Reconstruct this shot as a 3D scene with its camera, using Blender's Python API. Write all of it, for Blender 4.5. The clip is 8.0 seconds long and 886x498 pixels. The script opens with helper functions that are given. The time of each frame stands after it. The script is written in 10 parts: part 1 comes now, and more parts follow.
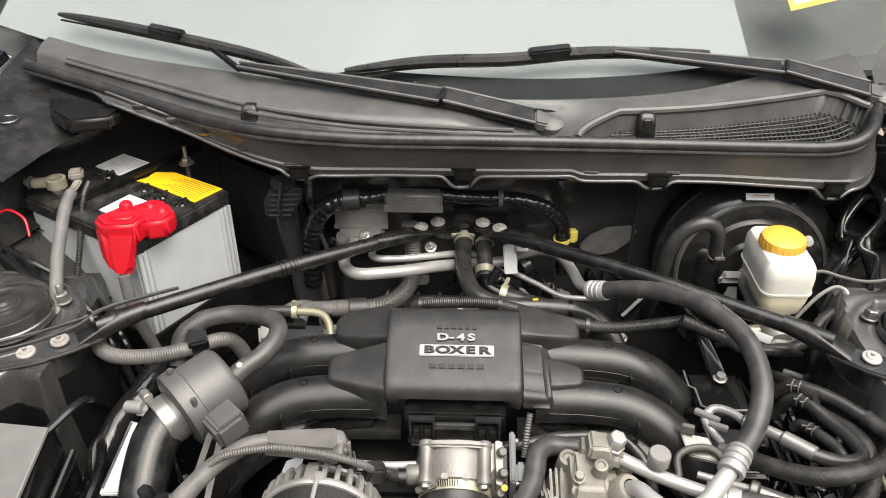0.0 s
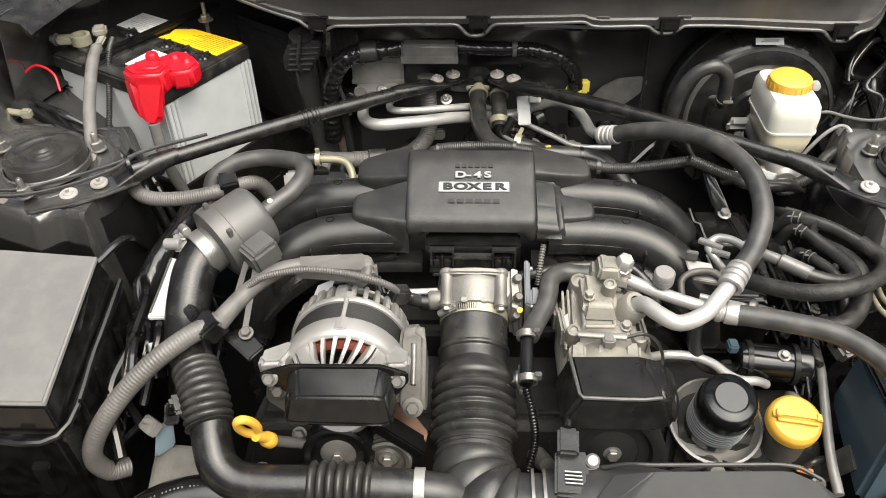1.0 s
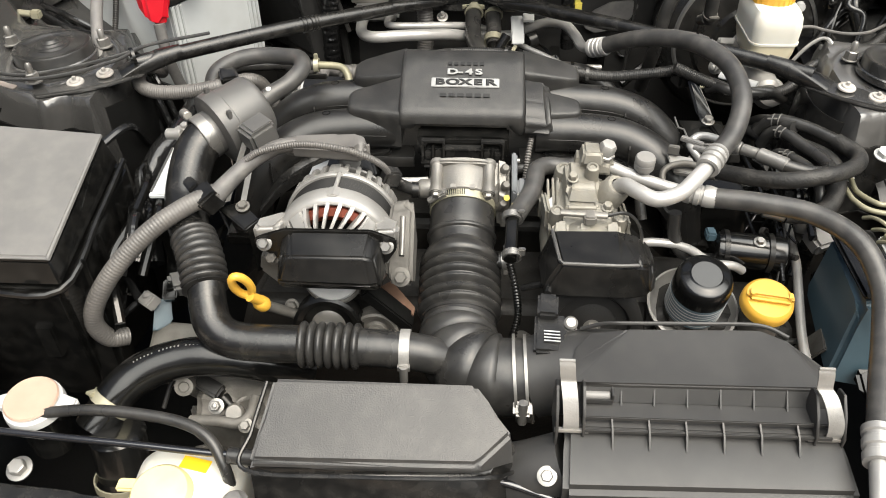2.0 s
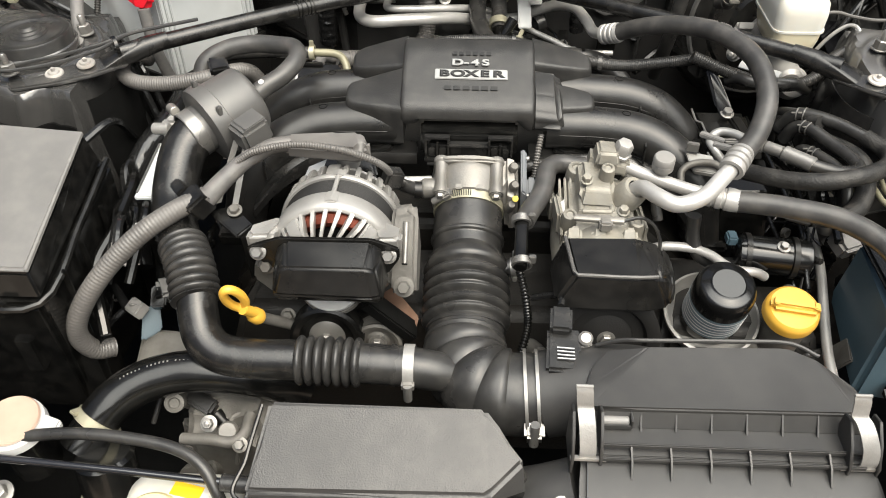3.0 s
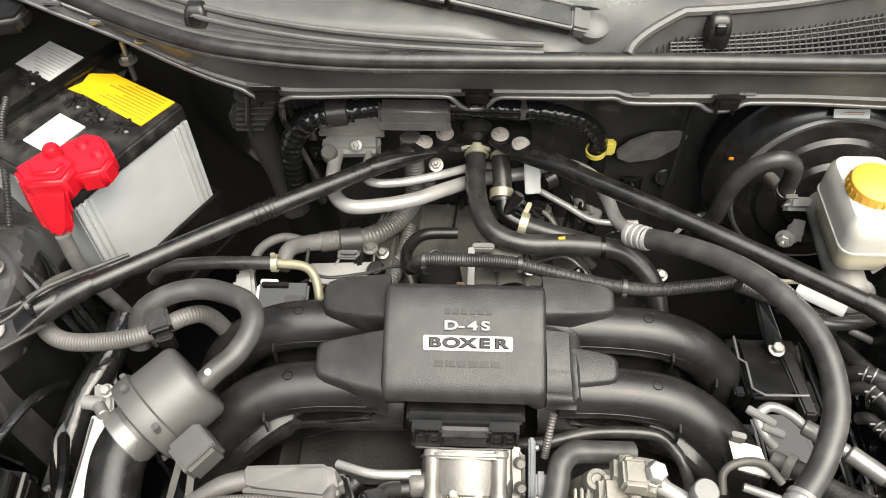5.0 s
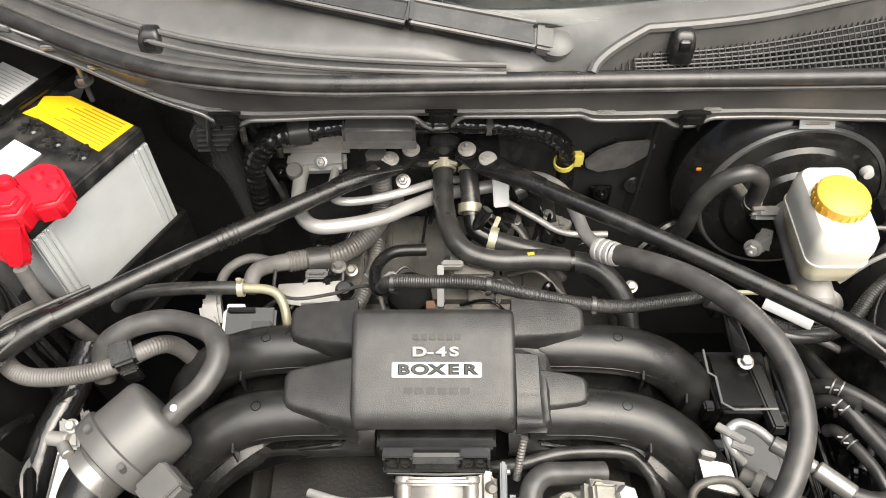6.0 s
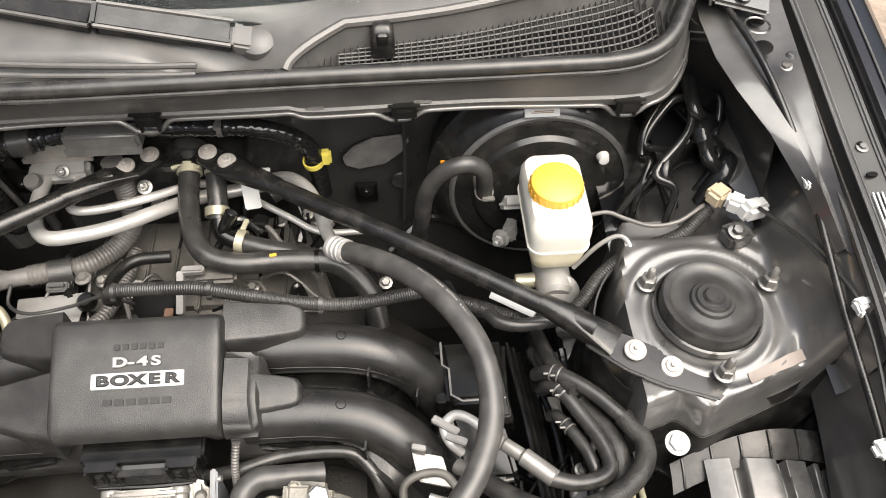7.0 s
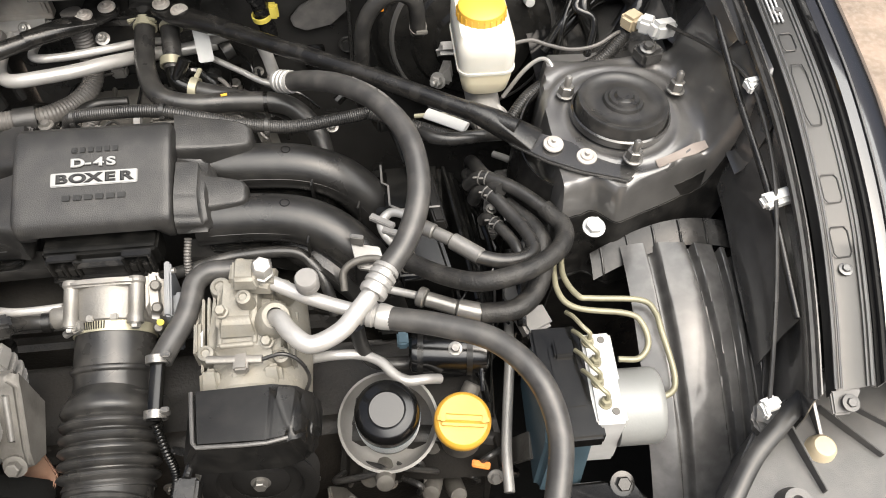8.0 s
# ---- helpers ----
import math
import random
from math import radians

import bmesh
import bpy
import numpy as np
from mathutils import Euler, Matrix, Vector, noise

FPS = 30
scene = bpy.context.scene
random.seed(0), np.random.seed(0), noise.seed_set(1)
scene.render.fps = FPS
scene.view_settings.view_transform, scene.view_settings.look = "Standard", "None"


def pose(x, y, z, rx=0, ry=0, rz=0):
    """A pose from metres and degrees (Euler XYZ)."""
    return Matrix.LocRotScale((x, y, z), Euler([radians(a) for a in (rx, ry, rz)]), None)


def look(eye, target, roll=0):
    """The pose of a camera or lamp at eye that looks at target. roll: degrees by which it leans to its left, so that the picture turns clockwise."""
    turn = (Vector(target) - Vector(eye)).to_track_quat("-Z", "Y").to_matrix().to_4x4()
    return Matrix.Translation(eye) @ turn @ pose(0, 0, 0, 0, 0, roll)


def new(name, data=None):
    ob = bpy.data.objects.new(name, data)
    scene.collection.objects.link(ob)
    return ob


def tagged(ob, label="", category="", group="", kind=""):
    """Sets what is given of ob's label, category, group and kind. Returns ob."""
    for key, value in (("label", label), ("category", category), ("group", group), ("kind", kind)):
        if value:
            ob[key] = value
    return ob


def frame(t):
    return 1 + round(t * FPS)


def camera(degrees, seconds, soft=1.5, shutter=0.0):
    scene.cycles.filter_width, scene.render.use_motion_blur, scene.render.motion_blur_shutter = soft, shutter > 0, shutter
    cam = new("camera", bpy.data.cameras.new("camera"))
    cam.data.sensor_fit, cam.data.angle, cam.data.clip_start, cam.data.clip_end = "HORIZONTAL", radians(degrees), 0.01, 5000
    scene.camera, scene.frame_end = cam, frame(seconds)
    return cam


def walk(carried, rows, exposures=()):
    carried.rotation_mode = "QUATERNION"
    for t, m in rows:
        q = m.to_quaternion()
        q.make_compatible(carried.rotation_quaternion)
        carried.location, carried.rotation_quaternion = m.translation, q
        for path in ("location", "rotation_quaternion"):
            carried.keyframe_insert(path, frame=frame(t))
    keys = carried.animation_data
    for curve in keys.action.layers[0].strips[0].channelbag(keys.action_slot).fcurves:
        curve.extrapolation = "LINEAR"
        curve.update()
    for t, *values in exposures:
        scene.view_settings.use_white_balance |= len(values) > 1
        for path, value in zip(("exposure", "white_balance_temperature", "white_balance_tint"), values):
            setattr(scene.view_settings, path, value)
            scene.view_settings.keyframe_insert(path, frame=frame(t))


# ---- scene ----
cam = camera(58.6, 8.0, 1.0)
EXPOSURES = [(0, 1.2, 6400, 7), (1, 1.31, 6450, 5), (4, 1.35, 6450, 4), (6, 1.53, 6500, 6), (7.5, 1.57, 6500, 8), (8, 1.4, 6450, 7)]
PATH = [
    (0, (0.001, -0.065, 1.393), (-0.05, 1.622, 0.321), 0.1),
    (0.5, (0.003, -0.069, 1.379), (-0.065, 1.534, 0.185), -1.0),
    (1, (-0.006, -0.149, 1.362), (-0.08, 1.387, 0.083), -1.3),
    (1.5, (0.013, -0.234, 1.317), (-0.059, 1.287, 0.02), -0.7),
    (1.7, (0.014, -0.267, 1.298), (-0.062, 1.271, 0.022), -0.5),
    (2.8, (0.012, -0.25, 1.259), (-0.07, 1.276, -0.032), -0.1),
    (3, (0.0, -0.197, 1.274), (-0.068, 1.289, -0.064), -0.1),
    (3.5, (-0.025, -0.064, 1.303), (-0.099, 1.4, -0.058), -0.5),
    (4, (-0.034, 0.058, 1.347), (-0.103, 1.453, -0.085), -0.9),
    (4.5, (-0.018, 0.153, 1.4), (-0.083, 1.484, -0.091), -1.0),
    (4.7, (-0.01, 0.197, 1.427), (-0.077, 1.491, -0.097), -1.0),
    (5.8, (-0.003, 0.286, 1.48), (-0.029, 1.496, -0.112), -0.6),
    (6, (0.007, 0.288, 1.479), (-0.006, 1.496, -0.115), -0.6),
    (6.5, (0.132, 0.308, 1.481), (0.175, 1.501, -0.123), 0.1),
    (7, (0.256, 0.285, 1.472), (0.359, 1.487, -0.123), 0.9),
    (7.5, (0.3, 0.214, 1.44), (0.441, 1.414, -0.155), 1.3),
    (8, (0.293, 0.065, 1.394), (0.434, 1.285, -0.185), 0.7),
]
walk(cam, [(t, look(eye, target, roll)) for t, eye, target, roll in PATH], exposures=EXPOSURES)

# ---- light ----
world = bpy.data.worlds.new("overcast_sky")
scene.world = world
world.use_nodes = True
wn = world.node_tree
sky = wn.nodes.new("ShaderNodeTexSky")
sky.sky_type = 'NISHITA'
sky.sun_disc = False
sky.sun_elevation = radians(65)
sky.sun_rotation = radians(140)
sky.air_density, sky.dust_density, sky.ozone_density = 0.7, 10.0, 0.5
way = wn.nodes.new("ShaderNodeTexCoord")
rise = wn.nodes.new("ShaderNodeSeparateXYZ")
cloud = wn.nodes.new("ShaderNodeMapRange")
cloud.inputs["To Min"].default_value, cloud.inputs["To Max"].default_value = 0.36, 1.25
deck = wn.nodes.new("ShaderNodeVectorMath")
deck.operation = 'SCALE'
wn.links.new(way.outputs["Generated"], rise.inputs[0])
wn.links.new(rise.outputs["Z"], cloud.inputs["Value"])
wn.links.new(sky.outputs[0], deck.inputs[0])
wn.links.new(cloud.outputs[0], deck.inputs["Scale"])
wn.links.new(deck.outputs[0], wn.nodes["Background"].inputs[0])
wn.nodes["Background"].inputs[1].default_value = 0.075
sun_data = bpy.data.lights.new("sun", "SUN")
sun_data.energy, sun_data.angle, sun_data.color = 2.6, radians(80), (1.0, 0.97, 0.93)
sun = new("sun", sun_data)
sun.matrix_world = look((0.65, -0.25, 3.2), (0, 0.6, 0.7))


# ---- materials ----
def mat(name, col, rough=0.5, metal=0.0, grain=900.0, bump=0.2, vary=0.2, dust_sheen=0.0, coat=0.0, dust_sheen_col=(0.3, 0.28, 0.25), big=18.0, sub=0.0, spec=0.5):
    m = bpy.data.materials.new(name)
    m.use_nodes = True
    nt = m.node_tree
    N, L = nt.nodes, nt.links
    b = N["Principled BSDF"]
    tc = N.new("ShaderNodeTexCoord")
    n1 = N.new("ShaderNodeTexNoise")
    n1.inputs["Scale"].default_value, n1.inputs["Detail"].default_value = big, 6.0
    n2 = N.new("ShaderNodeTexNoise")
    n2.inputs["Scale"].default_value, n2.inputs["Detail"].default_value = grain, 2.0
    L.new(tc.outputs["Object"], n1.inputs["Vector"])
    L.new(tc.outputs["Object"], n2.inputs["Vector"])
    r1 = N.new("ShaderNodeMapRange")
    r1.inputs["From Min"].default_value, r1.inputs["From Max"].default_value = 0.3, 0.7
    r1.inputs["To Min"].default_value, r1.inputs["To Max"].default_value = 1.0 - vary, 1.0 + vary
    L.new(n1.outputs["Fac"], r1.inputs["Value"])
    mul = N.new("ShaderNodeMix")
    mul.data_type, mul.blend_type = 'RGBA', 'MULTIPLY'
    mul.inputs[0].default_value = 1.0
    mul.inputs[6].default_value = (*col, 1.0)
    L.new(r1.outputs[0], mul.inputs[7])
    out = mul.outputs[2]
    # Noise patches: dust on most materials, painted sheen on the wheel liner.
    if dust_sheen > 0:
        n3 = N.new("ShaderNodeTexNoise")
        n3.inputs["Scale"].default_value, n3.inputs["Detail"].default_value = 55.0, 9.0
        L.new(tc.outputs["Object"], n3.inputs["Vector"])
        r3 = N.new("ShaderNodeMapRange")
        r3.inputs["From Min"].default_value, r3.inputs["From Max"].default_value = 0.42, 0.72
        r3.inputs["To Min"].default_value, r3.inputs["To Max"].default_value = 0.0, dust_sheen
        L.new(n3.outputs["Fac"], r3.inputs["Value"])
        mx = N.new("ShaderNodeMix")
        mx.data_type = 'RGBA'
        L.new(r3.outputs[0], mx.inputs[0])
        L.new(out, mx.inputs[6])
        mx.inputs[7].default_value = (*dust_sheen_col, 1.0)
        out = mx.outputs[2]
    L.new(out, b.inputs["Base Color"])
    rr = N.new("ShaderNodeMapRange")
    rr.inputs["From Min"].default_value, rr.inputs["From Max"].default_value = 0.3, 0.7
    rr.inputs["To Min"].default_value, rr.inputs["To Max"].default_value = max(0.02, rough * 0.8), min(1.0, rough * 1.2)
    L.new(n1.outputs["Fac"], rr.inputs["Value"])
    L.new(rr.outputs[0], b.inputs["Roughness"])
    b.inputs["Metallic"].default_value = metal
    b.inputs["Specular IOR Level"].default_value = spec
    b.inputs["Coat Weight"].default_value = coat
    b.inputs["Coat Roughness"].default_value = 0.08
    if sub > 0:
        b.inputs["Subsurface Weight"].default_value = sub
        b.inputs["Subsurface Radius"].default_value = (0.01, 0.008, 0.006)
    if bump > 0:
        bp = N.new("ShaderNodeBump")
        bp.inputs["Strength"].default_value, bp.inputs["Distance"].default_value = bump, 0.0006
        L.new(n2.outputs["Fac"], bp.inputs["Height"])
        L.new(bp.outputs[0], b.inputs["Normal"])
    return m


M = {}
M["plastic"] = mat("black_satin_plastic", (0.008, 0.0078, 0.0075), 0.24, grain=1400, bump=0.15, dust_sheen=0.05, spec=0.45)
M["grain"] = mat("black_grained_plastic", (0.021, 0.0206, 0.02), 0.36, grain=1000, bump=0.6, dust_sheen=0.05, spec=0.4)
M["coarse"] = mat("coarse_grained_plastic", (0.03, 0.0293, 0.0285), 0.4, grain=650, bump=0.7, dust_sheen=0.04, spec=0.45)
M["smooth"] = mat("black_smooth_plastic", (0.004, 0.004, 0.0038), 0.18, grain=300, bump=0.06, dust_sheen=0.02, spec=0.4)
M["cowl"] = mat("weathered_cowl_plastic", (0.065, 0.0633, 0.061), 0.35, grain=1500, bump=0.3, dust_sheen=0.05)
M["rubber"] = mat("black_rubber", (0.02, 0.0196, 0.019), 0.3, grain=900, bump=0.1, dust_sheen=0.07, spec=0.42)
M["hoserubber"] = mat("dusty_hose_rubber", (0.04, 0.039, 0.038), 0.36, grain=900, bump=0.12, dust_sheen=0.12, spec=0.42)
M["braid"] = mat("braided_rubber", (0.014, 0.0137, 0.0133), 0.5, grain=420, bump=1.0, dust_sheen=0.08, spec=0.3)
M["conduit"] = mat("grey_conduit", (0.088, 0.083, 0.078), 0.45, grain=500, bump=0.2, dust_sheen=0.25, dust_sheen_col=(0.15, 0.14, 0.125))
M["tape"] = mat("grey_harness_tape", (0.1, 0.096, 0.093), 0.6, grain=260, bump=0.6, dust_sheen=0.25)
M["shinytape"] = mat("shiny_black_tape", (0.01, 0.01, 0.01), 0.14, grain=120, bump=0.8)
M["paint"] = mat("black_car_paint", (0.008, 0.008, 0.009), 0.12, grain=200, bump=0.02, coat=1.0, vary=0.1)
M["bay"] = mat("dark_metallic_bay_paint", (0.085, 0.083, 0.08), 0.2, 0.6, grain=140, bump=0.04, dust_sheen=0.03, coat=0.5, big=7, vary=0.35)
# Near-black for holes, gaps and deep parts: their shade put into the colour.
M["dark"] = mat("near_black_shaded_parts", (0.003, 0.003, 0.0028), 0.7, grain=150, bump=0.6, dust_sheen=0.0, spec=0.12)
M["cast"] = mat("cast_aluminium", (0.185, 0.177, 0.163), 0.42, 0.5, grain=420, bump=0.5, vary=0.3, dust_sheen=0.35, dust_sheen_col=(0.16, 0.145, 0.115))
M["castdull"] = mat("dull_cast_aluminium", (0.12, 0.114, 0.103), 0.6, 0.35, grain=260, bump=0.7, vary=0.4, dust_sheen=0.4, dust_sheen_col=(0.05, 0.044, 0.036))
M["comp"] = mat("pale_cast_aluminium", (0.185, 0.176, 0.152), 0.5, 0.2, grain=300, bump=0.8, vary=0.4, dust_sheen=0.4, dust_sheen_col=(0.2, 0.175, 0.125))
M["alu"] = mat("bare_aluminium_pipe", (0.37, 0.362, 0.348), 0.36, 0.4, grain=300, bump=0.25, vary=0.25, dust_sheen=0.15, dust_sheen_col=(0.25, 0.23, 0.2))
M["zinc"] = mat("zinc_plated_steel", (0.23, 0.222, 0.208), 0.32, 0.6, grain=500, bump=0.25, vary=0.3)
M["bright"] = mat("bright_machined_block", (0.45, 0.45, 0.44), 0.4, 0.1, grain=400, bump=0.15, vary=0.25)
M["brass"] = mat("olive_plated_brake_line", (0.22, 0.205, 0.14), 0.42, 0.25, grain=400, bump=0.1)
M["clampy"] = mat("pale_plated_clamp", (0.34, 0.32, 0.235), 0.45, 0.5, grain=400, bump=0.2)
M["batcase"] = mat("grey_battery_case", (0.46, 0.475, 0.475), 0.45, grain=700, bump=0.12, dust_sheen=0.08, vary=0.06)
M["batlid"] = mat("black_battery_lid", (0.01, 0.01, 0.01), 0.3, grain=600, bump=0.25, dust_sheen=0.12)
M["red"] = mat("red_terminal_plastic", (0.46, 0.006, 0.016), 0.33, grain=500, bump=0.05, vary=0.1)
M["yellowlabel"] = mat("yellow_label", (0.85, 0.48, 0.01), 0.45, grain=500, bump=0.02, vary=0.08)
M["whitelabel"] = mat("white_label", (0.64, 0.64, 0.64), 0.5, grain=500, bump=0.02, vary=0.08)
M["ink"] = mat("grey_print", (0.42, 0.42, 0.42), 0.6, grain=500, bump=0.0)
M["inkdark"] = mat("dark_print", (0.22, 0.12, 0.02), 0.6, grain=500, bump=0.0)
M["yellow"] = mat("yellow_cap_plastic", (0.6, 0.34, 0.045), 0.42, grain=600, bump=0.08, vary=0.12, sub=0.1)
M["reservoir"] = mat("translucent_white_plastic", (0.56, 0.545, 0.49), 0.4, grain=500, bump=0.05, vary=0.08, sub=0.35)
M["fluid"] = mat("fluid_tinted_plastic", (0.66, 0.6, 0.44), 0.35, grain=500, bump=0.05, vary=0.08, sub=0.3)
M["whiteclip"] = mat("white_nylon", (0.5, 0.5, 0.485), 0.45, grain=500, bump=0.05, vary=0.06)
M["connector"] = mat("grey_connector_plastic", (0.16, 0.156, 0.15), 0.5, grain=500, bump=0.1, dust_sheen=0.2)
M["teal"] = mat("dark_teal_plastic", (0.055, 0.09, 0.112), 0.4, grain=700, bump=0.2)
M["copper"] = mat("copper_winding", (0.16, 0.035, 0.018), 0.45, 0.4, grain=700, bump=0.6)
M["stator"] = mat("laminated_steel", (0.014, 0.0135, 0.013), 0.6, 0.0, grain=600, bump=0.4, spec=0.3)
M["rust"] = mat("rusty_pulley", (0.16, 0.09, 0.06), 0.6, 0.5, grain=200, bump=0.6, dust_sheen=0.4, dust_sheen_col=(0.3, 0.2, 0.14))
M["silverletter"] = mat("silver_print", (0.26, 0.26, 0.255), 0.35, 0.2, grain=500, bump=0.0, vary=0.05)
M["blackletter"] = mat("black_relief_letter", (0.004, 0.004, 0.004), 0.5, grain=800, bump=0.1)
M["gasket"] = mat("orange_rust_plastic", (0.6, 0.2, 0.04), 0.5, grain=300, bump=0.1)
# Pale tone also holds the sky's reflection in the glass.
M["shade"] = mat("pale_sunshade_with_sky_sheen", (0.235, 0.248, 0.244), 0.9, grain=300, bump=0.1, vary=0.05, big=3, spec=0.1)
# Bright grey metal, also for edge highlights laid on as thin strips.
M["fenderlip"] = mat("bright_grey_metal_edge_shine", (0.15, 0.148, 0.144), 0.33, 0.55, grain=140, bump=0.05, dust_sheen=0.08, big=9)
M["wingtop"] = mat("dusty_metallic_wing_top", (0.05, 0.049, 0.047), 0.36, 0.45, grain=140, bump=0.05, dust_sheen=0.12, dust_sheen_col=(0.06, 0.056, 0.05), big=9, vary=0.35)
M["wingpaint"] = mat("dusty_dark_wing_paint", (0.09, 0.0875, 0.084), 0.2, 0.4, grain=140, bump=0.05, dust_sheen=0.2, dust_sheen_col=(0.03, 0.028, 0.026), coat=0.6, big=10, vary=0.4)
# Black plastic with dust and a painted-in sheen from the sky.
M["fusetop"] = mat("dusty_sheen_black_plastic", (0.11, 0.107, 0.103), 0.5, grain=1300, bump=0.25, dust_sheen=0.1, vary=0.08)
# Lighter base and pale patches stand for sky reflections on glossy black plastic.
M["liner"] = mat("sheen_patched_liner_plastic", (0.07, 0.068, 0.066), 0.18, grain=90, bump=0.12, dust_sheen=0.4, dust_sheen_col=(0.15, 0.147, 0.14), vary=0.5, big=9)
M["runner"] = mat("black_moulded_runner", (0.012, 0.0117, 0.0113), 0.3, grain=1200, bump=0.2, dust_sheen=0.03, spec=0.42)
# Cast alloy taken down to near-black: shade of the engine gaps put in.
M["block"] = mat("shade_dark_cast_block", (0.012, 0.0112, 0.01), 0.5, 0.0, grain=260, bump=0.9, vary=0.5, dust_sheen=0.5, dust_sheen_col=(0.014, 0.012, 0.01), spec=0.25)
M["channel"] = mat("grey_channel_plastic", (0.09, 0.088, 0.085), 0.22, grain=900, bump=0.1, dust_sheen=0.1)
M["tan"] = mat("tan_sleeve", (0.3, 0.22, 0.13), 0.6, grain=400, bump=0.3)
M["boltpale"] = mat("pale_plated_bolt", (0.36, 0.343, 0.318), 0.5, 0.2, grain=300, bump=0.3, vary=0.3, dust_sheen=0.4, dust_sheen_col=(0.22, 0.17, 0.14))
M["castpale"] = mat("clean_cast_aluminium", (0.3, 0.292, 0.278), 0.42, 0.4, grain=420, bump=0.4, vary=0.25, dust_sheen=0.15, dust_sheen_col=(0.16, 0.15, 0.13))
M["gloss"] = mat("gloss_black_enamel", (0.004, 0.004, 0.004), 0.19, grain=300, bump=0.02, vary=0.1, spec=0.55)
M["drum"] = mat("satin_grey_drum", (0.075, 0.073, 0.07), 0.36, grain=1500, bump=0.15, dust_sheen=0.04, vary=0.12, spec=0.5)
M["airbox"] = mat("satin_grey_black_plastic", (0.03, 0.0292, 0.0282), 0.4, grain=1500, bump=0.15, dust_sheen=0.02, vary=0.12, spec=0.45)
M["cover"] = mat("black_satin_cover", (0.0065, 0.0063, 0.006), 0.3, grain=1400, bump=0.15, dust_sheen=0.02, vary=0.15, spec=0.32)
M["booster"] = mat("satin_black_booster", (0.013, 0.0127, 0.012), 0.2, grain=300, bump=0.03, dust_sheen=0.03, spec=0.45)
# Near-black for panels lying in shade; the shade is in the base colour.
M["shadeblack"] = mat("black_shaded_panel", (0.011, 0.0107, 0.0104), 0.3, grain=200, bump=0.3, dust_sheen=0.06, spec=0.35)
M["headlight"] = mat("grey_headlight_plastic", (0.075, 0.073, 0.07), 0.4, grain=1200, bump=0.3, dust_sheen=0.08)
M["yellowclip"] = mat("yellow_clip_plastic", (0.6, 0.5, 0.09), 0.5, grain=400, bump=0.1)
M["tower"] = mat("dusty_metallic_tower_paint", (0.115, 0.112, 0.108), 0.33, 0.45, grain=140, bump=0.04, dust_sheen=0.12, dust_sheen_col=(0.07, 0.066, 0.06), coat=0.7, big=14, vary=0.4)
M["sealant"] = mat("dull_sealant", (0.2, 0.17, 0.15), 0.6, grain=300, bump=0.4, dust_sheen=0.2)
M["captop"] = mat("pale_amber_cap", (0.55, 0.47, 0.24), 0.45, grain=400, bump=0.08)
M["dash"] = mat("dark_dashboard", (0.085, 0.09, 0.086), 0.8, grain=400, bump=0.2, spec=0.2)
M["frit"] = mat("black_glass_frit", (0.004, 0.005, 0.005), 0.6, grain=300, bump=0.0, spec=0.1)
M["soil"] = mat("brown_gravel_ground", (0.2, 0.155, 0.12), 0.9, grain=160, bump=1.0, vary=0.35, dust_sheen=0.4, dust_sheen_col=(0.34, 0.29, 0.24), big=9)
M["cream"] = mat("cream_cap_top", (0.32, 0.225, 0.17), 0.5, grain=400, bump=0.1)
M["spacer"] = mat("beige_plug", (0.42, 0.35, 0.24), 0.5, grain=400, bump=0.1)
M["orange"] = mat("orange_reflector", (0.7, 0.25, 0.02), 0.3, grain=400, bump=0.0)
M["steelcan"] = mat("dull_pale_motor_steel", (0.22, 0.224, 0.216), 0.5, 0.2, grain=500, bump=0.2, vary=0.12)
M["bulkvalve"] = mat("tan_grey_alloy", (0.3, 0.285, 0.26), 0.5, 0.2, grain=400, bump=0.4, vary=0.4, dust_sheen=0.4, dust_sheen_col=(0.3, 0.24, 0.2))
glass = bpy.data.materials.new("windshield_glass")
glass.use_nodes = True
gn = glass.node_tree
gn.nodes.remove(gn.nodes["Principled BSDF"])
clear = gn.nodes.new("ShaderNodeBsdfTransparent")
clear.inputs["Color"].default_value = (0.95, 0.963, 0.958, 1)
gloss = gn.nodes.new("ShaderNodeBsdfGlossy")
gloss.inputs["Roughness"].default_value = 0.06
blend = gn.nodes.new("ShaderNodeMixShader")
blend.inputs[0].default_value = 0.005
gn.links.new(clear.outputs[0], blend.inputs[1])
gn.links.new(gloss.outputs[0], blend.inputs[2])
gn.links.new(blend.outputs[0], gn.nodes["Material Output"].inputs["Surface"])
M["glass"] = glass


# ---- builders ----
def part(name, bm, material, parent=None, label="", sharp=38):
    me = bpy.data.meshes.new(name)
    bmesh.ops.recalc_face_normals(bm, faces=bm.faces)
    bm.to_mesh(me)
    bm.free()
    me.materials.append(M[material])
    for p in me.polygons:
        p.use_smooth = True
    me.set_sharp_from_angle(angle=radians(sharp))
    ob = new(name, me)
    if parent is not None:
        ob.parent = parent
        if parent.type == 'EMPTY':
            ob.matrix_parent_inverse = Matrix.Translation(parent.location).inverted()
    if label:
        ob["label"] = label
    return ob


def thing(name, label, category, at=(0, 0, 0), group="", kind=""):
    ob = new(name)
    ob.location = at
    ob.empty_display_size = 0.02
    return tagged(ob, label, category, group, kind)


def solo(name, bm, material, label, category, group="", kind="", sharp=38):
    return tagged(part(name, bm, material, sharp=sharp), label, category, group, kind)


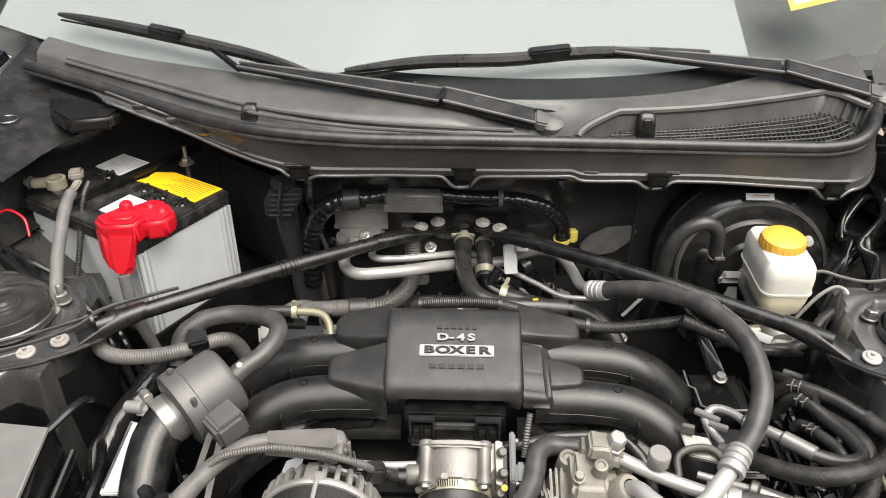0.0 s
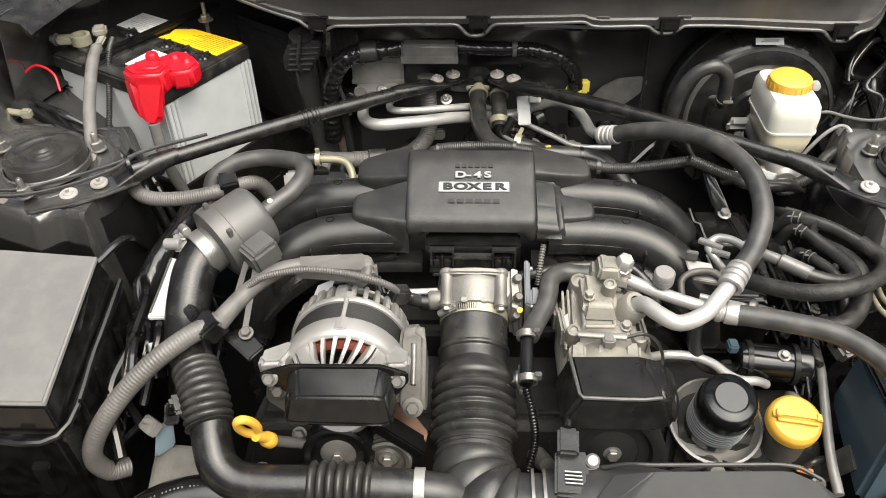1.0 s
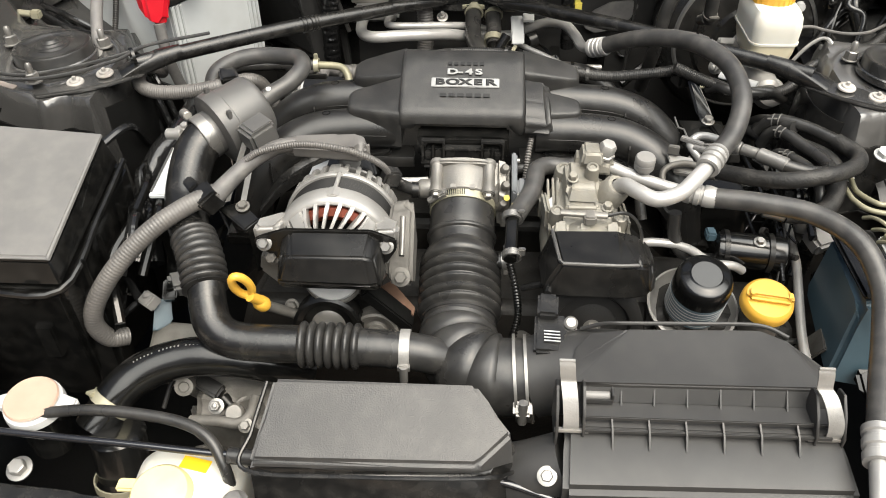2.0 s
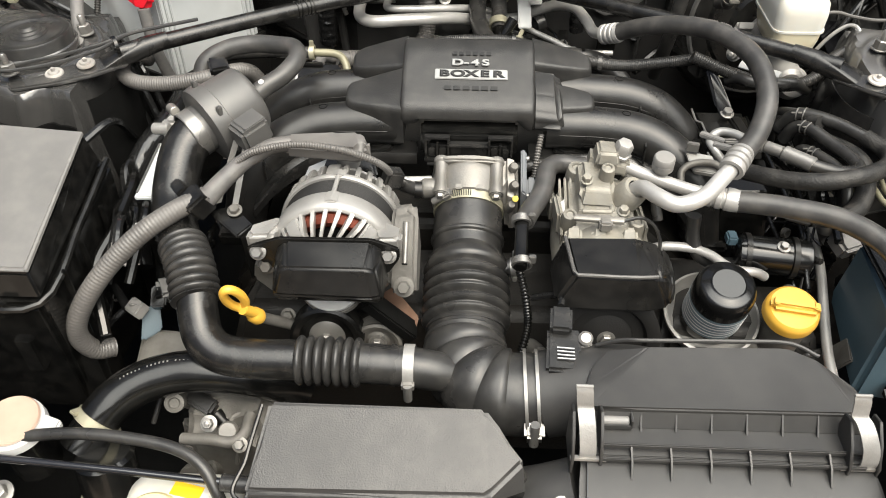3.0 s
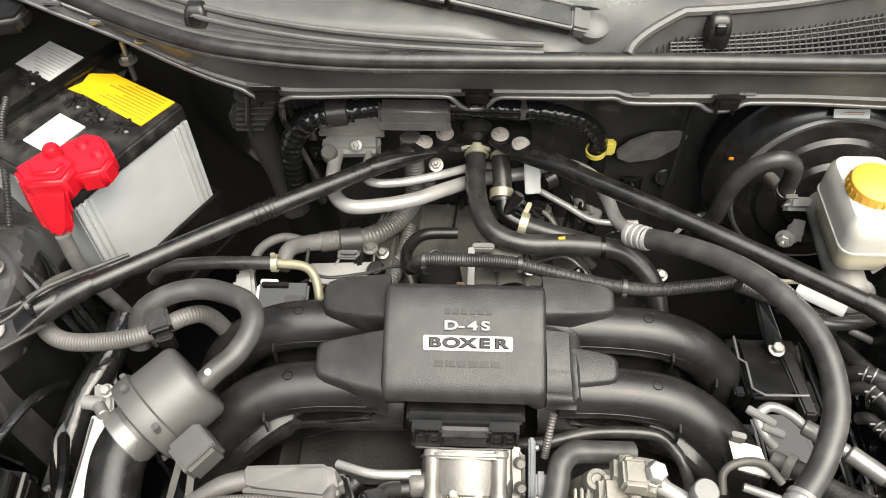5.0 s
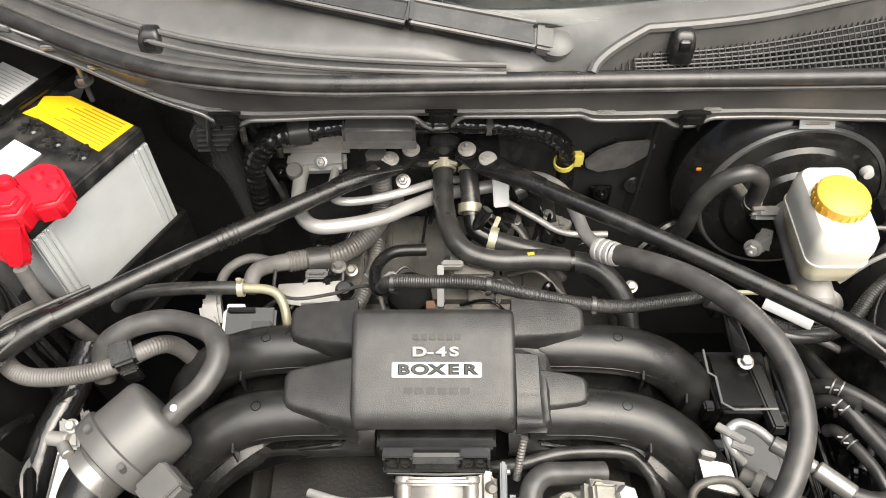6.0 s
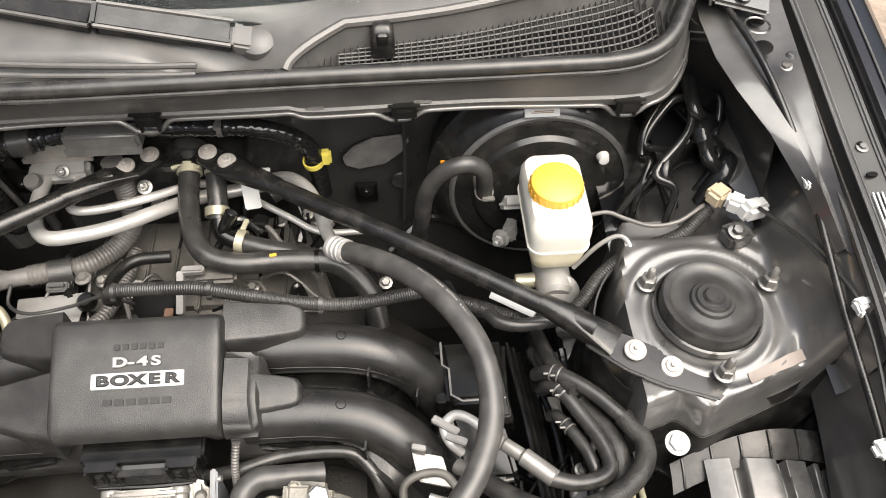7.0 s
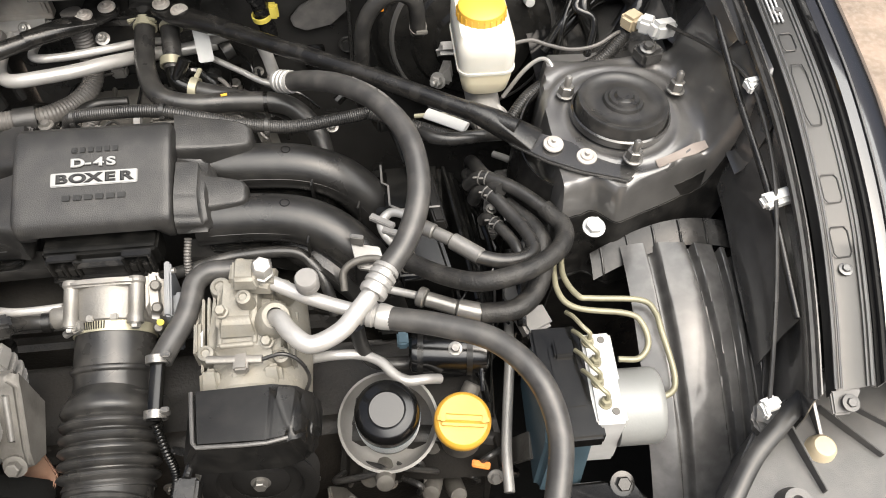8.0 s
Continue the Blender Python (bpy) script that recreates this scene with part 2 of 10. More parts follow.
def spline(pts, n=8):
    P = [Vector(p) for p in pts]
    if len(P) == 2:
        return [P[0].lerp(P[1], i / n) for i in range(n + 1)]
    Q = [2 * P[0] - P[1]] + P + [2 * P[-1] - P[-2]]
    out = []
    for i in range(1, len(Q) - 2):
        for k in range(n):
            s = k / n
            out.append(0.5 * (2 * Q[i] + (Q[i + 1] - Q[i - 1]) * s + (2 * Q[i - 1] - 5 * Q[i] + 4 * Q[i + 1] - Q[i + 2]) * s * s + (3 * Q[i] - Q[i - 1] - 3 * Q[i + 1] + Q[i + 2]) * s ** 3))
    return out + [P[-1]]


def resample(S, step):
    L = [0.0]
    for a, b in zip(S, S[1:]):
        L.append(L[-1] + (b - a).length)
    n = max(2, int(L[-1] / step))
    out, j = [], 0
    for i in range(n + 1):
        d = L[-1] * i / n
        while j < len(L) - 2 and L[j + 1] < d:
            j += 1
        f = (d - L[j]) / max(1e-9, L[j + 1] - L[j])
        out.append(S[j].lerp(S[j + 1], min(1, f)))
    return out, L[-1]


def sweep(bm, S, radius, seg=14, cap=True, squash=1.0):
    """Rings along S; radius is a number or a function of (index, count)."""
    up = Vector((0, 0, 1))
    t0 = (S[1] - S[0]).normalized()
    if abs(t0.dot(up)) > 0.9:
        up = Vector((0, 1, 0))
    nrm = (up - t0 * up.dot(t0)).normalized()
    rings = []
    for i, p in enumerate(S):
        t = (S[min(i + 1, len(S) - 1)] - S[max(i - 1, 0)]).normalized()
        nrm = (nrm - t * nrm.dot(t)).normalized()
        b = t.cross(nrm)
        r = radius(i, len(S) - 1) if callable(radius) else radius
        rings.append([bm.verts.new(p + (nrm * math.cos(2 * math.pi * k / seg) * squash + b * math.sin(2 * math.pi * k / seg)) * r) for k in range(seg)])
    for a, b in zip(rings, rings[1:]):
        for k in range(seg):
            bm.faces.new((a[k], a[(k + 1) % seg], b[(k + 1) % seg], b[k]))
    if cap:
        bm.faces.new(rings[0])
        bm.faces.new(rings[-1][::-1])
    return bm


def tube(pts, r, seg=14, n=8, squash=1.0, taper=None):
    S = spline(pts, n)
    return sweep(bmesh.new(), S, (lambda i, c: r + (taper - r) * i / c) if taper else r, seg, squash=squash)


def ribbed(pts, r, pitch=0.0042, depth=0.0012, seg=12):
    S, length = resample(spline(pts, 10), pitch / 4)
    return sweep(bmesh.new(), S, lambda i, c: r - depth * (0, 0.15, 1, 0.85)[i % 4], seg)


def bellows(pts, r, pitch, depth, seg=24, lo=0.0, hi=1.0):
    S, length = resample(spline(pts, 10), pitch / 8)
    return sweep(bmesh.new(), S, lambda i, c: r + (depth * abs(math.sin(math.pi * i / 8)) ** 0.6 if lo < i / c < hi else 0.0), seg)


def hull(points, bevel=0.004, seg=2, bm=None):
    one = bm is None
    bm = bm or bmesh.new()
    vs = [bm.verts.new(p) for p in points]
    res = bmesh.ops.convex_hull(bm, input=vs)
    junk = {v for v in res["geom_interior"] + res["geom_unused"] if isinstance(v, bmesh.types.BMVert)}
    bmesh.ops.delete(bm, geom=list(junk), context='VERTS')
    bmesh.ops.dissolve_limit(bm, angle_limit=radians(3), verts=bm.verts, edges=bm.edges)
    if bevel and one:
        bmesh.ops.bevel(bm, geom=list(bm.edges), offset=bevel, segments=seg, affect='EDGES', clamp_overlap=True)
    return bm


def box(c, s, bevel=0.003, rot=(0, 0, 0), seg=2):
    bm = bmesh.new()
    bmesh.ops.create_cube(bm, size=1)
    bmesh.ops.scale(bm, vec=s, verts=bm.verts)
    if bevel:
        bmesh.ops.bevel(bm, geom=list(bm.edges), offset=min(bevel, min(s) * 0.45), segments=seg, affect='EDGES')
    bmesh.ops.transform(bm, matrix=pose(*c, *rot), verts=bm.verts)
    return bm


def join(*bms):
    out = bmesh.new()
    for b in bms:
        me = bpy.data.meshes.new("join")
        b.to_mesh(me)
        b.free()
        out.from_mesh(me)
        bpy.data.meshes.remove(me)
    return out


def rloft(sections, seg=7):
    """A closed body through rounded rectangles, rows of (cx, cy, z, half x, half y, corner radius)."""
    bm = bmesh.new()
    rings = []
    for cx, cy, z, hx, hy, r in sections:
        row = []
        for sx, sy, a0 in ((1, 1, 0), (-1, 1, 90), (-1, -1, 180), (1, -1, 270)):
            for k in range(seg):
                a = radians(a0 + 90 * k / (seg - 1))
                row.append(bm.verts.new((cx + sx * (hx - r) + r * math.cos(a), cy + sy * (hy - r) + r * math.sin(a), z)))
        rings.append(row)
    n = len(rings[0])
    for a, b in zip(rings, rings[1:]):
        for k in range(n):
            bm.faces.new((a[k], a[(k + 1) % n], b[(k + 1) % n], b[k]))
    bm.faces.new(rings[0])
    bm.faces.new(rings[-1])
    return bm


def aim(p, d):
    """A matrix at p whose z points along d."""
    return Matrix.Translation(p) @ Vector(d).to_track_quat('Z', 'Y').to_matrix().to_4x4()


def lathe(profile, p=(0, 0, 0), d=(0, 0, 1), seg=28):
    """profile: rows of (radius, height) along d from p."""
    bm = bmesh.new()
    rings = []
    for r, h in profile:
        rings.append([bm.verts.new((r * math.cos(2 * math.pi * k / seg), r * math.sin(2 * math.pi * k / seg), h)) for k in range(seg)] if r > 1e-6 else [bm.verts.new((0, 0, h))])
    for a, b in zip(rings, rings[1:]):
        for k in range(seg):
            q = [a[k % len(a)], a[(k + 1) % len(a)], b[(k + 1) % len(b)], b[k % len(b)]]
            q = list(dict.fromkeys(q))
            if len(q) > 2:
                bm.faces.new(q)
    bmesh.ops.transform(bm, matrix=aim(p, d), verts=bm.verts)
    return bm


def rod(a, b, r, seg=14, bevel=0.0):
    a, b = Vector(a), Vector(b)
    h, e = (b - a).length, min(bevel, r * 0.6)
    return lathe([(0, 0), (r - e, 0), (r, e), (r, h - e), (r - e, h), (0, h)], a, b - a, seg)


def ring(p, d, r, width, t=0.0015, seg=28):
    """A band round an axis."""
    return lathe([(r, -width / 2), (r + t, -width / 2), (r + t, width / 2), (r, width / 2), (r, -width / 2)], p, d, seg)


def prism(poly, z0, z1, bevel=0.002, seg=2):
    bm = bmesh.new()
    vs = [bm.verts.new((x, y, z0)) for x, y in poly]
    f = bm.faces.new(vs)
    r = bmesh.ops.extrude_face_region(bm, geom=[f])
    bmesh.ops.translate(bm, vec=(0, 0, z1 - z0), verts=[v for v in r["geom"] if isinstance(v, bmesh.types.BMVert)])
    if bevel:
        bmesh.ops.bevel(bm, geom=list(bm.edges), offset=bevel, segments=seg, affect='EDGES', clamp_overlap=True)
    return bm


def sheet(rows, thick=0.0015):
    """A skin over rows of points, all of one length, with thickness."""
    bm = bmesh.new()
    V = [[bm.verts.new(p) for p in row] for row in rows]
    for a, b in zip(V, V[1:]):
        for k in range(len(a) - 1):
            bm.faces.new((a[k], a[k + 1], b[k + 1], b[k]))
    bmesh.ops.recalc_face_normals(bm, faces=bm.faces)
    bmesh.ops.solidify(bm, geom=bm.faces[:], thickness=thick)
    return bm


def hexbolt(p, d=(0, 0, 1), r=0.006, h=0.006, flange=1.6, stud=0.0):
    """Hexagon head on a washer, with a stud end if asked."""
    rows = [(0, 0), (r * flange, 0), (r * flange, 0.0015), (r * 1.15, 0.002)]
    a = lathe(rows + [(0, 0.002)], p, d, 20)
    b = lathe([(0, 0.0015), (r, 0.0015), (r, h), (r * 0.85, h + 0.001), (0, h + 0.001)], p, d, 6)
    out = [a, b]
    if stud:
        out.append(lathe([(0, h), (r * 0.5, h), (r * 0.5, h + stud * 0.85), (r * 0.3, h + stud), (0, h + stud)], p, d, 10))
    return join(*out)


def text_mesh(name, word, size, at, rot, depth, material, parent, label="", stretch=1.0, bold=0.0):
    cu = bpy.data.curves.new(name, 'FONT')
    cu.body, cu.size, cu.extrude, cu.align_x, cu.align_y = word, size, depth, 'CENTER', 'CENTER'
    cu.bevel_depth, cu.bevel_resolution = bold, 0
    tmp = new(name, cu)
    bpy.context.view_layer.update()
    me = bpy.data.meshes.new_from_object(tmp.evaluated_get(bpy.context.evaluated_depsgraph_get()))
    bpy.data.objects.remove(tmp)
    bm = bmesh.new()
    bm.from_mesh(me)
    bpy.data.meshes.remove(me)
    bmesh.ops.transform(bm, matrix=pose(*at, *rot) @ Matrix.Diagonal((stretch, 1, 1, 1)), verts=bm.verts)
    return part(name, bm, material, parent, label)


def xm(p, s):
    """A point mirrored to the side s (+1 or -1) of the car."""
    return (p[0] * s, p[1], p[2])


def yzloft(sections):
    """A closed body along x, rows of (x, outline of (y, z) points)."""
    bm = bmesh.new()
    rings = [[bm.verts.new((x, y, z)) for y, z in line] for x, line in sections]
    n = len(rings[0])
    for a, b in zip(rings, rings[1:]):
        for k in range(n):
            bm.faces.new((a[k], a[(k + 1) % n], b[(k + 1) % n], b[k]))
    bm.faces.new(rings[0])
    bm.faces.new(rings[-1])
    return bm


def strap(line, width, thick=0.0012, across=(1, 0, 0)):
    """A flat band of sheet metal along a line."""
    c = Vector(across) * width / 2
    S = spline(line, 5)
    return sheet([[p - c for p in S], [p - c * 0.4 for p in S], [p + c * 0.4 for p in S], [p + c for p in S]], thick)


def wrapped(pts, r, pitch, seed, seg=16):
    """A loom wound with overlapping, creased tape."""
    rnd = random.Random(seed)
    S, length = resample(spline(pts, 10), pitch / 5)
    bumps = [rnd.uniform(-0.05, 0.05) for _ in S]
    turn = [rnd.uniform(0, 6.28) for _ in S]
    bm = sweep(bmesh.new(), S, lambda i, c: r * (0.95 + 0.018 * (i % 5) + 0.5 * bumps[i // 3]), seg)
    bm.verts.ensure_lookup_table()
    for i, p in enumerate(S):
        for k in range(seg):
            v = bm.verts[i * seg + k]
            v.co = p + (v.co - p) * (1 + 0.045 * math.sin(3 * 6.283 * k / seg + turn[i // 2]))
    return bm


def stepped(pts, profile, seg=36, step=0.0012):
    """A round hose along pts whose radius follows rows of (distance, radius)."""
    S, length = resample(spline(pts, 10), step)

    def radius(i, c):
        d = length * i / c
        for (d0, r0), (d1, r1) in zip(profile, profile[1:]):
            if d <= d1:
                f = max(0.0, (d - d0) / max(1e-6, d1 - d0))
                return r0 + (r1 - r0) * f * f * (3 - 2 * f)
        return profile[-1][1]

    return sweep(bmesh.new(), S, radius, seg)


# ---- ground and body ----
solo("ground", sheet([[(x, y, 0) for x in (-300, -3, 0, 3, 300)] for y in (-300, -3, 0, 3, 300)], 0.05), "soil", "brown gravelly ground round the car", "ground", kind="structure")

SEAL = [(-0.665, 1.073, 0.987), (-0.57, 1.034, 0.978), (-0.474, 0.993, 0.968), (-0.376, 0.945, 0.962), (-0.289, 0.909, 0.96), (-0.21, 0.895, 0.958), (-0.12, 0.89, 0.956), (0.0, 0.892, 0.955), (0.2, 0.903, 0.949), (0.4, 0.912, 0.943), (0.5, 0.918, 0.942), (0.545, 0.935, 0.952), (0.575, 0.985, 0.966), (0.6, 1.04, 0.98)]
FLANGE = [(-0.51, 0.982, 0.966), (-0.494, 0.976, 0.9635), (-0.447, 0.962, 0.952), (-0.385, 0.946, 0.936), (-0.33, 0.928, 0.92), (-0.273, 0.912, 0.906), (-0.213, 0.905, 0.895), (-0.1, 0.911, 0.8935), (0.0, 0.911, 0.8935), (0.117, 0.907, 0.8975), (0.148, 0.907, 0.898), (0.165, 0.907, 0.8915), (0.232, 0.908, 0.8915), (0.345, 0.914, 0.889), (0.466, 0.918, 0.881), (0.545, 0.925, 0.876), (0.585, 0.97, 0.885), (0.6, 1.03, 0.9)]


def at_x(line, x):
    P = sorted(line, key=lambda p: p[0])
    for a, b in zip(P, P[1:]):
        if a[0] <= x <= b[0]:
            f = (x - a[0]) / (b[0] - a[0])
            return Vector(a).lerp(Vector(b), f)
    return Vector(P[0] if x < P[0][0] else P[-1])


def wall_y(x):
    return 1.02 + 0.13 * min(1, max(0, (-0.2 - x) / 0.12))


body = thing("engine_bay", "glossy black painted engine bay body shell", "car body", (0, 0.6, 0.3))
fl = spline(FLANGE, 6)
se = spline(SEAL, 6)
part("firewall", sheet([[(p.x, max(p.y + 0.02, 0.93), p.z - 0.006) for p in fl], [(p.x, wall_y(p.x), p.z - 0.012) for p in fl], [(p.x, wall_y(p.x), 0.7) for p in fl], [(p.x, wall_y(p.x) - 0.02, 0.3) for p in fl]], 0.002), "bay", body)
xs = [-0.555 + 1.15 * i / 100 for i in range(101)]
sp, fp = [at_x(se, x) for x in xs], [at_x(fl, x) for x in xs]
skin = [[] for _ in range(6)]
for a, b in zip(sp, fp):
    a, b = a + Vector((0, -0.003, -0.006)), b + Vector((0, -0.001, 0.0))
    for row, (f, out) in zip(skin, ((0, 0), (0.22, 0.0015), (0.3, 0.0), (0.75, 0.0), (0.8, 0.003), (1, 0))):
        q = a.lerp(b, f)
        row.append((q.x, q.y - out, q.z))
part("cowl_front", sheet(skin, 0.002), "cowl", body)
S, _ = resample(fl, 0.006)
lip = [p + Vector((0, -0.002, -sum(h * math.exp(-((p.x - c) / 0.02) ** 4) for c, h in ((-0.228, 0.008), (-0.004, 0.017), (0.262, 0.011), (0.51, 0.014))))) for p in S]
# Lip and bead paler than the bay paint: edge highlights put in colour.
part("bulkhead_flange", sweep(bmesh.new(), lip, 0.0027, 10), "fenderlip", body)
part("flange_bead", sweep(bmesh.new(), [p + Vector((0, 0.002, 0.014)) for p in resample(fl, 0.012)[0]], 0.0018, 8), "fenderlip", body)
for c in (-0.228, -0.004, 0.262, 0.51):
    p = min(fl, key=lambda q: abs(q.x - c))
    part("flange_clip", join(box((p.x, p.y - 0.004, p.z + 0.004), (0.026, 0.01, 0.018), 0.0015), box((p.x, p.y - 0.0095, p.z + 0.003), (0.018, 0.003, 0.011), 0.001), box((p.x - 0.009, p.y - 0.006, p.z - 0.008), (0.003, 0.006, 0.008), 0.0008), box((p.x + 0.009, p.y - 0.006, p.z - 0.008), (0.003, 0.006, 0.008), 0.0008), box((p.x, p.y - 0.008, p.z + 0.0135), (0.034, 0.005, 0.0025), 0.0008)), "cover", body, "black snap clip")
for c in (-0.46, -0.41, -0.36, -0.30, -0.24, 0.17, 0.285):
    p = min(fl, key=lambda q: abs(q.x - c))
    part("flange_tab", box((p.x, p.y - 0.002, p.z + 0.012), (0.02, 0.004, 0.008), 0.001, (30, 0, 0)), "bay", body, "folded metal tab")
# pressed seams on the bulkhead
for k in range(9):
    part("pad_rib", box((-0.262 + 0.0085 * k, 0.966 + 0.0015 * k, 0.838), (0.004, 0.012, 0.05 - 0.002 * abs(k - 4)), 0.0015, (12, 0, -4 + k)), "airbox", body, "ribbed rubber pad")
part("pad_base", box((-0.228, 0.976, 0.838), (0.09, 0.012, 0.056), 0.005, (12, 0, 6)), "rubber", body)
part("pressed_step", hull([(-0.42, 1.14, 0.82), (-0.24, 1.012, 0.82), (-0.42, 1.14, 0.64), (-0.24, 1.012, 0.62), (-0.4, 1.11, 0.8), (-0.255, 1.0, 0.8), (-0.4, 1.11, 0.66), (-0.255, 1.0, 0.64)], 0.008, 3), "bay", body)
part("pressed_step", hull([(-0.36, 1.08, 0.86), (-0.25, 1.0, 0.86), (-0.36, 1.08, 0.845), (-0.25, 1.0, 0.845), (-0.35, 1.06, 0.858), (-0.26, 0.985, 0.855)], 0.004, 2), "bay", body)
part("drop_cable", tube([(-0.213, 0.9, 0.885), (-0.216, 0.905, 0.86), (-0.222, 0.93, 0.83), (-0.218, 0.945, 0.79), (-0.2, 0.94, 0.73)], 0.0035, 8), "rubber", body)
part("bulkhead_seam", tube([(0.262, 0.985, 0.88), (0.264, 0.995, 0.82), (0.266, 1.0, 0.74), (0.262, 1.0, 0.6)], 0.003, 8), "bay", body)
part("line_clip", box((0.262, 0.978, 0.868), (0.016, 0.008, 0.012), 0.002), "whiteclip", body, "white line clip")
part("bulkhead_seam", tube([(0.07, 1.0, 0.852), (0.2, 0.996, 0.849), (0.33, 1.0, 0.85)], 0.0065, 8), "bay", body)
part("bulkhead_seam", tube([(-0.225, 0.93, 0.885), (-0.235, 0.975, 0.84), (-0.225, 1.0, 0.74), (-0.215, 1.0, 0.62)], 0.007, 8), "bay", body)
part("sound_pad", prism([(0.185, -0.006), (0.2, 0.012), (0.225, 0.026), (0.262, 0.03), (0.272, 0.02), (0.262, 0.0), (0.24, -0.02), (0.205, -0.028), (0.188, -0.02)], 0, 0.005, 0.0015), "tape", body, "grey felt pad")
body.children[-1].matrix_parent_inverse = Matrix.Translation(body.location).inverted() @ Matrix.Translation((0, 1.004, 0.735)) @ Matrix.Rotation(radians(90), 4, 'X')
# Bay floor in near-black, so the depth's shade is in its colour.
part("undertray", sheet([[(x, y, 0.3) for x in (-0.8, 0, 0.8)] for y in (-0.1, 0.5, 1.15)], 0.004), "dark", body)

FENDER = [(0.692, 1.15, 0.968), (0.692, 0.95, 0.94), (0.691, 0.8, 0.916), (0.691, 0.7, 0.9), (0.69, 0.6, 0.879), (0.686, 0.5, 0.846), (0.678, 0.42, 0.812), (0.667, 0.35, 0.78)]


def side(s):
    """Inner wing, tower, wheel liner and wing of one side of the car."""
    F = spline([xm(p, s) for p in FENDER], 6)
    o = lambda p, dx, dz: (p.x + s * dx, p.y, p.z + dz)
    part("fender_lip", sheet([[o(p, 0.0, -0.012) for p in F], [o(p, 0.004, 0) for p in F], [o(p, 0.034, 0.004) for p in F], [o(p, 0.04, 0.0) for p in F]], 0.0015), "wingtop", body)
    part("fender", sheet([[o(p, 0.041, 0.0) for p in F], [o(p, 0.046, 0.014) for p in F], [o(p, 0.062, 0.016) for p in F], [o(p, 0.085, 0.008) for p in F], [o(p, 0.115, -0.03) for p in F], [o(p, 0.135, -0.12) for p in F], [o(p, 0.15, -0.4) for p in F]], 0.0015), "paint", body)
    part("fender_rail", sheet([[o(p, -0.006, -0.004) for p in F], [o(p, -0.008, -0.02) for p in F], [o(p, -0.004, -0.05) for p in F], [o(p, -0.004, -0.16) for p in F]], 0.0015), "wingpaint", body)
    p = F[-1]
    end = part("rail_end", hull([o(p, -0.002, 0.002), o(p, 0.026, 0.003), o(p, -0.002, -0.003), o(p, 0.026, -0.002)] + [(q[0] - s * 0.006, q[1] - 0.018, q[2] - 0.01) for q in (o(p, 0.004, 0.002), o(p, 0.02, 0.003), o(p, 0.004, -0.003), o(p, 0.02, -0.002))], 0.0015, 2), "headlight", body)
    part("end_bolt", hexbolt((p.x + s * 0.012, p.y - 0.012, p.z - 0.0005), (0, -0.3, 1), 0.0045, 0.003, 1.7), "headlight", end)
    part("rail_bead", sweep(bmesh.new(), [Vector(o(p, -0.01, -0.012)) for p in F], 0.004, 8), "rubber", body)
    for y, hx, hy in ((0.675, 0.007, 0.011), (0.612, 0.0075, 0.034), (0.516, 0.0085, 0.013), (0.468, 0.0085, 0.013)):
        p = min(F, key=lambda q: abs(q.y - y))
        q = F[F.index(p) + 1]
        rise = (q.z - p.z) / (q.y - p.y)
        loop = [Vector((p.x + s * 0.018 + hx * a, y + hy * b, p.z + rise * (y - p.y) + 0.0035 + rise * hy * b)) for a, b in ((1, 0), (1, 0.7), (0.7, 1), (-0.7, 1), (-1, 0.7), (-1, -0.7), (-0.7, -1), (0.7, -1), (1, -0.7), (1, 0))]
        part("fender_slot", sweep(bmesh.new(), loop, 0.0006, 6), "wingtop", body)
    for y, rx, ry in ((0.767, 0.0055, 0.0028), (0.803, 0.003, 0.002)):
        p = min(F, key=lambda q: abs(q.y - y))
        hole = lathe([(0, 0.0012), (1, 0.0012), (1.1, 0.0), (0, 0)], (0, 0, 0), (0, 0, 1), 18)
        bmesh.ops.transform(hole, matrix=Matrix.Translation((p.x + s * 0.018, y, p.z + 0.004 + 0.2 * (y - p.y))) @ Matrix.Rotation(0.2, 4, 'X') @ Matrix.Diagonal((rx, ry, 1, 1)), verts=hole.verts)
        part("fender_hole", hole, "dark", body)
    for k in range(3):
        p, q = min(F, key=lambda q: abs(q.y - 0.745)), min(F, key=lambda q: abs(q.y - 0.695))
        a, b = Vector(o(p, 0.012 + 0.0045 * k, 0.0042)), Vector(o(q, 0.012 + 0.0045 * k, 0.0042))
        part("label_bar", sweep(bmesh.new(), [a, a.lerp(b, 0.5), b], 0.0011, 6), "ink", body, "pale printed bar")
    for y in (0.805, 0.72, 0.45):
        p = min(F, key=lambda q: abs(q.y - y))
        part("fender_bolt", hexbolt((p.x + s * 0.02, p.y, p.z + 0.002), (0, -0.15, 1), 0.004, 0.003), "fenderlip", body)
    # Thin pale strips stand for the highlights along the wing edges.
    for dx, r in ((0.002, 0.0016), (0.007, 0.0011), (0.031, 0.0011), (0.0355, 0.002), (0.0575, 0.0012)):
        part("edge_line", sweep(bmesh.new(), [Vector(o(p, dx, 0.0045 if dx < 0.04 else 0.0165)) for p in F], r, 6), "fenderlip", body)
    # inner wing side wall down to the tower
    A = spline([xm(p, s) for p in [(0.66, 1.1, 0.9), (0.66, 0.95, 0.885), (0.662, 0.82, 0.87), (0.665, 0.7, 0.855), (0.668, 0.6, 0.83), (0.667, 0.52, 0.8), (0.664, 0.43, 0.775)]], 5)
    wall = []
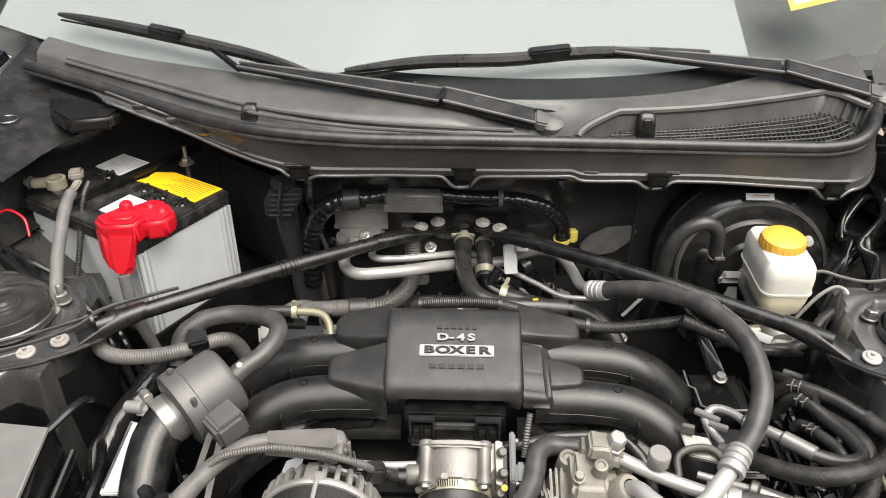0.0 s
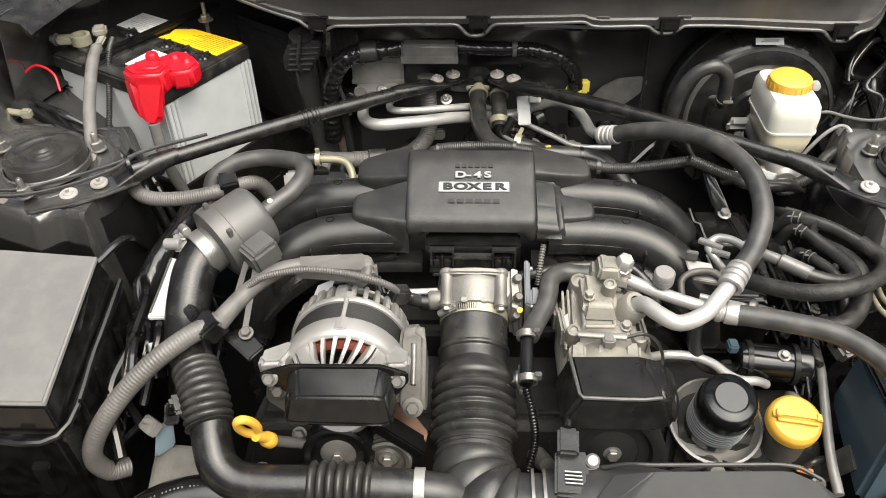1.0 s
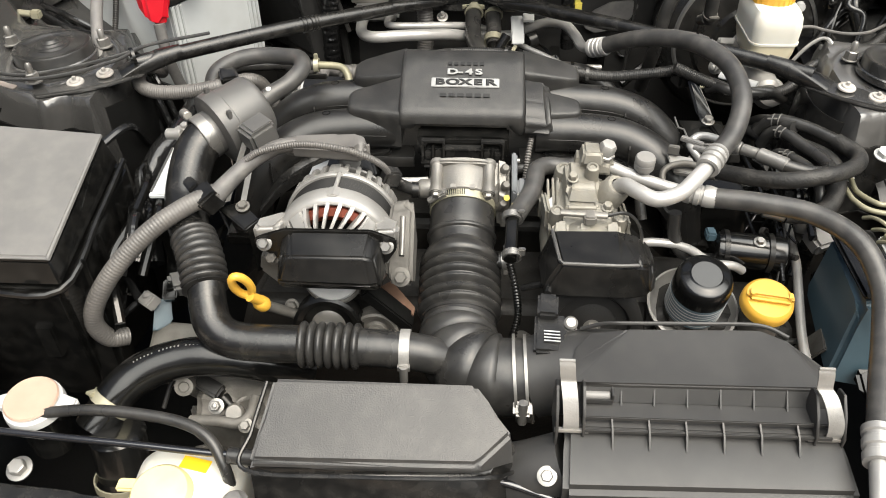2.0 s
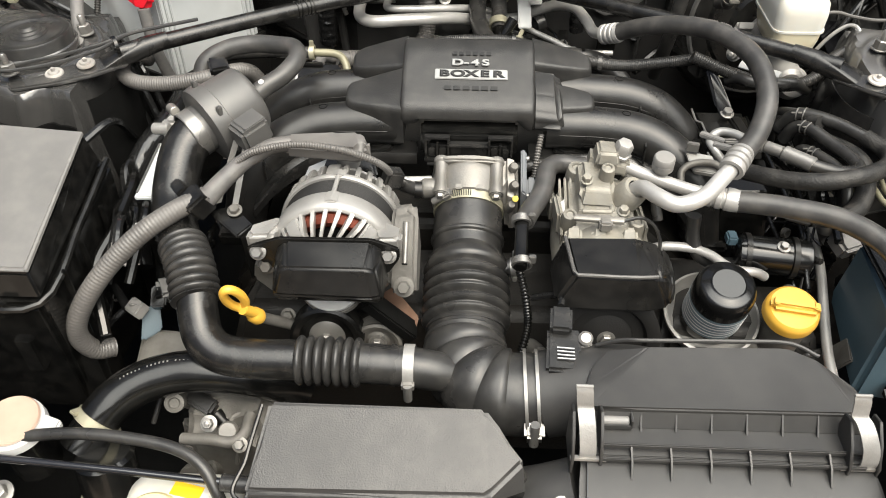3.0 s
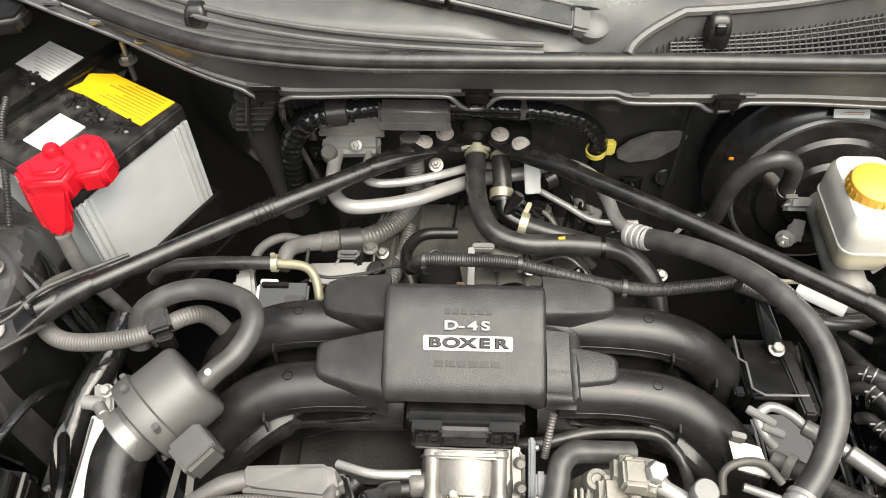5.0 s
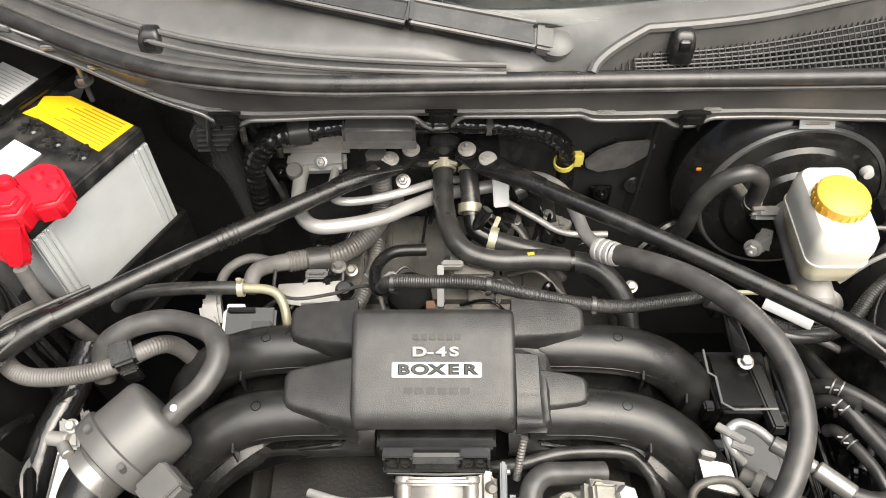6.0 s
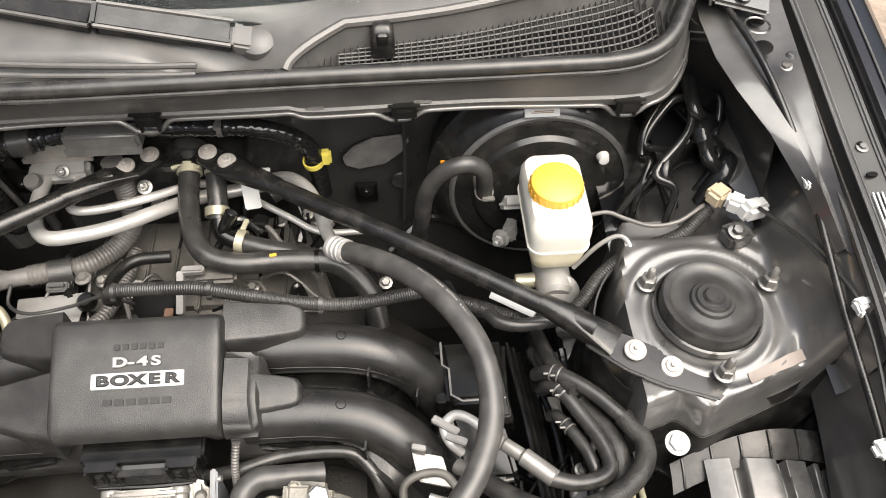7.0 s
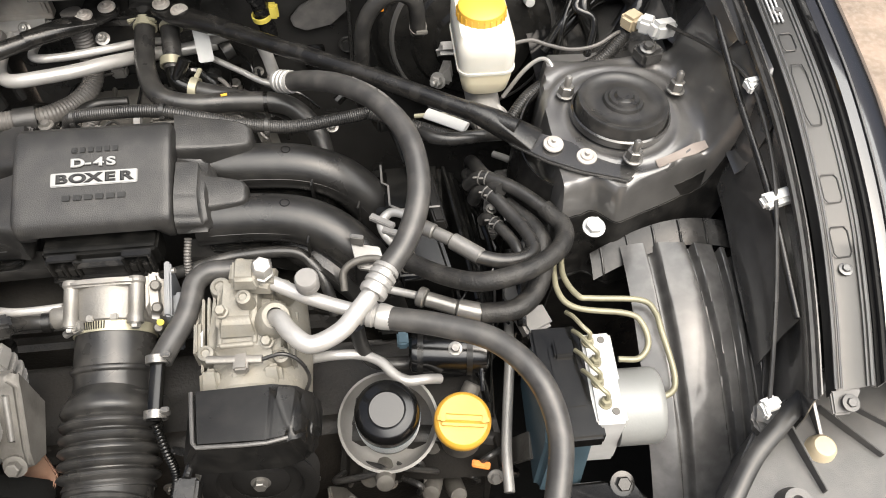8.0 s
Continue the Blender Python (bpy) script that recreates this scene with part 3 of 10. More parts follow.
    for u, x, f in ((0, 0.683, 0.0), (1, 0.676, 0.2), (2, 0.67, 0.4), (3, 0.662, 0.62), (4, 0.652, 0.8), (5, 0.638, 0.93), (6, 0.615, 1.0)):
        wall.append([xm((0.683 - (0.683 - x) * (0.3 + 0.7 * min(1, max(0, (y - 0.78) / 0.12))), y, (0.932 - 0.13 * (1.05 - y)) * (1 - f) + (0.812 - 0.05 * (1.05 - y)) * f), s) for y in (1.06, 1.0, 0.95, 0.9, 0.85, 0.8, 0.75, 0.7, 0.65, 0.6)])
    # Left wall and inner fender go near-black, their deeper shade painted in.
    part("wing_wall", sheet(wall, 0.0015), "wingpaint" if s > 0 else "shadeblack", body)
    part("inner_fender", sheet([[(p.x + s * 0.02, p.y, p.z + 0.022) for p in A], [(p.x + s * 0.012, p.y, p.z + 0.0) for p in A], [(p.x + s * 0.004, p.y, p.z - 0.03) for p in A], [(p.x - s * 0.004, p.y, p.z - 0.09) for p in A]], 0.0015), "wingpaint" if s > 0 else "shadeblack", body)
    part("inner_wing", sheet([[xm((0.50, y, 0.35), s) for y in (1.1, 0.95, 0.86, 0.72)], [xm((0.52, y, 0.72), s) for y in (1.1, 0.95, 0.86, 0.72)], [xm((0.55, y, 0.76), s) for y in (1.1, 0.95, 0.86, 0.72)], [xm((0.645, y, z), s) for y, z in ((1.1, 0.82), (0.95, 0.81), (0.86, 0.8), (0.72, 0.785))]], 0.0015), "bay", body)
    # strut tower: rings that widen downwards, with pressed steps
    cx, cy = 0.563, 0.695
    R = []
    for k, (r, z) in enumerate([(0.047, 0.796), (0.054, 0.796), (0.057, 0.799), (0.06, 0.799), (0.064, 0.793), (0.085, 0.791), (0.09, 0.788), (0.094, 0.782), (0.105, 0.778), (0.116, 0.766), (0.122, 0.735), (0.128, 0.6), (0.135, 0.4)]):
        row = []
        for i in range(65):
            a = 2 * math.pi * i / 64
            f = max(0.0, min(1.0, (k - 4) / 3))
            ex, ey = 0.96 + 0.1 * f * max(0, math.cos(a)), 1.0 - 0.26 * f * max(0, -math.sin(a))
            tilt = 0.05 * math.cos(a) * r + 0.06 * math.sin(a) * r + 0.25 * f * max(0.0, math.cos(a)) ** 2 * (r - 0.06)
            row.append(xm((cx + ex * r * math.cos(a), cy + ey * r * math.sin(a), z + tilt), s))
        R.append(row)
    # Skirt near-black, darker still on the left: shade under the tower painted in.
    part("tower_skirt", sheet(R[9:], 0.002), "shadeblack" if s > 0 else "dark", body)

    def ramp(v):
        v = max(0.0, min(1.0, v))
        return v * v * (3 - 2 * v)

    def edge(x):
        """Front edge of the tower top, stepping back under the brace."""
        return 0.585 + 0.35 * (x - 0.5) + 0.03 * ramp((0.545 - x) / 0.03)

    def pan(x, y):
        r = math.hypot(x - cx, y - cy)
        d = edge(x) - y
        z = 0.7915 + 0.04 * (x - cx) + 0.05 * (y - cy) + 0.0012 * math.sin(55 * x + 20 * y) * math.sin(38 * y)
        z += 0.003 * math.exp(-((r - 0.064) / 0.004) ** 2) - 0.0025 * math.exp(-((r - 0.092) / 0.005) ** 2)
        a = math.atan2(y - cy, x - cx)
        z += 0.0022 * math.exp(-((r - 0.083) / 0.0035) ** 2) + 0.0035 * ramp((r - 0.096) / 0.006) * ramp((0.6 - abs(a)) / 0.3) - 0.002 * math.exp(-((r - 0.108 - 0.01 * math.sin(3 * a)) / 0.004) ** 2)
        z += 0.0018 * math.sin(40 * (x + 0.6 * y)) * ramp((r - 0.07) / 0.02)
        z += 0.09 * ramp((x - 0.64) / 0.05)
        z -= 0.034 * ramp(d / 0.014) + 0.1 * ramp((d - 0.01) / 0.016)
        z -= 0.2 * ramp((0.484 - x + 0.25 * max(0, y - 0.74)) / 0.022) + 0.03 * ramp((y - 0.79) / 0.03)
        return z

    def strip(d0, d1, n):
        rows = []
        for j in range(n + 1):
            row = []
            for i in range(53):
                x = 0.456 + 0.234 * i / 52
                lip = edge(x)
                a, b = lip - d0, (lip - d1 if d1 < 1 else 0.84)
                y = a + (b - a) * j / n
                row.append(xm((x, y, pan(x, y)), s))
            rows.append(row)
        return rows

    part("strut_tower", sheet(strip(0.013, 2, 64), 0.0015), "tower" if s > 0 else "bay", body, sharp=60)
    # Front drop near-black: shade below the tower lip put into its colour.
    part("tower_front", sheet(strip(0.03, 0.0131, 8), 0.0015), "shadeblack" if s > 0 else "dark", body)
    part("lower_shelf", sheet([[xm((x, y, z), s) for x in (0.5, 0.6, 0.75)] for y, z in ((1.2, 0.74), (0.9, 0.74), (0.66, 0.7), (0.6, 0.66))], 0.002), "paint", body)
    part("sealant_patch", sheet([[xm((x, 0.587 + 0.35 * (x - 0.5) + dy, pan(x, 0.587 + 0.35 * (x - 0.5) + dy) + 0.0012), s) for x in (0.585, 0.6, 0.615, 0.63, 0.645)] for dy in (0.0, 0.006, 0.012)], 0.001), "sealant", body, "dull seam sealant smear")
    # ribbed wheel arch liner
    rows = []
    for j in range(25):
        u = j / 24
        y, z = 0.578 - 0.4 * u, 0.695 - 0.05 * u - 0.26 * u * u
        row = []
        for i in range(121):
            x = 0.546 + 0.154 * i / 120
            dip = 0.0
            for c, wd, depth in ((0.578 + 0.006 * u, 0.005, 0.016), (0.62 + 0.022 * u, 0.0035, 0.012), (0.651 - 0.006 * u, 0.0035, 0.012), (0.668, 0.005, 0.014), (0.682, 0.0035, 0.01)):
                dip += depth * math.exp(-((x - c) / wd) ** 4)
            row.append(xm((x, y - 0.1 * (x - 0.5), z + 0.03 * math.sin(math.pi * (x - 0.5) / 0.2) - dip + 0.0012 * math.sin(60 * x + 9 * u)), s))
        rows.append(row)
    # Left liner and its wall near-black, standing for the shade on that side.
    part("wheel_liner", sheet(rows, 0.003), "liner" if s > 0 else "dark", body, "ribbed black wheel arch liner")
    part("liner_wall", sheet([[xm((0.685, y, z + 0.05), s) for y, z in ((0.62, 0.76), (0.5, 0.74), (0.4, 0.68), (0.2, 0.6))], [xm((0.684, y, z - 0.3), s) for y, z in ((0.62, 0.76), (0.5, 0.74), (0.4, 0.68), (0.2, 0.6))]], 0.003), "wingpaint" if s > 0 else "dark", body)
    arc = [(0.515 + 0.175 * k / 30, 0.562 + 0.02 * math.sin(math.pi * k / 36), 0.7 + 0.024 * math.sin(math.pi * k / 38)) for k in range(31)]
    part("liner_rim", sheet([[xm((x, y - 0.014, z - 0.008), s) for x, y, z in arc], [xm((x, y, z), s) for x, y, z in arc], [xm((x, y + 0.014, z + 0.004), s) for x, y, z in arc], [xm((x, y + 0.018, z - 0.02), s) for x, y, z in arc]], 0.002), "shadeblack", body)
    for x, y, z in arc[2::5]:
        part("rim_rib", hull([xm((x + a, y + b, z + c), s) for a in (-0.0012, 0.0012) for b, c in ((-0.014, -0.0055), (0.0, 0.003), (0.013, 0.006), (0.013, -0.01), (-0.014, -0.012))], 0.0005, 1), "shadeblack", body)


side(1)
side(-1)
# rear corners of the bay, closing the space under the cowl ends
for s in (1, -1):
    s < 0 and part("corner_panel", sheet([[xm(p, s) for p in row] for row in [[(0.6, 0.83, 0.915), (0.58, 0.9, 0.92), (0.55, 0.97, 0.925), (0.51, 1.03, 0.93), (0.5, 1.12, 0.93)], [(0.61, 0.83, 0.93), (0.6, 0.9, 0.935), (0.575, 0.985, 0.94), (0.545, 1.045, 0.945), (0.53, 1.13, 0.95)], [(0.65, 0.83, 0.94), (0.65, 0.9, 0.945), (0.65, 0.985, 0.95), (0.63, 1.07, 0.96), (0.62, 1.16, 0.975)], [(0.695, 0.83, 0.945), (0.695, 0.9, 0.952), (0.7, 0.985, 0.965), (0.7, 1.07, 0.98), (0.7, 1.2, 1.0)]]][(0 if s < 0 else 2):], 0.0015), "shadeblack", body)
    part("corner_wall", sheet([[xm(p, s) for p in [(0.64, 0.83, 0.94 if s < 0 else 0.9), (0.62, 0.95, 0.935 if s < 0 else 0.92), (0.56, 1.06, 0.935), (0.48, 1.13, 0.935)]], [xm(p, s) for p in [(0.66, 0.83, 0.8), (0.65, 0.98, 0.8), (0.58, 1.09, 0.8), (0.48, 1.15, 0.8)]], [xm(p, s) for p in [(0.66, 0.83, 0.45), (0.65, 0.98, 0.45), (0.58, 1.09, 0.45), (0.48, 1.15, 0.45)]]], 0.002), "bay", body)
    if s > 0:
        wing = [[(0.6, 1.05, 0.94), (0.597, 0.99, 0.932), (0.6, 0.93, 0.927), (0.61, 0.885, 0.923), (0.634, 0.835, 0.908), (0.657, 0.77, 0.885), (0.668, 0.71, 0.865)], [(0.64, 1.05, 0.947), (0.63, 0.99, 0.939), (0.632, 0.93, 0.934), (0.638, 0.885, 0.928), (0.65, 0.83, 0.916), (0.665, 0.765, 0.9), (0.673, 0.705, 0.882)], [(0.66, 1.05, 0.946), (0.658, 0.99, 0.938), (0.66, 0.93, 0.93), (0.66, 0.885, 0.923), (0.667, 0.825, 0.91), (0.673, 0.76, 0.895), (0.678, 0.7, 0.878)], [(0.69, 1.05, 0.952), (0.688, 0.99, 0.943), (0.686, 0.93, 0.934), (0.684, 0.885, 0.927), (0.682, 0.82, 0.915), (0.681, 0.755, 0.902), (0.68, 0.695, 0.888)]]
        shelf = part("corner_shelf", sheet(wing, 0.0015), "wingpaint", body)
        for x, y, z, r in ((0.652, 0.972, 0.9425, 0.008), (0.648, 0.932, 0.938, 0.009)):
            part("access_hole", lathe([(0, 0.001), (r, 0.001), (r * 1.15, 0.0), (0, 0)], (x, y, z), (-0.15, -0.1, 1), 20), "dark", shelf)
        part("shelf_bolt", hexbolt((0.662, 0.9, 0.9375), (-0.2, -0.1, 1), 0.005, 0.004, 1.3), "zinc", shelf)
    part("corner_dimple", lathe([(0.012, 0.0), (0.0135, 0.0012), (0.015, 0.0)], xm((0.645, 0.955, 0.949), s), (0, 0, 1), 24), "bay", body)
    part("corner_rivet", lathe([(0, 0.004), (0.004, 0.003), (0.006, 0), (0, 0)], xm((0.665, 0.905, 0.948), s), (0, 0, 1), 14), "bay", body)
part("front_crossmember", box((0, 0.06, 0.56), (1.2, 0.07, 0.06), 0.01), "bay", body)

# ---- cowl ----
cowl = thing("windshield_cowl", "weathered dark grey plastic cowl panel under windshield", "cowl panel", (0, 0.95, 0.95))
BASE = [(-0.95, 1.3, 1.035), (-0.7, 1.165, 1.012), (-0.53, 1.085, 1.002), (-0.35, 1.035, 0.995), (-0.178, 0.996, 0.987), (0.0, 0.976, 0.982), (0.14, 0.976, 0.981), (0.3, 1.0, 0.985), (0.43, 1.05, 0.993), (0.6, 1.13, 1.006), (0.8, 1.22, 1.02), (0.95, 1.3, 1.035)]


SD = spline(SEAL, 10)
BD = spline(BASE, 10)


def gtop(x):
    """Height share of the grille's rear rim between seal and glass."""
    if x < 0.15 or x > 0.565:
        return 0.0
    return 0.57 * min(1.0, ((x - 0.15) / 0.06) ** 0.6) * (1.0 if x < 0.5 else max(0.0, 1 - ((x - 0.5) / 0.065) ** 2 * 0.8))


def in_grille(x, v):
    t = gtop(x)
    return max(0.0, min(1.0, (v - 0.03) / 0.05, (t - v) / 0.05)) if t > 0.08 else 0.0


rows = []
for j in range(33):
    v = j / 32
    row = []
    for i in range(121):
        x = -0.655 + 1.235 * i / 120
        a, b = at_x(SD, x), at_x(BD, x)
        p = a.lerp(b, v)
        z = p.z + 0.007 * math.sin(math.pi * v) - 0.05 * in_grille(x, v)
        z -= 0.043 * math.exp(-((x - 0.085) / 0.06) ** 2) * math.sin(math.pi * v) ** 1.5
        if x < 0.1:
            z -= 0.012 * math.exp(-((v - 0.22) / 0.08) ** 2) * min(1, (0.1 - x) / 0.1)
        row.append((x, p.y, z))
    rows.append(row)
part("panel", sheet(rows, 0.0025), "cowl", cowl)
bars = []
FLOOR = 0.02
for k in range(62):
    x = 0.14 + 0.0068 * k
    a, b = at_x(SD, x), at_x(BD, x)
    top = gtop(x) - 0.02
    if top < 0.12:
        continue
    p, q = a.lerp(b, 0.06), a.lerp(b, top)
    bars.append(rod(p - Vector((0, 0, FLOOR)), q - Vector((0, 0, FLOOR)), 0.0012, 5))
for k in range(11):
    v = 0.06 + 0.05 * k
    xs = [0.14 + 0.02 * i for i in range(22)]
    line = [at_x(SD, x).lerp(at_x(BD, x), v) - Vector((0, 0, FLOOR)) for x in xs if v < gtop(x) - 0.03]
    if len(line) > 1:
        bars.append(sweep(bmesh.new(), line, 0.0012, 5))
part("grille_mesh", join(*bars), "grain", cowl)
# Near-black sheet added close under the mesh, standing for shade in its openings.
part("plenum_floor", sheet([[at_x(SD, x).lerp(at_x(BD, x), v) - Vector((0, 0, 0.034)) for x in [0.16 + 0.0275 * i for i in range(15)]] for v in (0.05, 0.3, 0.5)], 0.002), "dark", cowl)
for v0, v1, r in ((0.42, 0.16, 0.0032), (0.3, 0.04, 0.0028)):
    ridge = [at_x(SD, x).lerp(at_x(BD, x), v0 + (v1 - v0) * min(1, max(0, (x + 0.45) / 0.5))) + Vector((0, 0, 0.006)) for x in [-0.6 + 0.035 * i for i in range(20)]]
    part("panel_ridge", sweep(bmesh.new(), ridge, r, 8), "cowl", cowl)
rim = [at_x(SD, x).lerp(at_x(BD, x), gtop(x) + 0.02) + Vector((0, 0, 0.006)) for x in [0.15, 0.153, 0.157, 0.163, 0.17, 0.18, 0.195] + [0.21 + 0.02 * i for i in range(17)] + [0.545, 0.555, 0.562]]
part("grille_rim", sweep(bmesh.new(), rim, 0.0055, 8), "cowl", cowl)
for x, y, z in ((0.247, 0.945, 0.957), (-0.295, 0.944, 0.962)):
    nz = part("washer_nozzle", rloft([(x, y, z - 0.014, 0.0125, 0.012, 0.005), (x, y, z + 0.004, 0.0125, 0.0115, 0.005), (x, y + 0.001, z + 0.013, 0.0115, 0.01, 0.005), (x, y + 0.002, z + 0.018, 0.009, 0.007, 0.004), (x, y + 0.002, z + 0.0195, 0.006, 0.004, 0.003)]), "plastic", cowl, "black washer nozzle")
    part("jet_face", rloft([(x, y - 0.0095, z + 0.002, 0.0065, 0.003, 0.0025), (x, y - 0.0085, z + 0.012, 0.006, 0.003, 0.0025), (x, y - 0.007, z + 0.014, 0.004, 0.002, 0.0015)]), "smooth", nz)
seal = thing("cowl_seal", "thick grey-black rubber bonnet seal along cowl edge", "rubber seal", (0, 0.9, 0.95))
part("bulb", sweep(bmesh.new(), se, 0.0085, 14), "rubber", seal)
part("base_lip", sweep(bmesh.new(), [p + Vector((0, -0.0075, -0.0075)) for p in se], 0.003, 8), "rubber", seal)
part("rear_lip", sweep(bmesh.new(), [p + Vector((0, 0.01, -0.001)) for p in se], 0.0035, 8), "plastic", seal)
for sx in (1, -1):
    part("hinge_pocket", sheet([[(sx * x, y, 0.93) for x in (0.52, 0.6, 0.72)] for y in (1.02, 1.12, 1.35)], 0.002), "bay", body)
    part("corner_floor", sheet([[(sx * x, y, 0.8) for x in (0.56, 0.62, 0.7)] for y in (0.9, 1.0, 1.12, 1.3)], 0.002), "paint", body)
hp = part("hinge_plate", hull([(0.605, 0.99, 0.957), (0.66, 0.965, 0.955), (0.685, 1.06, 0.985), (0.615, 1.08, 0.985), (0.605, 0.99, 0.95), (0.66, 0.965, 0.948), (0.685, 1.06, 0.975), (0.615, 1.08, 0.975)], 0.003), "bay", body)
for q in ((0.637, 0.99, 0.962), (0.66, 1.0, 0.966), (0.65, 1.04, 0.977)):
    part("hinge_bolt", hexbolt(q, (0, -0.25, 1), 0.006, 0.005, 1.5), "bay", hp)
part("cowl_end", sheet([[(0.575, 0.985, 0.972), (0.585, 1.02, 0.98), (0.6, 1.08, 0.99), (0.64, 1.15, 1.008)], [(0.6, 0.985, 0.968), (0.612, 1.02, 0.978), (0.63, 1.08, 0.99), (0.67, 1.15, 1.008)], [(0.605, 0.99, 0.95), (0.62, 1.03, 0.955), (0.64, 1.09, 0.965), (0.69, 1.15, 0.99)]], 0.003), "cowl", cowl)

part("hinge_cover", hull([(x, y, z + dz) for x, y, z in [(-0.641, 1.067, 0.958), (-0.562, 1.023, 0.958), (-0.489, 0.978, 0.958), (-0.494, 0.949, 0.958), (-0.551, 0.932, 0.958), (-0.588, 0.966, 0.958)] for dz in (0, -0.022)], 0.006, 3), "cover", cowl, "black hinge cover at the cowl end")
# ---- windshield ----
wind = thing("windshield", "sloped windshield glass with black edge band", "windshield", (0, 1.05, 1.0))
RISE = Vector((0, 0.86, 0.5))


def pane(v0, v1, off, x0, x1, n=40, m=6):
    rows = []
    for j in range(m + 1):
        v = v0 + (v1 - v0) * j / m
        row = []
        for i in range(n + 1):
            x = x0 + (x1 - x0) * i / n
            p = at_x(BD, x) + RISE * v + Vector((0, 0.5, -0.86)) * off
            row.append((x * (1 - 0.12 * v), p.y, p.z + 0.004))
        rows.append(row)
    return rows


gl = part("glass", sheet(pane(-0.02, 0.75, 0.0, -0.85, 0.85), 0.004), "glass", wind)
gl.visible_shadow = False
for sx in (1, -1):
    part("pillar", sheet([[(sx * (0.83 - 0.1 * v), 1.24 + 0.8 * v, 1.03 + 0.47 * v + dz) for v in (-0.1, 0.2, 0.5, 0.8)] for dz in (0.0,)] + [[(sx * (0.9 - 0.1 * v), 1.22 + 0.8 * v, 1.03 + 0.47 * v) for v in (-0.1, 0.2, 0.5, 0.8)], [(sx * (0.97 - 0.1 * v), 1.26 + 0.8 * v, 0.9 + 0.47 * v) for v in (-0.1, 0.2, 0.5, 0.8)]], 0.003), "paint", wind, "black windshield pillar")
# Frit cut back and tapered: white reflections over its ends put into the shape.
frit = pane(-0.02, 0.038, 0.007, -0.34, 0.5, 60)
for j, row in enumerate(frit):
    for i, q in enumerate(row):
        low = frit[0][i]
        f = min(1.0, i / 14, (60 - i) / 8)
        row[i] = tuple(c + (d - c) * f for c, d in zip(low, q))
part("frit_band", sheet(frit, 0.001), "frit", wind)
solo("dashboard", sheet([[(x, 1.12 + 0.1 * abs(x), 0.955) for x in (-0.7, -0.35, 0, 0.35, 0.7)], [(x, 1.6, 0.99) for x in (-0.7, -0.35, 0, 0.35, 0.7)], [(x, 1.75, 0.9) for x in (-0.7, -0.35, 0, 0.35, 0.7)]], 0.01), "dash", "dark grey dashboard top behind the glass", "dashboard", kind="structure")
# Sheet runs down to the pane's foot to stand for reflected sky too.
solo("sunshade", sheet(pane(0.0, 0.7, 0.02, -0.78, 0.425), 0.003), "shade", "pale grey-green sunshade behind the windshield, sky reflection in its colour", "sunshade")
solo("cabin_interior", sheet(pane(-0.01, 0.9, 0.09, -1.0, 1.0), 0.003), "dash", "dim grey car interior behind the glass", "car interior", kind="structure")
sticker = thing("windshield_sticker", "yellow and blue paper sticker on the glass", "sticker", (0.56, 1.28, 1.1))
part("paper", sheet(pane(0.095, 0.16, -0.006, 0.5, 0.62, 4, 2), 0.0006), "yellow", sticker)
part("print", sheet(pane(0.105, 0.152, -0.0072, 0.51, 0.57, 4, 2), 0.0005), "whitelabel", sticker, "white and blue print")


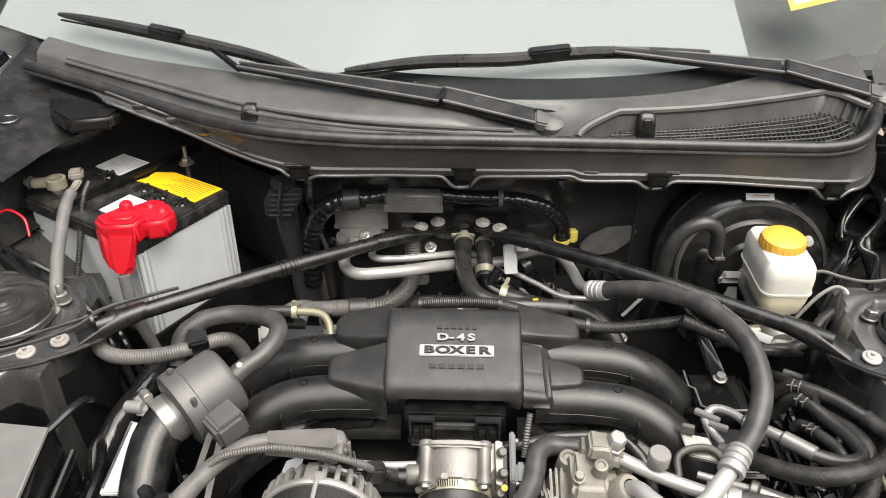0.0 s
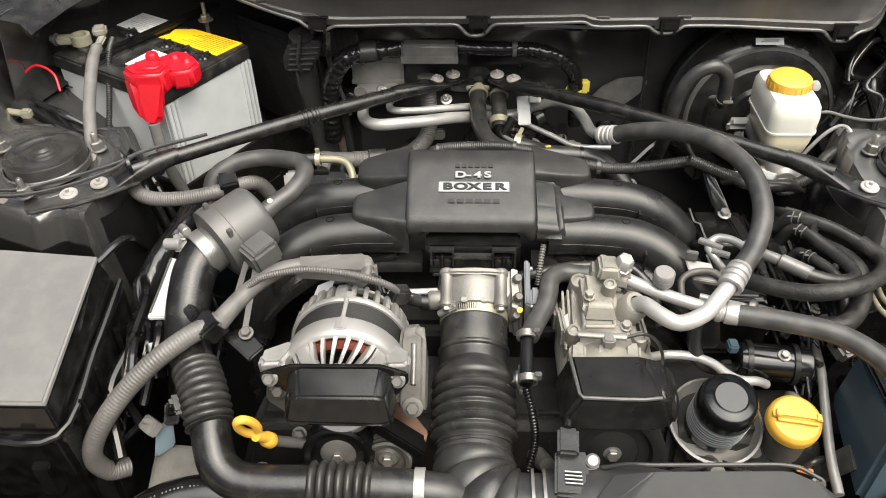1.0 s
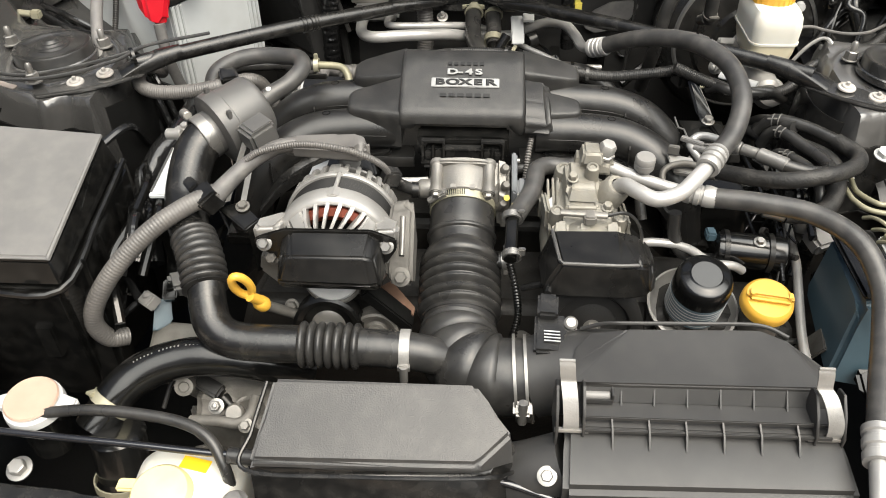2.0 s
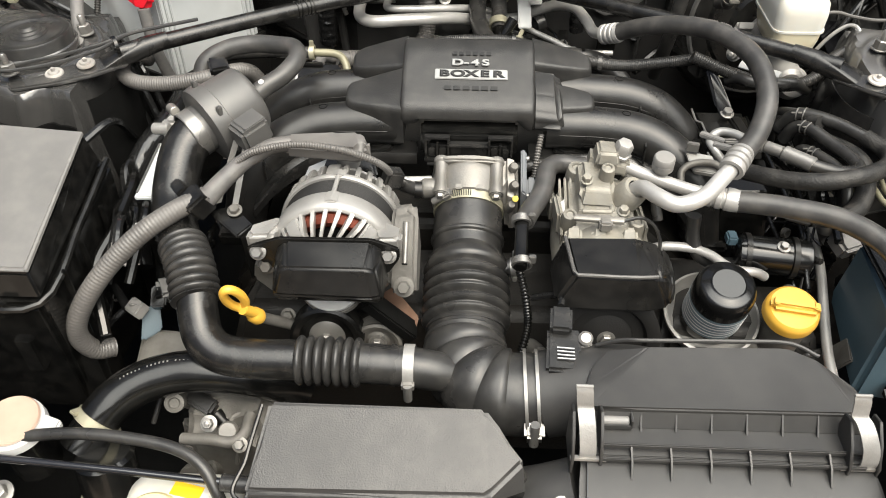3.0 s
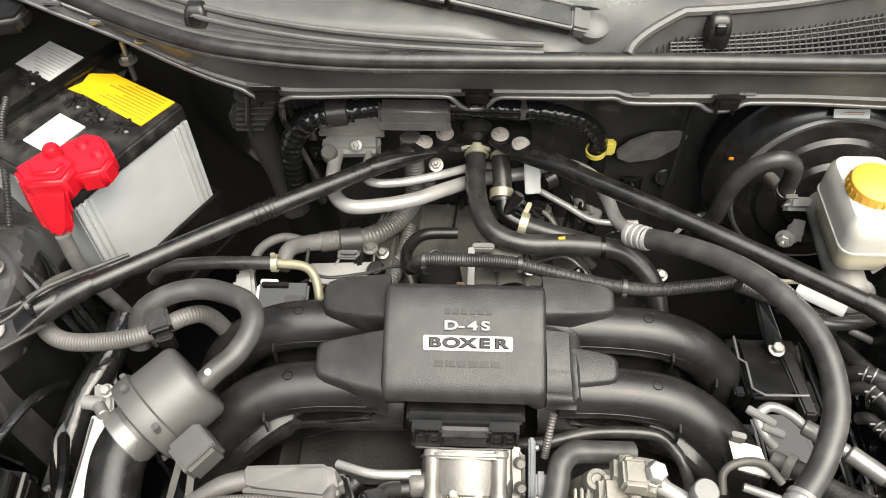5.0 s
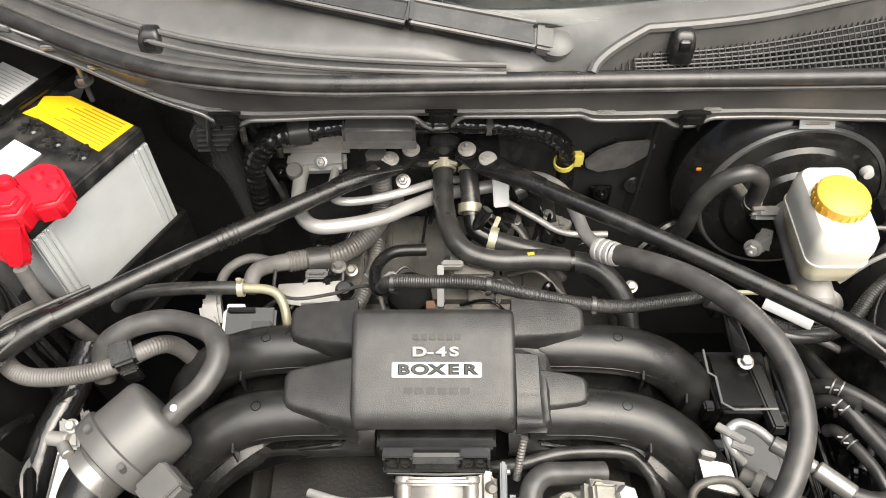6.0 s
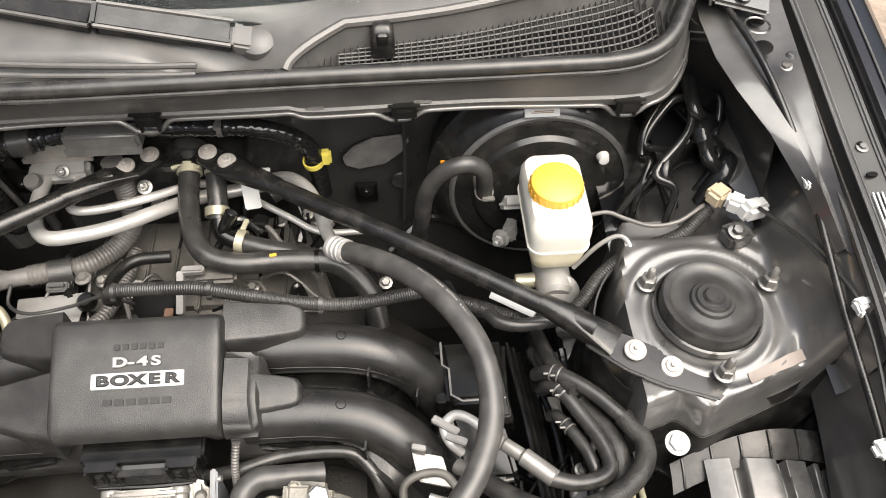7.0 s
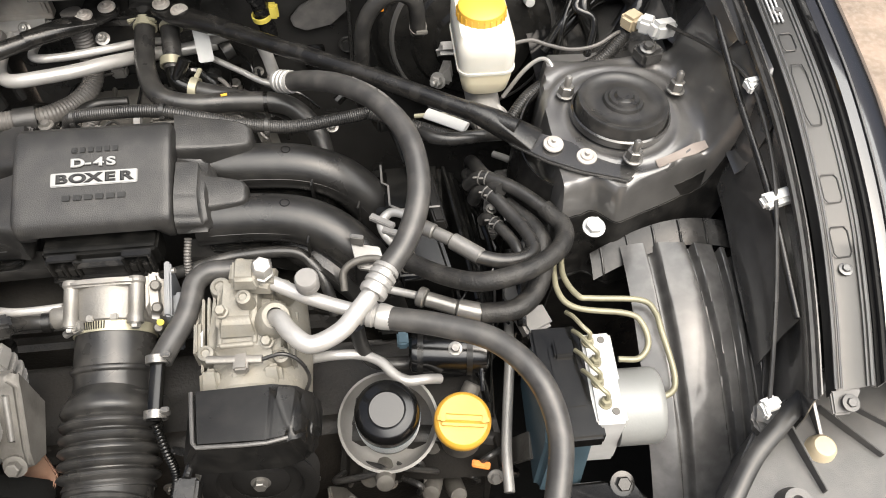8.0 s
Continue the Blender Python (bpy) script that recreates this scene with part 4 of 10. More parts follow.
def wiper(name, pivot, joint, slab_end, rod_end, holder, blade, label):
    w = thing(name, label, "wiper", pivot, "windshield wipers")
    P, J, E, T = Vector(pivot), Vector(joint), Vector(slab_end), Vector(holder)
    n = Vector((0, -0.35, 0.94))

    def slab(a, b, wa, wb, h):
        c = (b - a).normalized().cross(n).normalized()
        return hull([a + c * wa, a - c * wa, b + c * wb, b - c * wb, a + c * wa * 0.8 + n * h, a - c * wa * 0.8 + n * h, b + c * wb * 0.8 + n * h, b - c * wb * 0.8 + n * h], 0.0025)

    d = (J - P).normalized()
    def edges(a, b, wa, wb, h):
        c = (b - a).normalized().cross(n).normalized()
        for k in (1, -1):
            yield sweep(bmesh.new(), [a + c * k * wa * 0.84 + n * h, b + c * k * wb * 0.84 + n * h], 0.0024, 6)

    H = P + d * 0.018
    part("head_cover", slab(H, J, 0.017, 0.0155, 0.013), "plastic", w)
    part("head_end", slab(P - d * 0.004, H, 0.0175, 0.0172, 0.0135), "cowl", w, "grey rounded head end")
    # Grey strips on the black arm carry its edge highlights in their colour.
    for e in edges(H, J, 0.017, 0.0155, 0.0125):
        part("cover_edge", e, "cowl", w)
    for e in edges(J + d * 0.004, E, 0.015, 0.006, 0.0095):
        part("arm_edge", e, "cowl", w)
    part("pivot_cap", lathe([(0, 0.015), (0.013, 0.014), (0.019, 0.01), (0.02, -0.008), (0, -0.008)], P - d * 0.006, n, 24), "cowl", w)
    part("hinge", slab(J - d * 0.004, J + d * 0.004, 0.0165, 0.0165, 0.0155), "smooth", w)
    part("arm", slab(J + d * 0.004, E, 0.015, 0.006, 0.01), "plastic", w)
    part("arm_rod", tube([E, Vector(rod_end), T - n * 0.0], 0.0045, 8), "smooth", w)
    B = spline(blade, 8)
    near = min(range(1, len(B) - 1), key=lambda i: (B[i] - T).length)
    bd = (B[near + 1] - B[near - 1]).normalized()
    part("blade_holder", slab(B[near] - bd * 0.03, B[near] + bd * 0.03, 0.009, 0.009, 0.014), "plastic", w)
    part("blade", sweep(bmesh.new(), B, lambda i, k: 0.003 + 0.0065 * math.sin(math.pi * i / k) ** 0.6, 8), "rubber", w)
    part("blade_lip", sweep(bmesh.new(), [p + Vector((0, 0.003, -0.01)) for p in B], 0.0018, 6), "rubber", w)
    return w


wiper("windshield_wiper", (0.114, 0.956, 0.951), (-0.029, 0.955, 0.985), (-0.323, 1.016, 1.004), (-0.385, 1.062, 1.026), (-0.44, 1.083, 1.034), [(-0.638, 1.156, 1.04), (-0.538, 1.118, 1.036), (-0.413, 1.073, 1.028), (-0.305, 1.038, 1.018), (-0.219, 1.004, 1.006)], "black windshield wiper with its arm laid across")
wiper("windshield_wiper", (0.585, 1.01, 0.975), (0.457, 1.042, 1.0), (0.208, 1.034, 1.026), (0.16, 1.028, 1.03), (0.11, 1.022, 1.03), [(-0.17, 1.001, 1.01), (-0.059, 1.013, 1.02), (0.06, 1.015, 1.024), (0.18, 1.033, 1.03), (0.348, 1.05, 1.026)], "black windshield wiper pivoting beside the grille")


# ---- strut brace and towers ----
for s in (1, -1):
    side_word = "dished black rubber strut mount cap with concentric rings"
    c = (0.563 * s, 0.70, 0.792)
    mount = thing("strut_mount", side_word, "strut mount", c, "strut mounts")
    ax = (0.04 * s, 0.03, 1)
    part("drum", lathe([(0, 0.019), (0.026, 0.019), (0.03, 0.0175), (0.04, 0.0175), (0.043, 0.0195), (0.046, 0.021), (0.0495, 0.021), (0.051, 0.0185), (0.051, 0.004), (0.0525, 0.002), (0.0525, -0.004), (0, -0.004)], c, ax, 48), "rubber", mount)
    part("centre_dome", lathe([(0, 0.0295), (0.009, 0.029), (0.0105, 0.0265), (0.0115, 0.0255), (0.0165, 0.0255), (0.018, 0.023), (0.0215, 0.0225), (0.023, 0.0195), (0, 0.0195)], c, ax, 40), "rubber", mount)
    part("collar", lathe([(0.0525, -0.002), (0.0555, -0.002), (0.0555, 0.006), (0.0535, 0.0075), (0.0525, 0.006)], c, ax, 48), "bay", mount)
    for x, y, z in ((0.508, 0.735, 0.795), (0.631, 0.723, 0.802), (0.558, 0.626, 0.797)):
        solo("strut_nut", hexbolt((x * s, y, z), (0.06 * s, 0.02, 1), 0.0085, 0.012, 1.25, 0.014), "zinc", "zinc-plated flange nut on a strut stud", "nut", "strut nuts")

brace = thing("strut_brace", "black tubular strut tower brace bolted to bulkhead", "strut brace", (0, 0.93, 0.78))
for s in (1, -1):
    a, b = Vector((0.047 * s - 0.004, 0.952, 0.783)), Vector((0.47 * s, 0.668, 0.797))
    d = (b - a).normalized()
    part("rod", tube([a + d * 0.032, a.lerp(b, 0.5) + Vector((0, 0, 0.004)), b - d * 0.03], 0.0105, 16), "plastic", brace)
    e = [(0.02, 0.974), (0.03, 0.982), (0.06, 0.966), (0.105, 0.927), (0.096, 0.907), (0.05, 0.93), (0.02, 0.956)]
    part("bulkhead_end", prism([(x * s - 0.004, y) for x, y in e], 0.777, 0.784, 0.002), "plastic", brace)
    e = [(0.43, 0.685), (0.46, 0.69), (0.50, 0.668), (0.535, 0.645), (0.565, 0.615), (0.55, 0.603), (0.505, 0.62), (0.47, 0.64), (0.435, 0.67)]
    part("tower_end", prism([(x * s, y) for x, y in e], 0.783, 0.789, 0.002), "bay", brace)
    side_dir = d.cross(Vector((0, 0, 1))).normalized()
    for end, way_in, top in ((a, d, 0.787), (b, -d, 0.792)):
        spoon = []
        for u, wide, high in ((0.09, 0.0106, 0.0106), (0.06, 0.0125, 0.0095), (0.03, 0.0165, 0.006), (0.006, 0.0185, 0.0035)):
            p = end + way_in * u
            z = p.z + 0.003 if u > 0.05 else top - high
            spoon += [p + side_dir * wide * math.cos(2 * math.pi * k / 14) + Vector((0, 0, z - p.z + high * math.sin(2 * math.pi * k / 14))) for k in range(14)]
        part("spoon_end", hull(spoon, 0), "plastic", brace)
    for x, y, z in ((0.034, 0.965, 0.7865), (0.059, 0.947, 0.788), (0.48, 0.66, 0.7925), (0.513, 0.641, 0.789)):
        part("bolt", lathe([(0, 0.0085), (0.0022, 0.0085), (0.0026, 0.0075), (0.0026, 0.0048), (0.0062, 0.0046), (0.0068, 0.004), (0.0072, 0.0026), (0.0105, 0.002), (0.0112, 0.001), (0.0112, 0), (0, 0)], (x * s - (0.004 if x < 0.1 else 0), y, z), (0, -0.12, 1), 24), "boltpale", brace, "pale washer bolt")
for k in range(5):
    c = Vector((-0.047 - 0.004, 0.952, 0.783)).lerp(Vector((-0.47, 0.668, 0.797)), 0.42 + 0.012 * k)
    part("tie_thread", ring(c + Vector((0, 0, 0.004)), (-0.82 + 0.2 * (k % 3 - 1), -0.56, 0.1 * (k % 2)), 0.0107, 0.0014, 0.0009, 20), "cover", brace)
part("lower_bolt", hexbolt((-0.048, 0.94, 0.757), (0, -0.5, 0.8), 0.006, 0.006, 1.5, 0.008), "zinc", brace)
part("bulkhead_bracket", box((-0.004, 0.985, 0.765), (0.15, 0.05, 0.014), 0.003), "plastic", brace)

# ---- battery ----
FR = Vector((-0.341, 0.94, 0))
BU = Vector((-0.507, -0.862, 0)).normalized()
BV = Vector((-0.862, 0.507, 0)).normalized()


def bat(a, b, z):
    p = FR + BU * a + BV * b
    return (p.x, p.y, z)


def quad(a0, a1, b0, b1, z0, z1, bevel=0.003, inset=0.0):
    return hull([bat(a, b, z) for a in (a0 + inset, a1 - inset) for b in (b0 + inset, b1 - inset) for z in (z0, z1)], bevel)


battery = thing("car_battery", "grey car battery with black lid and labels", "battery", (-0.5, 0.94, 0.62))
part("case", quad(0.003, 0.17, 0.003, 0.229, 0.62, 0.83, 0.004), "batcase", battery)
for a0 in (0.002, 0.148):
    for k in range(3):
        part("case_rib", quad(a0 + 0.008 * k, a0 + 0.008 * k + 0.005, -0.0005, 0.01, 0.625, 0.826, 0.001), "batcase", battery)
part("lid", quad(0.0, 0.173, 0.0, 0.232, 0.827, 0.849, 0.003), "batlid", battery)
part("lid_ridge", quad(0.01, 0.165, 0.138, 0.16, 0.847, 0.853, 0.002), "batlid", battery)
for k in range(5):
    p = bat(0.065, 0.03 + 0.0395 * k, 0.847)
    part("cell_cap", join(lathe([(0, 0.004), (0.0095, 0.004), (0.0115, 0.002), (0.0115, 0), (0, 0)], p, (0, 0, 1), 8), *[box((p[0], p[1], p[2] + 0.005), (0.026, 0.0038, 0.004), 0.001, (0, 0, 45 * j + 15)) for j in range(4)]), "batlid", battery)
part("warning_label", prism([bat(0.003, 0.01, 0)[:2], bat(0.053, 0.014, 0)[:2], bat(0.05, 0.11, 0)[:2], bat(0.053, 0.136, 0)[:2], bat(0.036, 0.13, 0)[:2], bat(0.02, 0.136, 0)[:2], bat(0.004, 0.108, 0)[:2]], 0.8492, 0.8502, 0), "yellowlabel", battery, "yellow printed warning label")
part("maker_label", quad(0.002, 0.055, 0.166, 0.228, 0.8492, 0.8502, 0), "whitelabel", battery, "white printed label")
part("maker_label", quad(0.088, 0.14, 0.066, 0.108, 0.8492, 0.851, 0), "whitelabel", battery, "small white label")
for k in range(9):
    part("print_line", quad(0.007 + 0.0047 * k, 0.0082 + 0.0047 * k, 0.018, 0.07 + 0.009 * ((k * 5) % 4), 0.8503, 0.8506, 0), "inkdark", battery, "row of small dark print")
for k in range(9):
    part("print_line", quad(0.007 + 0.005 * k, 0.0084 + 0.005 * k, 0.172, 0.202 + 0.006 * ((k * 3) % 4), 0.8503, 0.8506, 0), "ink", battery, "row of small grey print")
part("post", lathe([(0, 0.02), (0.008, 0.02), (0.009, 0), (0, 0)], bat(0.135, 0.205, 0.847), (0, 0, 1), 16), "zinc", battery)

clamp_neg = thing("battery_clamp", "corroded tin-plated negative battery clamp", "terminal clamp", bat(0.135, 0.205, 0.85))
p = Vector(bat(0.135, 0.205, 0.864))
part("ring_body", join(ring(p, (0, 0, 1), 0.0095, 0.014, 0.005, 18), box((p.x - 0.022, p.y - 0.002, p.z), (0.026, 0.014, 0.013), 0.003, (0, 0, 10))), "clampy", clamp_neg)
part("lug", join(box((p.x + 0.026, p.y + 0.012, p.z + 0.008), (0.02, 0.022, 0.012), 0.003, (0, 0, 20)), box((p.x + 0.034, p.y - 0.012, p.z + 0.002), (0.012, 0.03, 0.005), 0.002, (0, 0, 8))), "comp", clamp_neg)
part("clamp_bolt", hexbolt((p.x - 0.036, p.y - 0.002, p.z), (-1, 0, 0.1), 0.006, 0.008), "zinc", clamp_neg)
q0 = Vector((p.x + 0.035, p.y - 0.03, p.z))
solo("ground_cable", tube([q0, q0 + Vector((0.004, -0.04, -0.012)), q0 + Vector((0.02, -0.12, -0.05)), q0 + Vector((0.045, -0.19, -0.09)), q0 + Vector((0.07, -0.23, -0.14)), q0 + Vector((0.08, -0.25, -0.22))], 0.0085, 12), "tape", "grey tape-wrapped ground cable beside battery", "cable")
solo("signal_cable", ribbed([q0 + Vector((0.012, 0.03, 0.0)), q0 + Vector((0.018, -0.01, -0.01)), q0 + Vector((0.03, -0.08, -0.06)), q0 + Vector((0.03, -0.14, -0.12))], 0.0045, 0.0036), "rubber", "thin black corrugated cable beside battery", "cable")

cover = thing("terminal_cover", "red plastic positive terminal cover on battery", "terminal cover", (-0.45, 0.85, 0.83))
def slabz(poly, z0, z1, bevel, drop=()):
    return hull([(x, y, z) for x, y in poly for z in (z0, z1)] + list(drop), bevel, 3)


part("cap", slabz([(-0.447, 0.838), (-0.477, 0.8), (-0.456, 0.777), (-0.416, 0.782), (-0.41, 0.81)], 0.85, 0.883, 0.005), "red", cover)
part("arm", slabz([(-0.447, 0.838), (-0.421, 0.862), (-0.4, 0.857), (-0.378, 0.826), (-0.384, 0.803), (-0.41, 0.794)], 0.85, 0.878, 0.005), "red", cover)
part("skirt", hull([(-0.478, 0.8, 0.87), (-0.456, 0.776, 0.874), (-0.414, 0.78, 0.87), (-0.43, 0.8, 0.87), (-0.472, 0.786, 0.83), (-0.452, 0.766, 0.815), (-0.43, 0.765, 0.81), (-0.421, 0.776, 0.82), (-0.44, 0.783, 0.815)], 0.005, 3), "red", cover)
part("knob", lathe([(0, 0.011), (0.0065, 0.011), (0.0085, 0.008), (0.009, 0), (0, 0)], (-0.44, 0.822, 0.882), (0, 0, 1), 18), "red", cover)
part("lid_step", slabz([(-0.462, 0.806), (-0.45, 0.788), (-0.424, 0.79), (-0.42, 0.806), (-0.442, 0.812)], 0.88, 0.888, 0.003), "red", cover)
for q in ((-0.417, 0.84, 0.877), (-0.397, 0.828, 0.877)):
    part("arm_bump", lathe([(0, 0.006), (0.005, 0.005), (0.008, 0), (0, 0)], q, (0, 0, 1), 14), "red", cover)
solo("battery_cable", tube([(-0.438, 0.768, 0.815), (-0.432, 0.76, 0.76), (-0.415, 0.765, 0.68), (-0.4, 0.77, 0.6)], 0.008, 12), "tape", "grey taped positive cable below red cover", "cable")
solo("hold_down_stud", join(rod((-0.422, 1.006, 0.83), (-0.422, 1.008, 0.886), 0.0032, 10), hexbolt((-0.422, 1.007, 0.858), (0, 0, 1), 0.0075, 0.008, 1.5)), "zinc", "threaded battery hold-down stud with nut", "stud")
solo("hold_down_bar", hull([bat(a, b, z) for a, b in ((-0.07, 0.125), (-0.07, 0.145), (0.168, 0.142), (0.168, 0.158)) for z in (0.8535, 0.861)], 0.002), "smooth", "black battery hold-down bar across the lid", "hold-down bar")
tray = thing("battery_tray", "black plastic battery tray cupping the battery foot", "battery tray", (-0.5, 0.94, 0.596))
part("floor_plate", quad(-0.012, 0.186, -0.012, 0.245, 0.59, 0.619, 0.004), "cover", tray)
for a0, a1, b0, b1 in ((-0.008, 0.181, -0.008, -0.002), (-0.008, 0.181, 0.232, 0.238), (-0.008, -0.001, -0.002, 0.232), (0.174, 0.181, -0.002, 0.232)):
    part("side", quad(a0, a1, b0, b1, 0.615, 0.7, 0.0015), "cover", tray)

# ---- intake manifold ----
mani = thing("intake_manifold", "dark grey plastic intake manifold with nameplate cover", "intake manifold", (0, 0.68, 0.7))


def cover_line(low, sink=0.0, push=0.0):
    """Outline of the cover from its rear foot over the sloped top to the front lip at height low."""
    p = push
    return [(0.738 - p, 0.735), (0.732 - p, 0.78), (0.727 - p, 0.797 - sink), (0.722 - p, 0.805 - sink), (0.714 - p, 0.8075 - sink), (0.69, 0.798 - sink), (0.662, 0.7868 - sink), (0.638, 0.777 - sink), (0.627, 0.7722 - sink), (0.6205 + p, 0.768 - sink), (0.6168 + p, 0.762 - sink), (0.6155 + p, 0.753), (0.6165 + p, low + 0.004), (0.6185 + p, low), (0.63, low + 0.001), (0.69, 0.735)]


rows = []
for x, low, sink, push in ((-0.0895, 0.747, 0.006, 0.006), (-0.0885, 0.745, 0.002, 0.002), (-0.0865, 0.744, 0.0006, 0.0005), (-0.083, 0.744, 0, 0), (-0.074, 0.744, 0, 0), (-0.07, 0.7455, 0, 0), (-0.064, 0.7515, 0, 0), (-0.058, 0.753, 0, 0), (-0.02, 0.753, 0, 0), (0.02, 0.753, 0, 0), (0.046, 0.753, 0, 0), (0.052, 0.751, 0, 0), (0.059, 0.743, 0, 0), (0.065, 0.738, 0, 0), (0.07, 0.737, 0.0005, 0.0005), (0.0725, 0.738, 0.002, 0.002), (0.0735, 0.74, 0.006, 0.006)):
    rows.append((x, cover_line(low, sink, push)))
part("plenum_cover", yzloft(rows), "grain", mani, sharp=50)
part("side_box", hull([(x, y, z) for x, y, z in ((0.07, 0.7, 0.772), (0.106, 0.7, 0.766), (0.076, 0.709, 0.745), (0.104, 0.709, 0.742), (0.07, 0.69, 0.781), (0.102, 0.69, 0.777), (0.07, 0.645, 0.775), (0.102, 0.645, 0.771), (0.07, 0.622, 0.763), (0.104, 0.622, 0.758), (0.07, 0.615, 0.75), (0.109, 0.6165, 0.747), (0.07, 0.6165, 0.736), (0.1105, 0.6185, 0.735), (0.113, 0.65, 0.757), (0.113, 0.685, 0.76), (0.1145, 0.66, 0.73), (0.1145, 0.69, 0.735))], 0.0045, 3), "grain", mani)
for s, ears in ((-1, (((0.086, 0.74), (0.12, 0.7455), (0.148, 0.7485), (0.156, 0.747), (0.1605, 0.741), (0.1605, 0.722), (0.157, 0.7145), (0.15, 0.711), (0.115, 0.7), (0.086, 0.694)), ((0.086, 0.68), (0.12, 0.678), (0.15, 0.675), (0.1565, 0.6735), (0.16, 0.668), (0.1595, 0.646), (0.156, 0.6395), (0.148, 0.635), (0.115, 0.625), (0.086, 0.617)))),
                (1, (((0.072, 0.742), (0.12, 0.7475), (0.138, 0.7495), (0.147, 0.748), (0.1515, 0.743), (0.1515, 0.727), (0.148, 0.7205), (0.139, 0.717), (0.11, 0.709), (0.072, 0.702)), ((0.1, 0.673), (0.12, 0.672), (0.138, 0.67), (0.1455, 0.668), (0.149, 0.663), (0.149, 0.648), (0.1455, 0.6425), (0.138, 0.64), (0.115, 0.637), (0.1, 0.636))))):
    for k, plan in enumerate(ears):
        root, tip = ((0.7945, 0.7685), (0.779 if s < 0 else 0.7665, 0.764 if s < 0 else 0.7615))[k]
        x0, x1 = plan[0][0], plan[4][0]
        my = sum(y for _, y in plan) / len(plan)
        bm = bmesh.new()
        rings = []
        for inset, drop in ((0.2, 0.0), (0.12, 0.0007), (0.05, 0.003), (0.015, 0.0065), (0.0, 0.011), (0.0, None)):
            row = []
            for x, y in plan:
                f = (x - x0) / (x1 - x0)
                z = 0.716 if drop is None else root + (tip - root) * f - drop + (0.36 - 0.16 * f) * (y - my)
                row.append(bm.verts.new((s * (x - 0.03 * inset * f), y + (my - y) * inset, z)))
            rings.append(row)
        for a, b in zip(rings, rings[1:]):
            for q in range(len(a)):
                bm.faces.new((a[q], a[(q + 1) % len(a)], b[(q + 1) % len(a)], b[q]))
        bm.faces.new(rings[0])
        bm.faces.new(rings[-1])
        part("ear", bm, "grain", mani, sharp=60)
    for base, y0, radius in ((0.722, 0.73, 0.0265), (0.646, 0.7265, 0.027)):
        bend = 0.0 if base > 0.7 else 1.0
        path = [(0.09 * s, base, y0), (0.16 * s, base - 0.001, y0 - 0.001), (0.21 * s, base - 0.005 - 0.004 * bend, y0 - 0.006), (0.25 * s, base - 0.013 - 0.015 * bend, y0 - 0.024), (0.28 * s, base - 0.024 - 0.025 * bend, y0 - 0.06), (0.298 * s, base - 0.031 - 0.026 * bend, y0 - 0.125)]
        part("runner", tube(path, radius, 28), "runner", mani)
        for u in (0.187,):
            part("runner_mark", lathe([(0.0055, -0.002), (0.0055, 0.0006), (0.0045, 0.0006), (0.0045, -0.002)], (u * s, base - 0.002 - 0.002 * bend, y0 + radius - 0.003), (0.08 * s, 0, 1), 20), "smooth", mani)
        seam = resample(spline(path, 10), 0.004)[0]
        part("runner_seam", sweep(bmesh.new(), [p + Vector((0, -radius * 0.96, 0.004)) for p in seam[4:]], 0.0011, 6), "runner", mani)
        # narrow cooling webs down the front flank
        S, _ = resample(spline(path, 10), 0.003)
        for f in ((0.42, 0.62) if bend else (0.45, 0.66)):
            p = S[int(f * (len(S) - 1))]
            part("runner_rib", box((p.x, p.y - radius - 0.003, p.z - 0.004), (0.0022, 0.012, 0.026), 0.0006, (0, 0, -18 * s * f)), "runner", mani)
    part("runner_web", hull([(0.1 * s, 0.735, 0.71), (0.1 * s, 0.62, 0.71), (0.22 * s, 0.71, 0.7), (0.22 * s, 0.61, 0.695), (0.28 * s, 0.69, 0.64), (0.28 * s, 0.59, 0.64), (0.1 * s, 0.735, 0.7), (0.1 * s, 0.62, 0.7)], 0.003), "smooth", mani)
    lip = spline([(0.07 * s, 0.626, 0.7), (0.13 * s, 0.6245, 0.7), (0.175 * s, 0.6225, 0.7), (0.19 * s, 0.617, 0.699), (0.215 * s, 0.6, 0.694), (0.245 * s, 0.578, 0.68), (0.27 * s, 0.565, 0.655)], 6)
    part("runner_flange", sheet([[p + Vector((0, 0.012, 0.006)) for p in lip], [p for p in lip], [p + Vector((0, -0.009, 0.001)) for p in lip], [p + Vector((0, -0.011, -0.003)) for p in lip], [p + Vector((0, -0.01, -0.014)) for p in lip]], 0.002), "runner", mani)
    part("flange_plate", box((0.3 * s, 0.64, 0.6), (0.05, 0.17, 0.02), 0.004), "smooth", mani)
SL = 22.0
up = Vector((0, -math.sin(radians(SL)), math.cos(radians(SL))))
along = Vector((0, math.cos(radians(SL)), math.sin(radians(SL))))
pl0 = Vector((-0.0045, 0.6625, 0.788))
part("nameplate", box(pl0, (0.0885, 0.0152, 0.002), 0.0008, (SL, 0, 0)), "silverletter", mani, "silver nameplate")
for k, c in enumerate("BOXER"):
    text_mesh("letter", c, 0.0132, pl0 + up * 0.0014 + Vector((0.0164 * (k - 2), -0.0003, 0)), (SL, 0, 0), 0.0003, "blackletter", mani, "black raised letter", 1.62, 0.0007)
for k, c in enumerate("D-4S"):
    text_mesh("letter", c, 0.0128, pl0 + along * 0.0172 + up * 0.001 + Vector(((-0.0172, -0.0065, 0.0045, 0.0172)[k], 0, 0)), (SL, 0, 0), 0.0004, "silverletter", mani, "silver raised letter", 1.55, 0.0006)
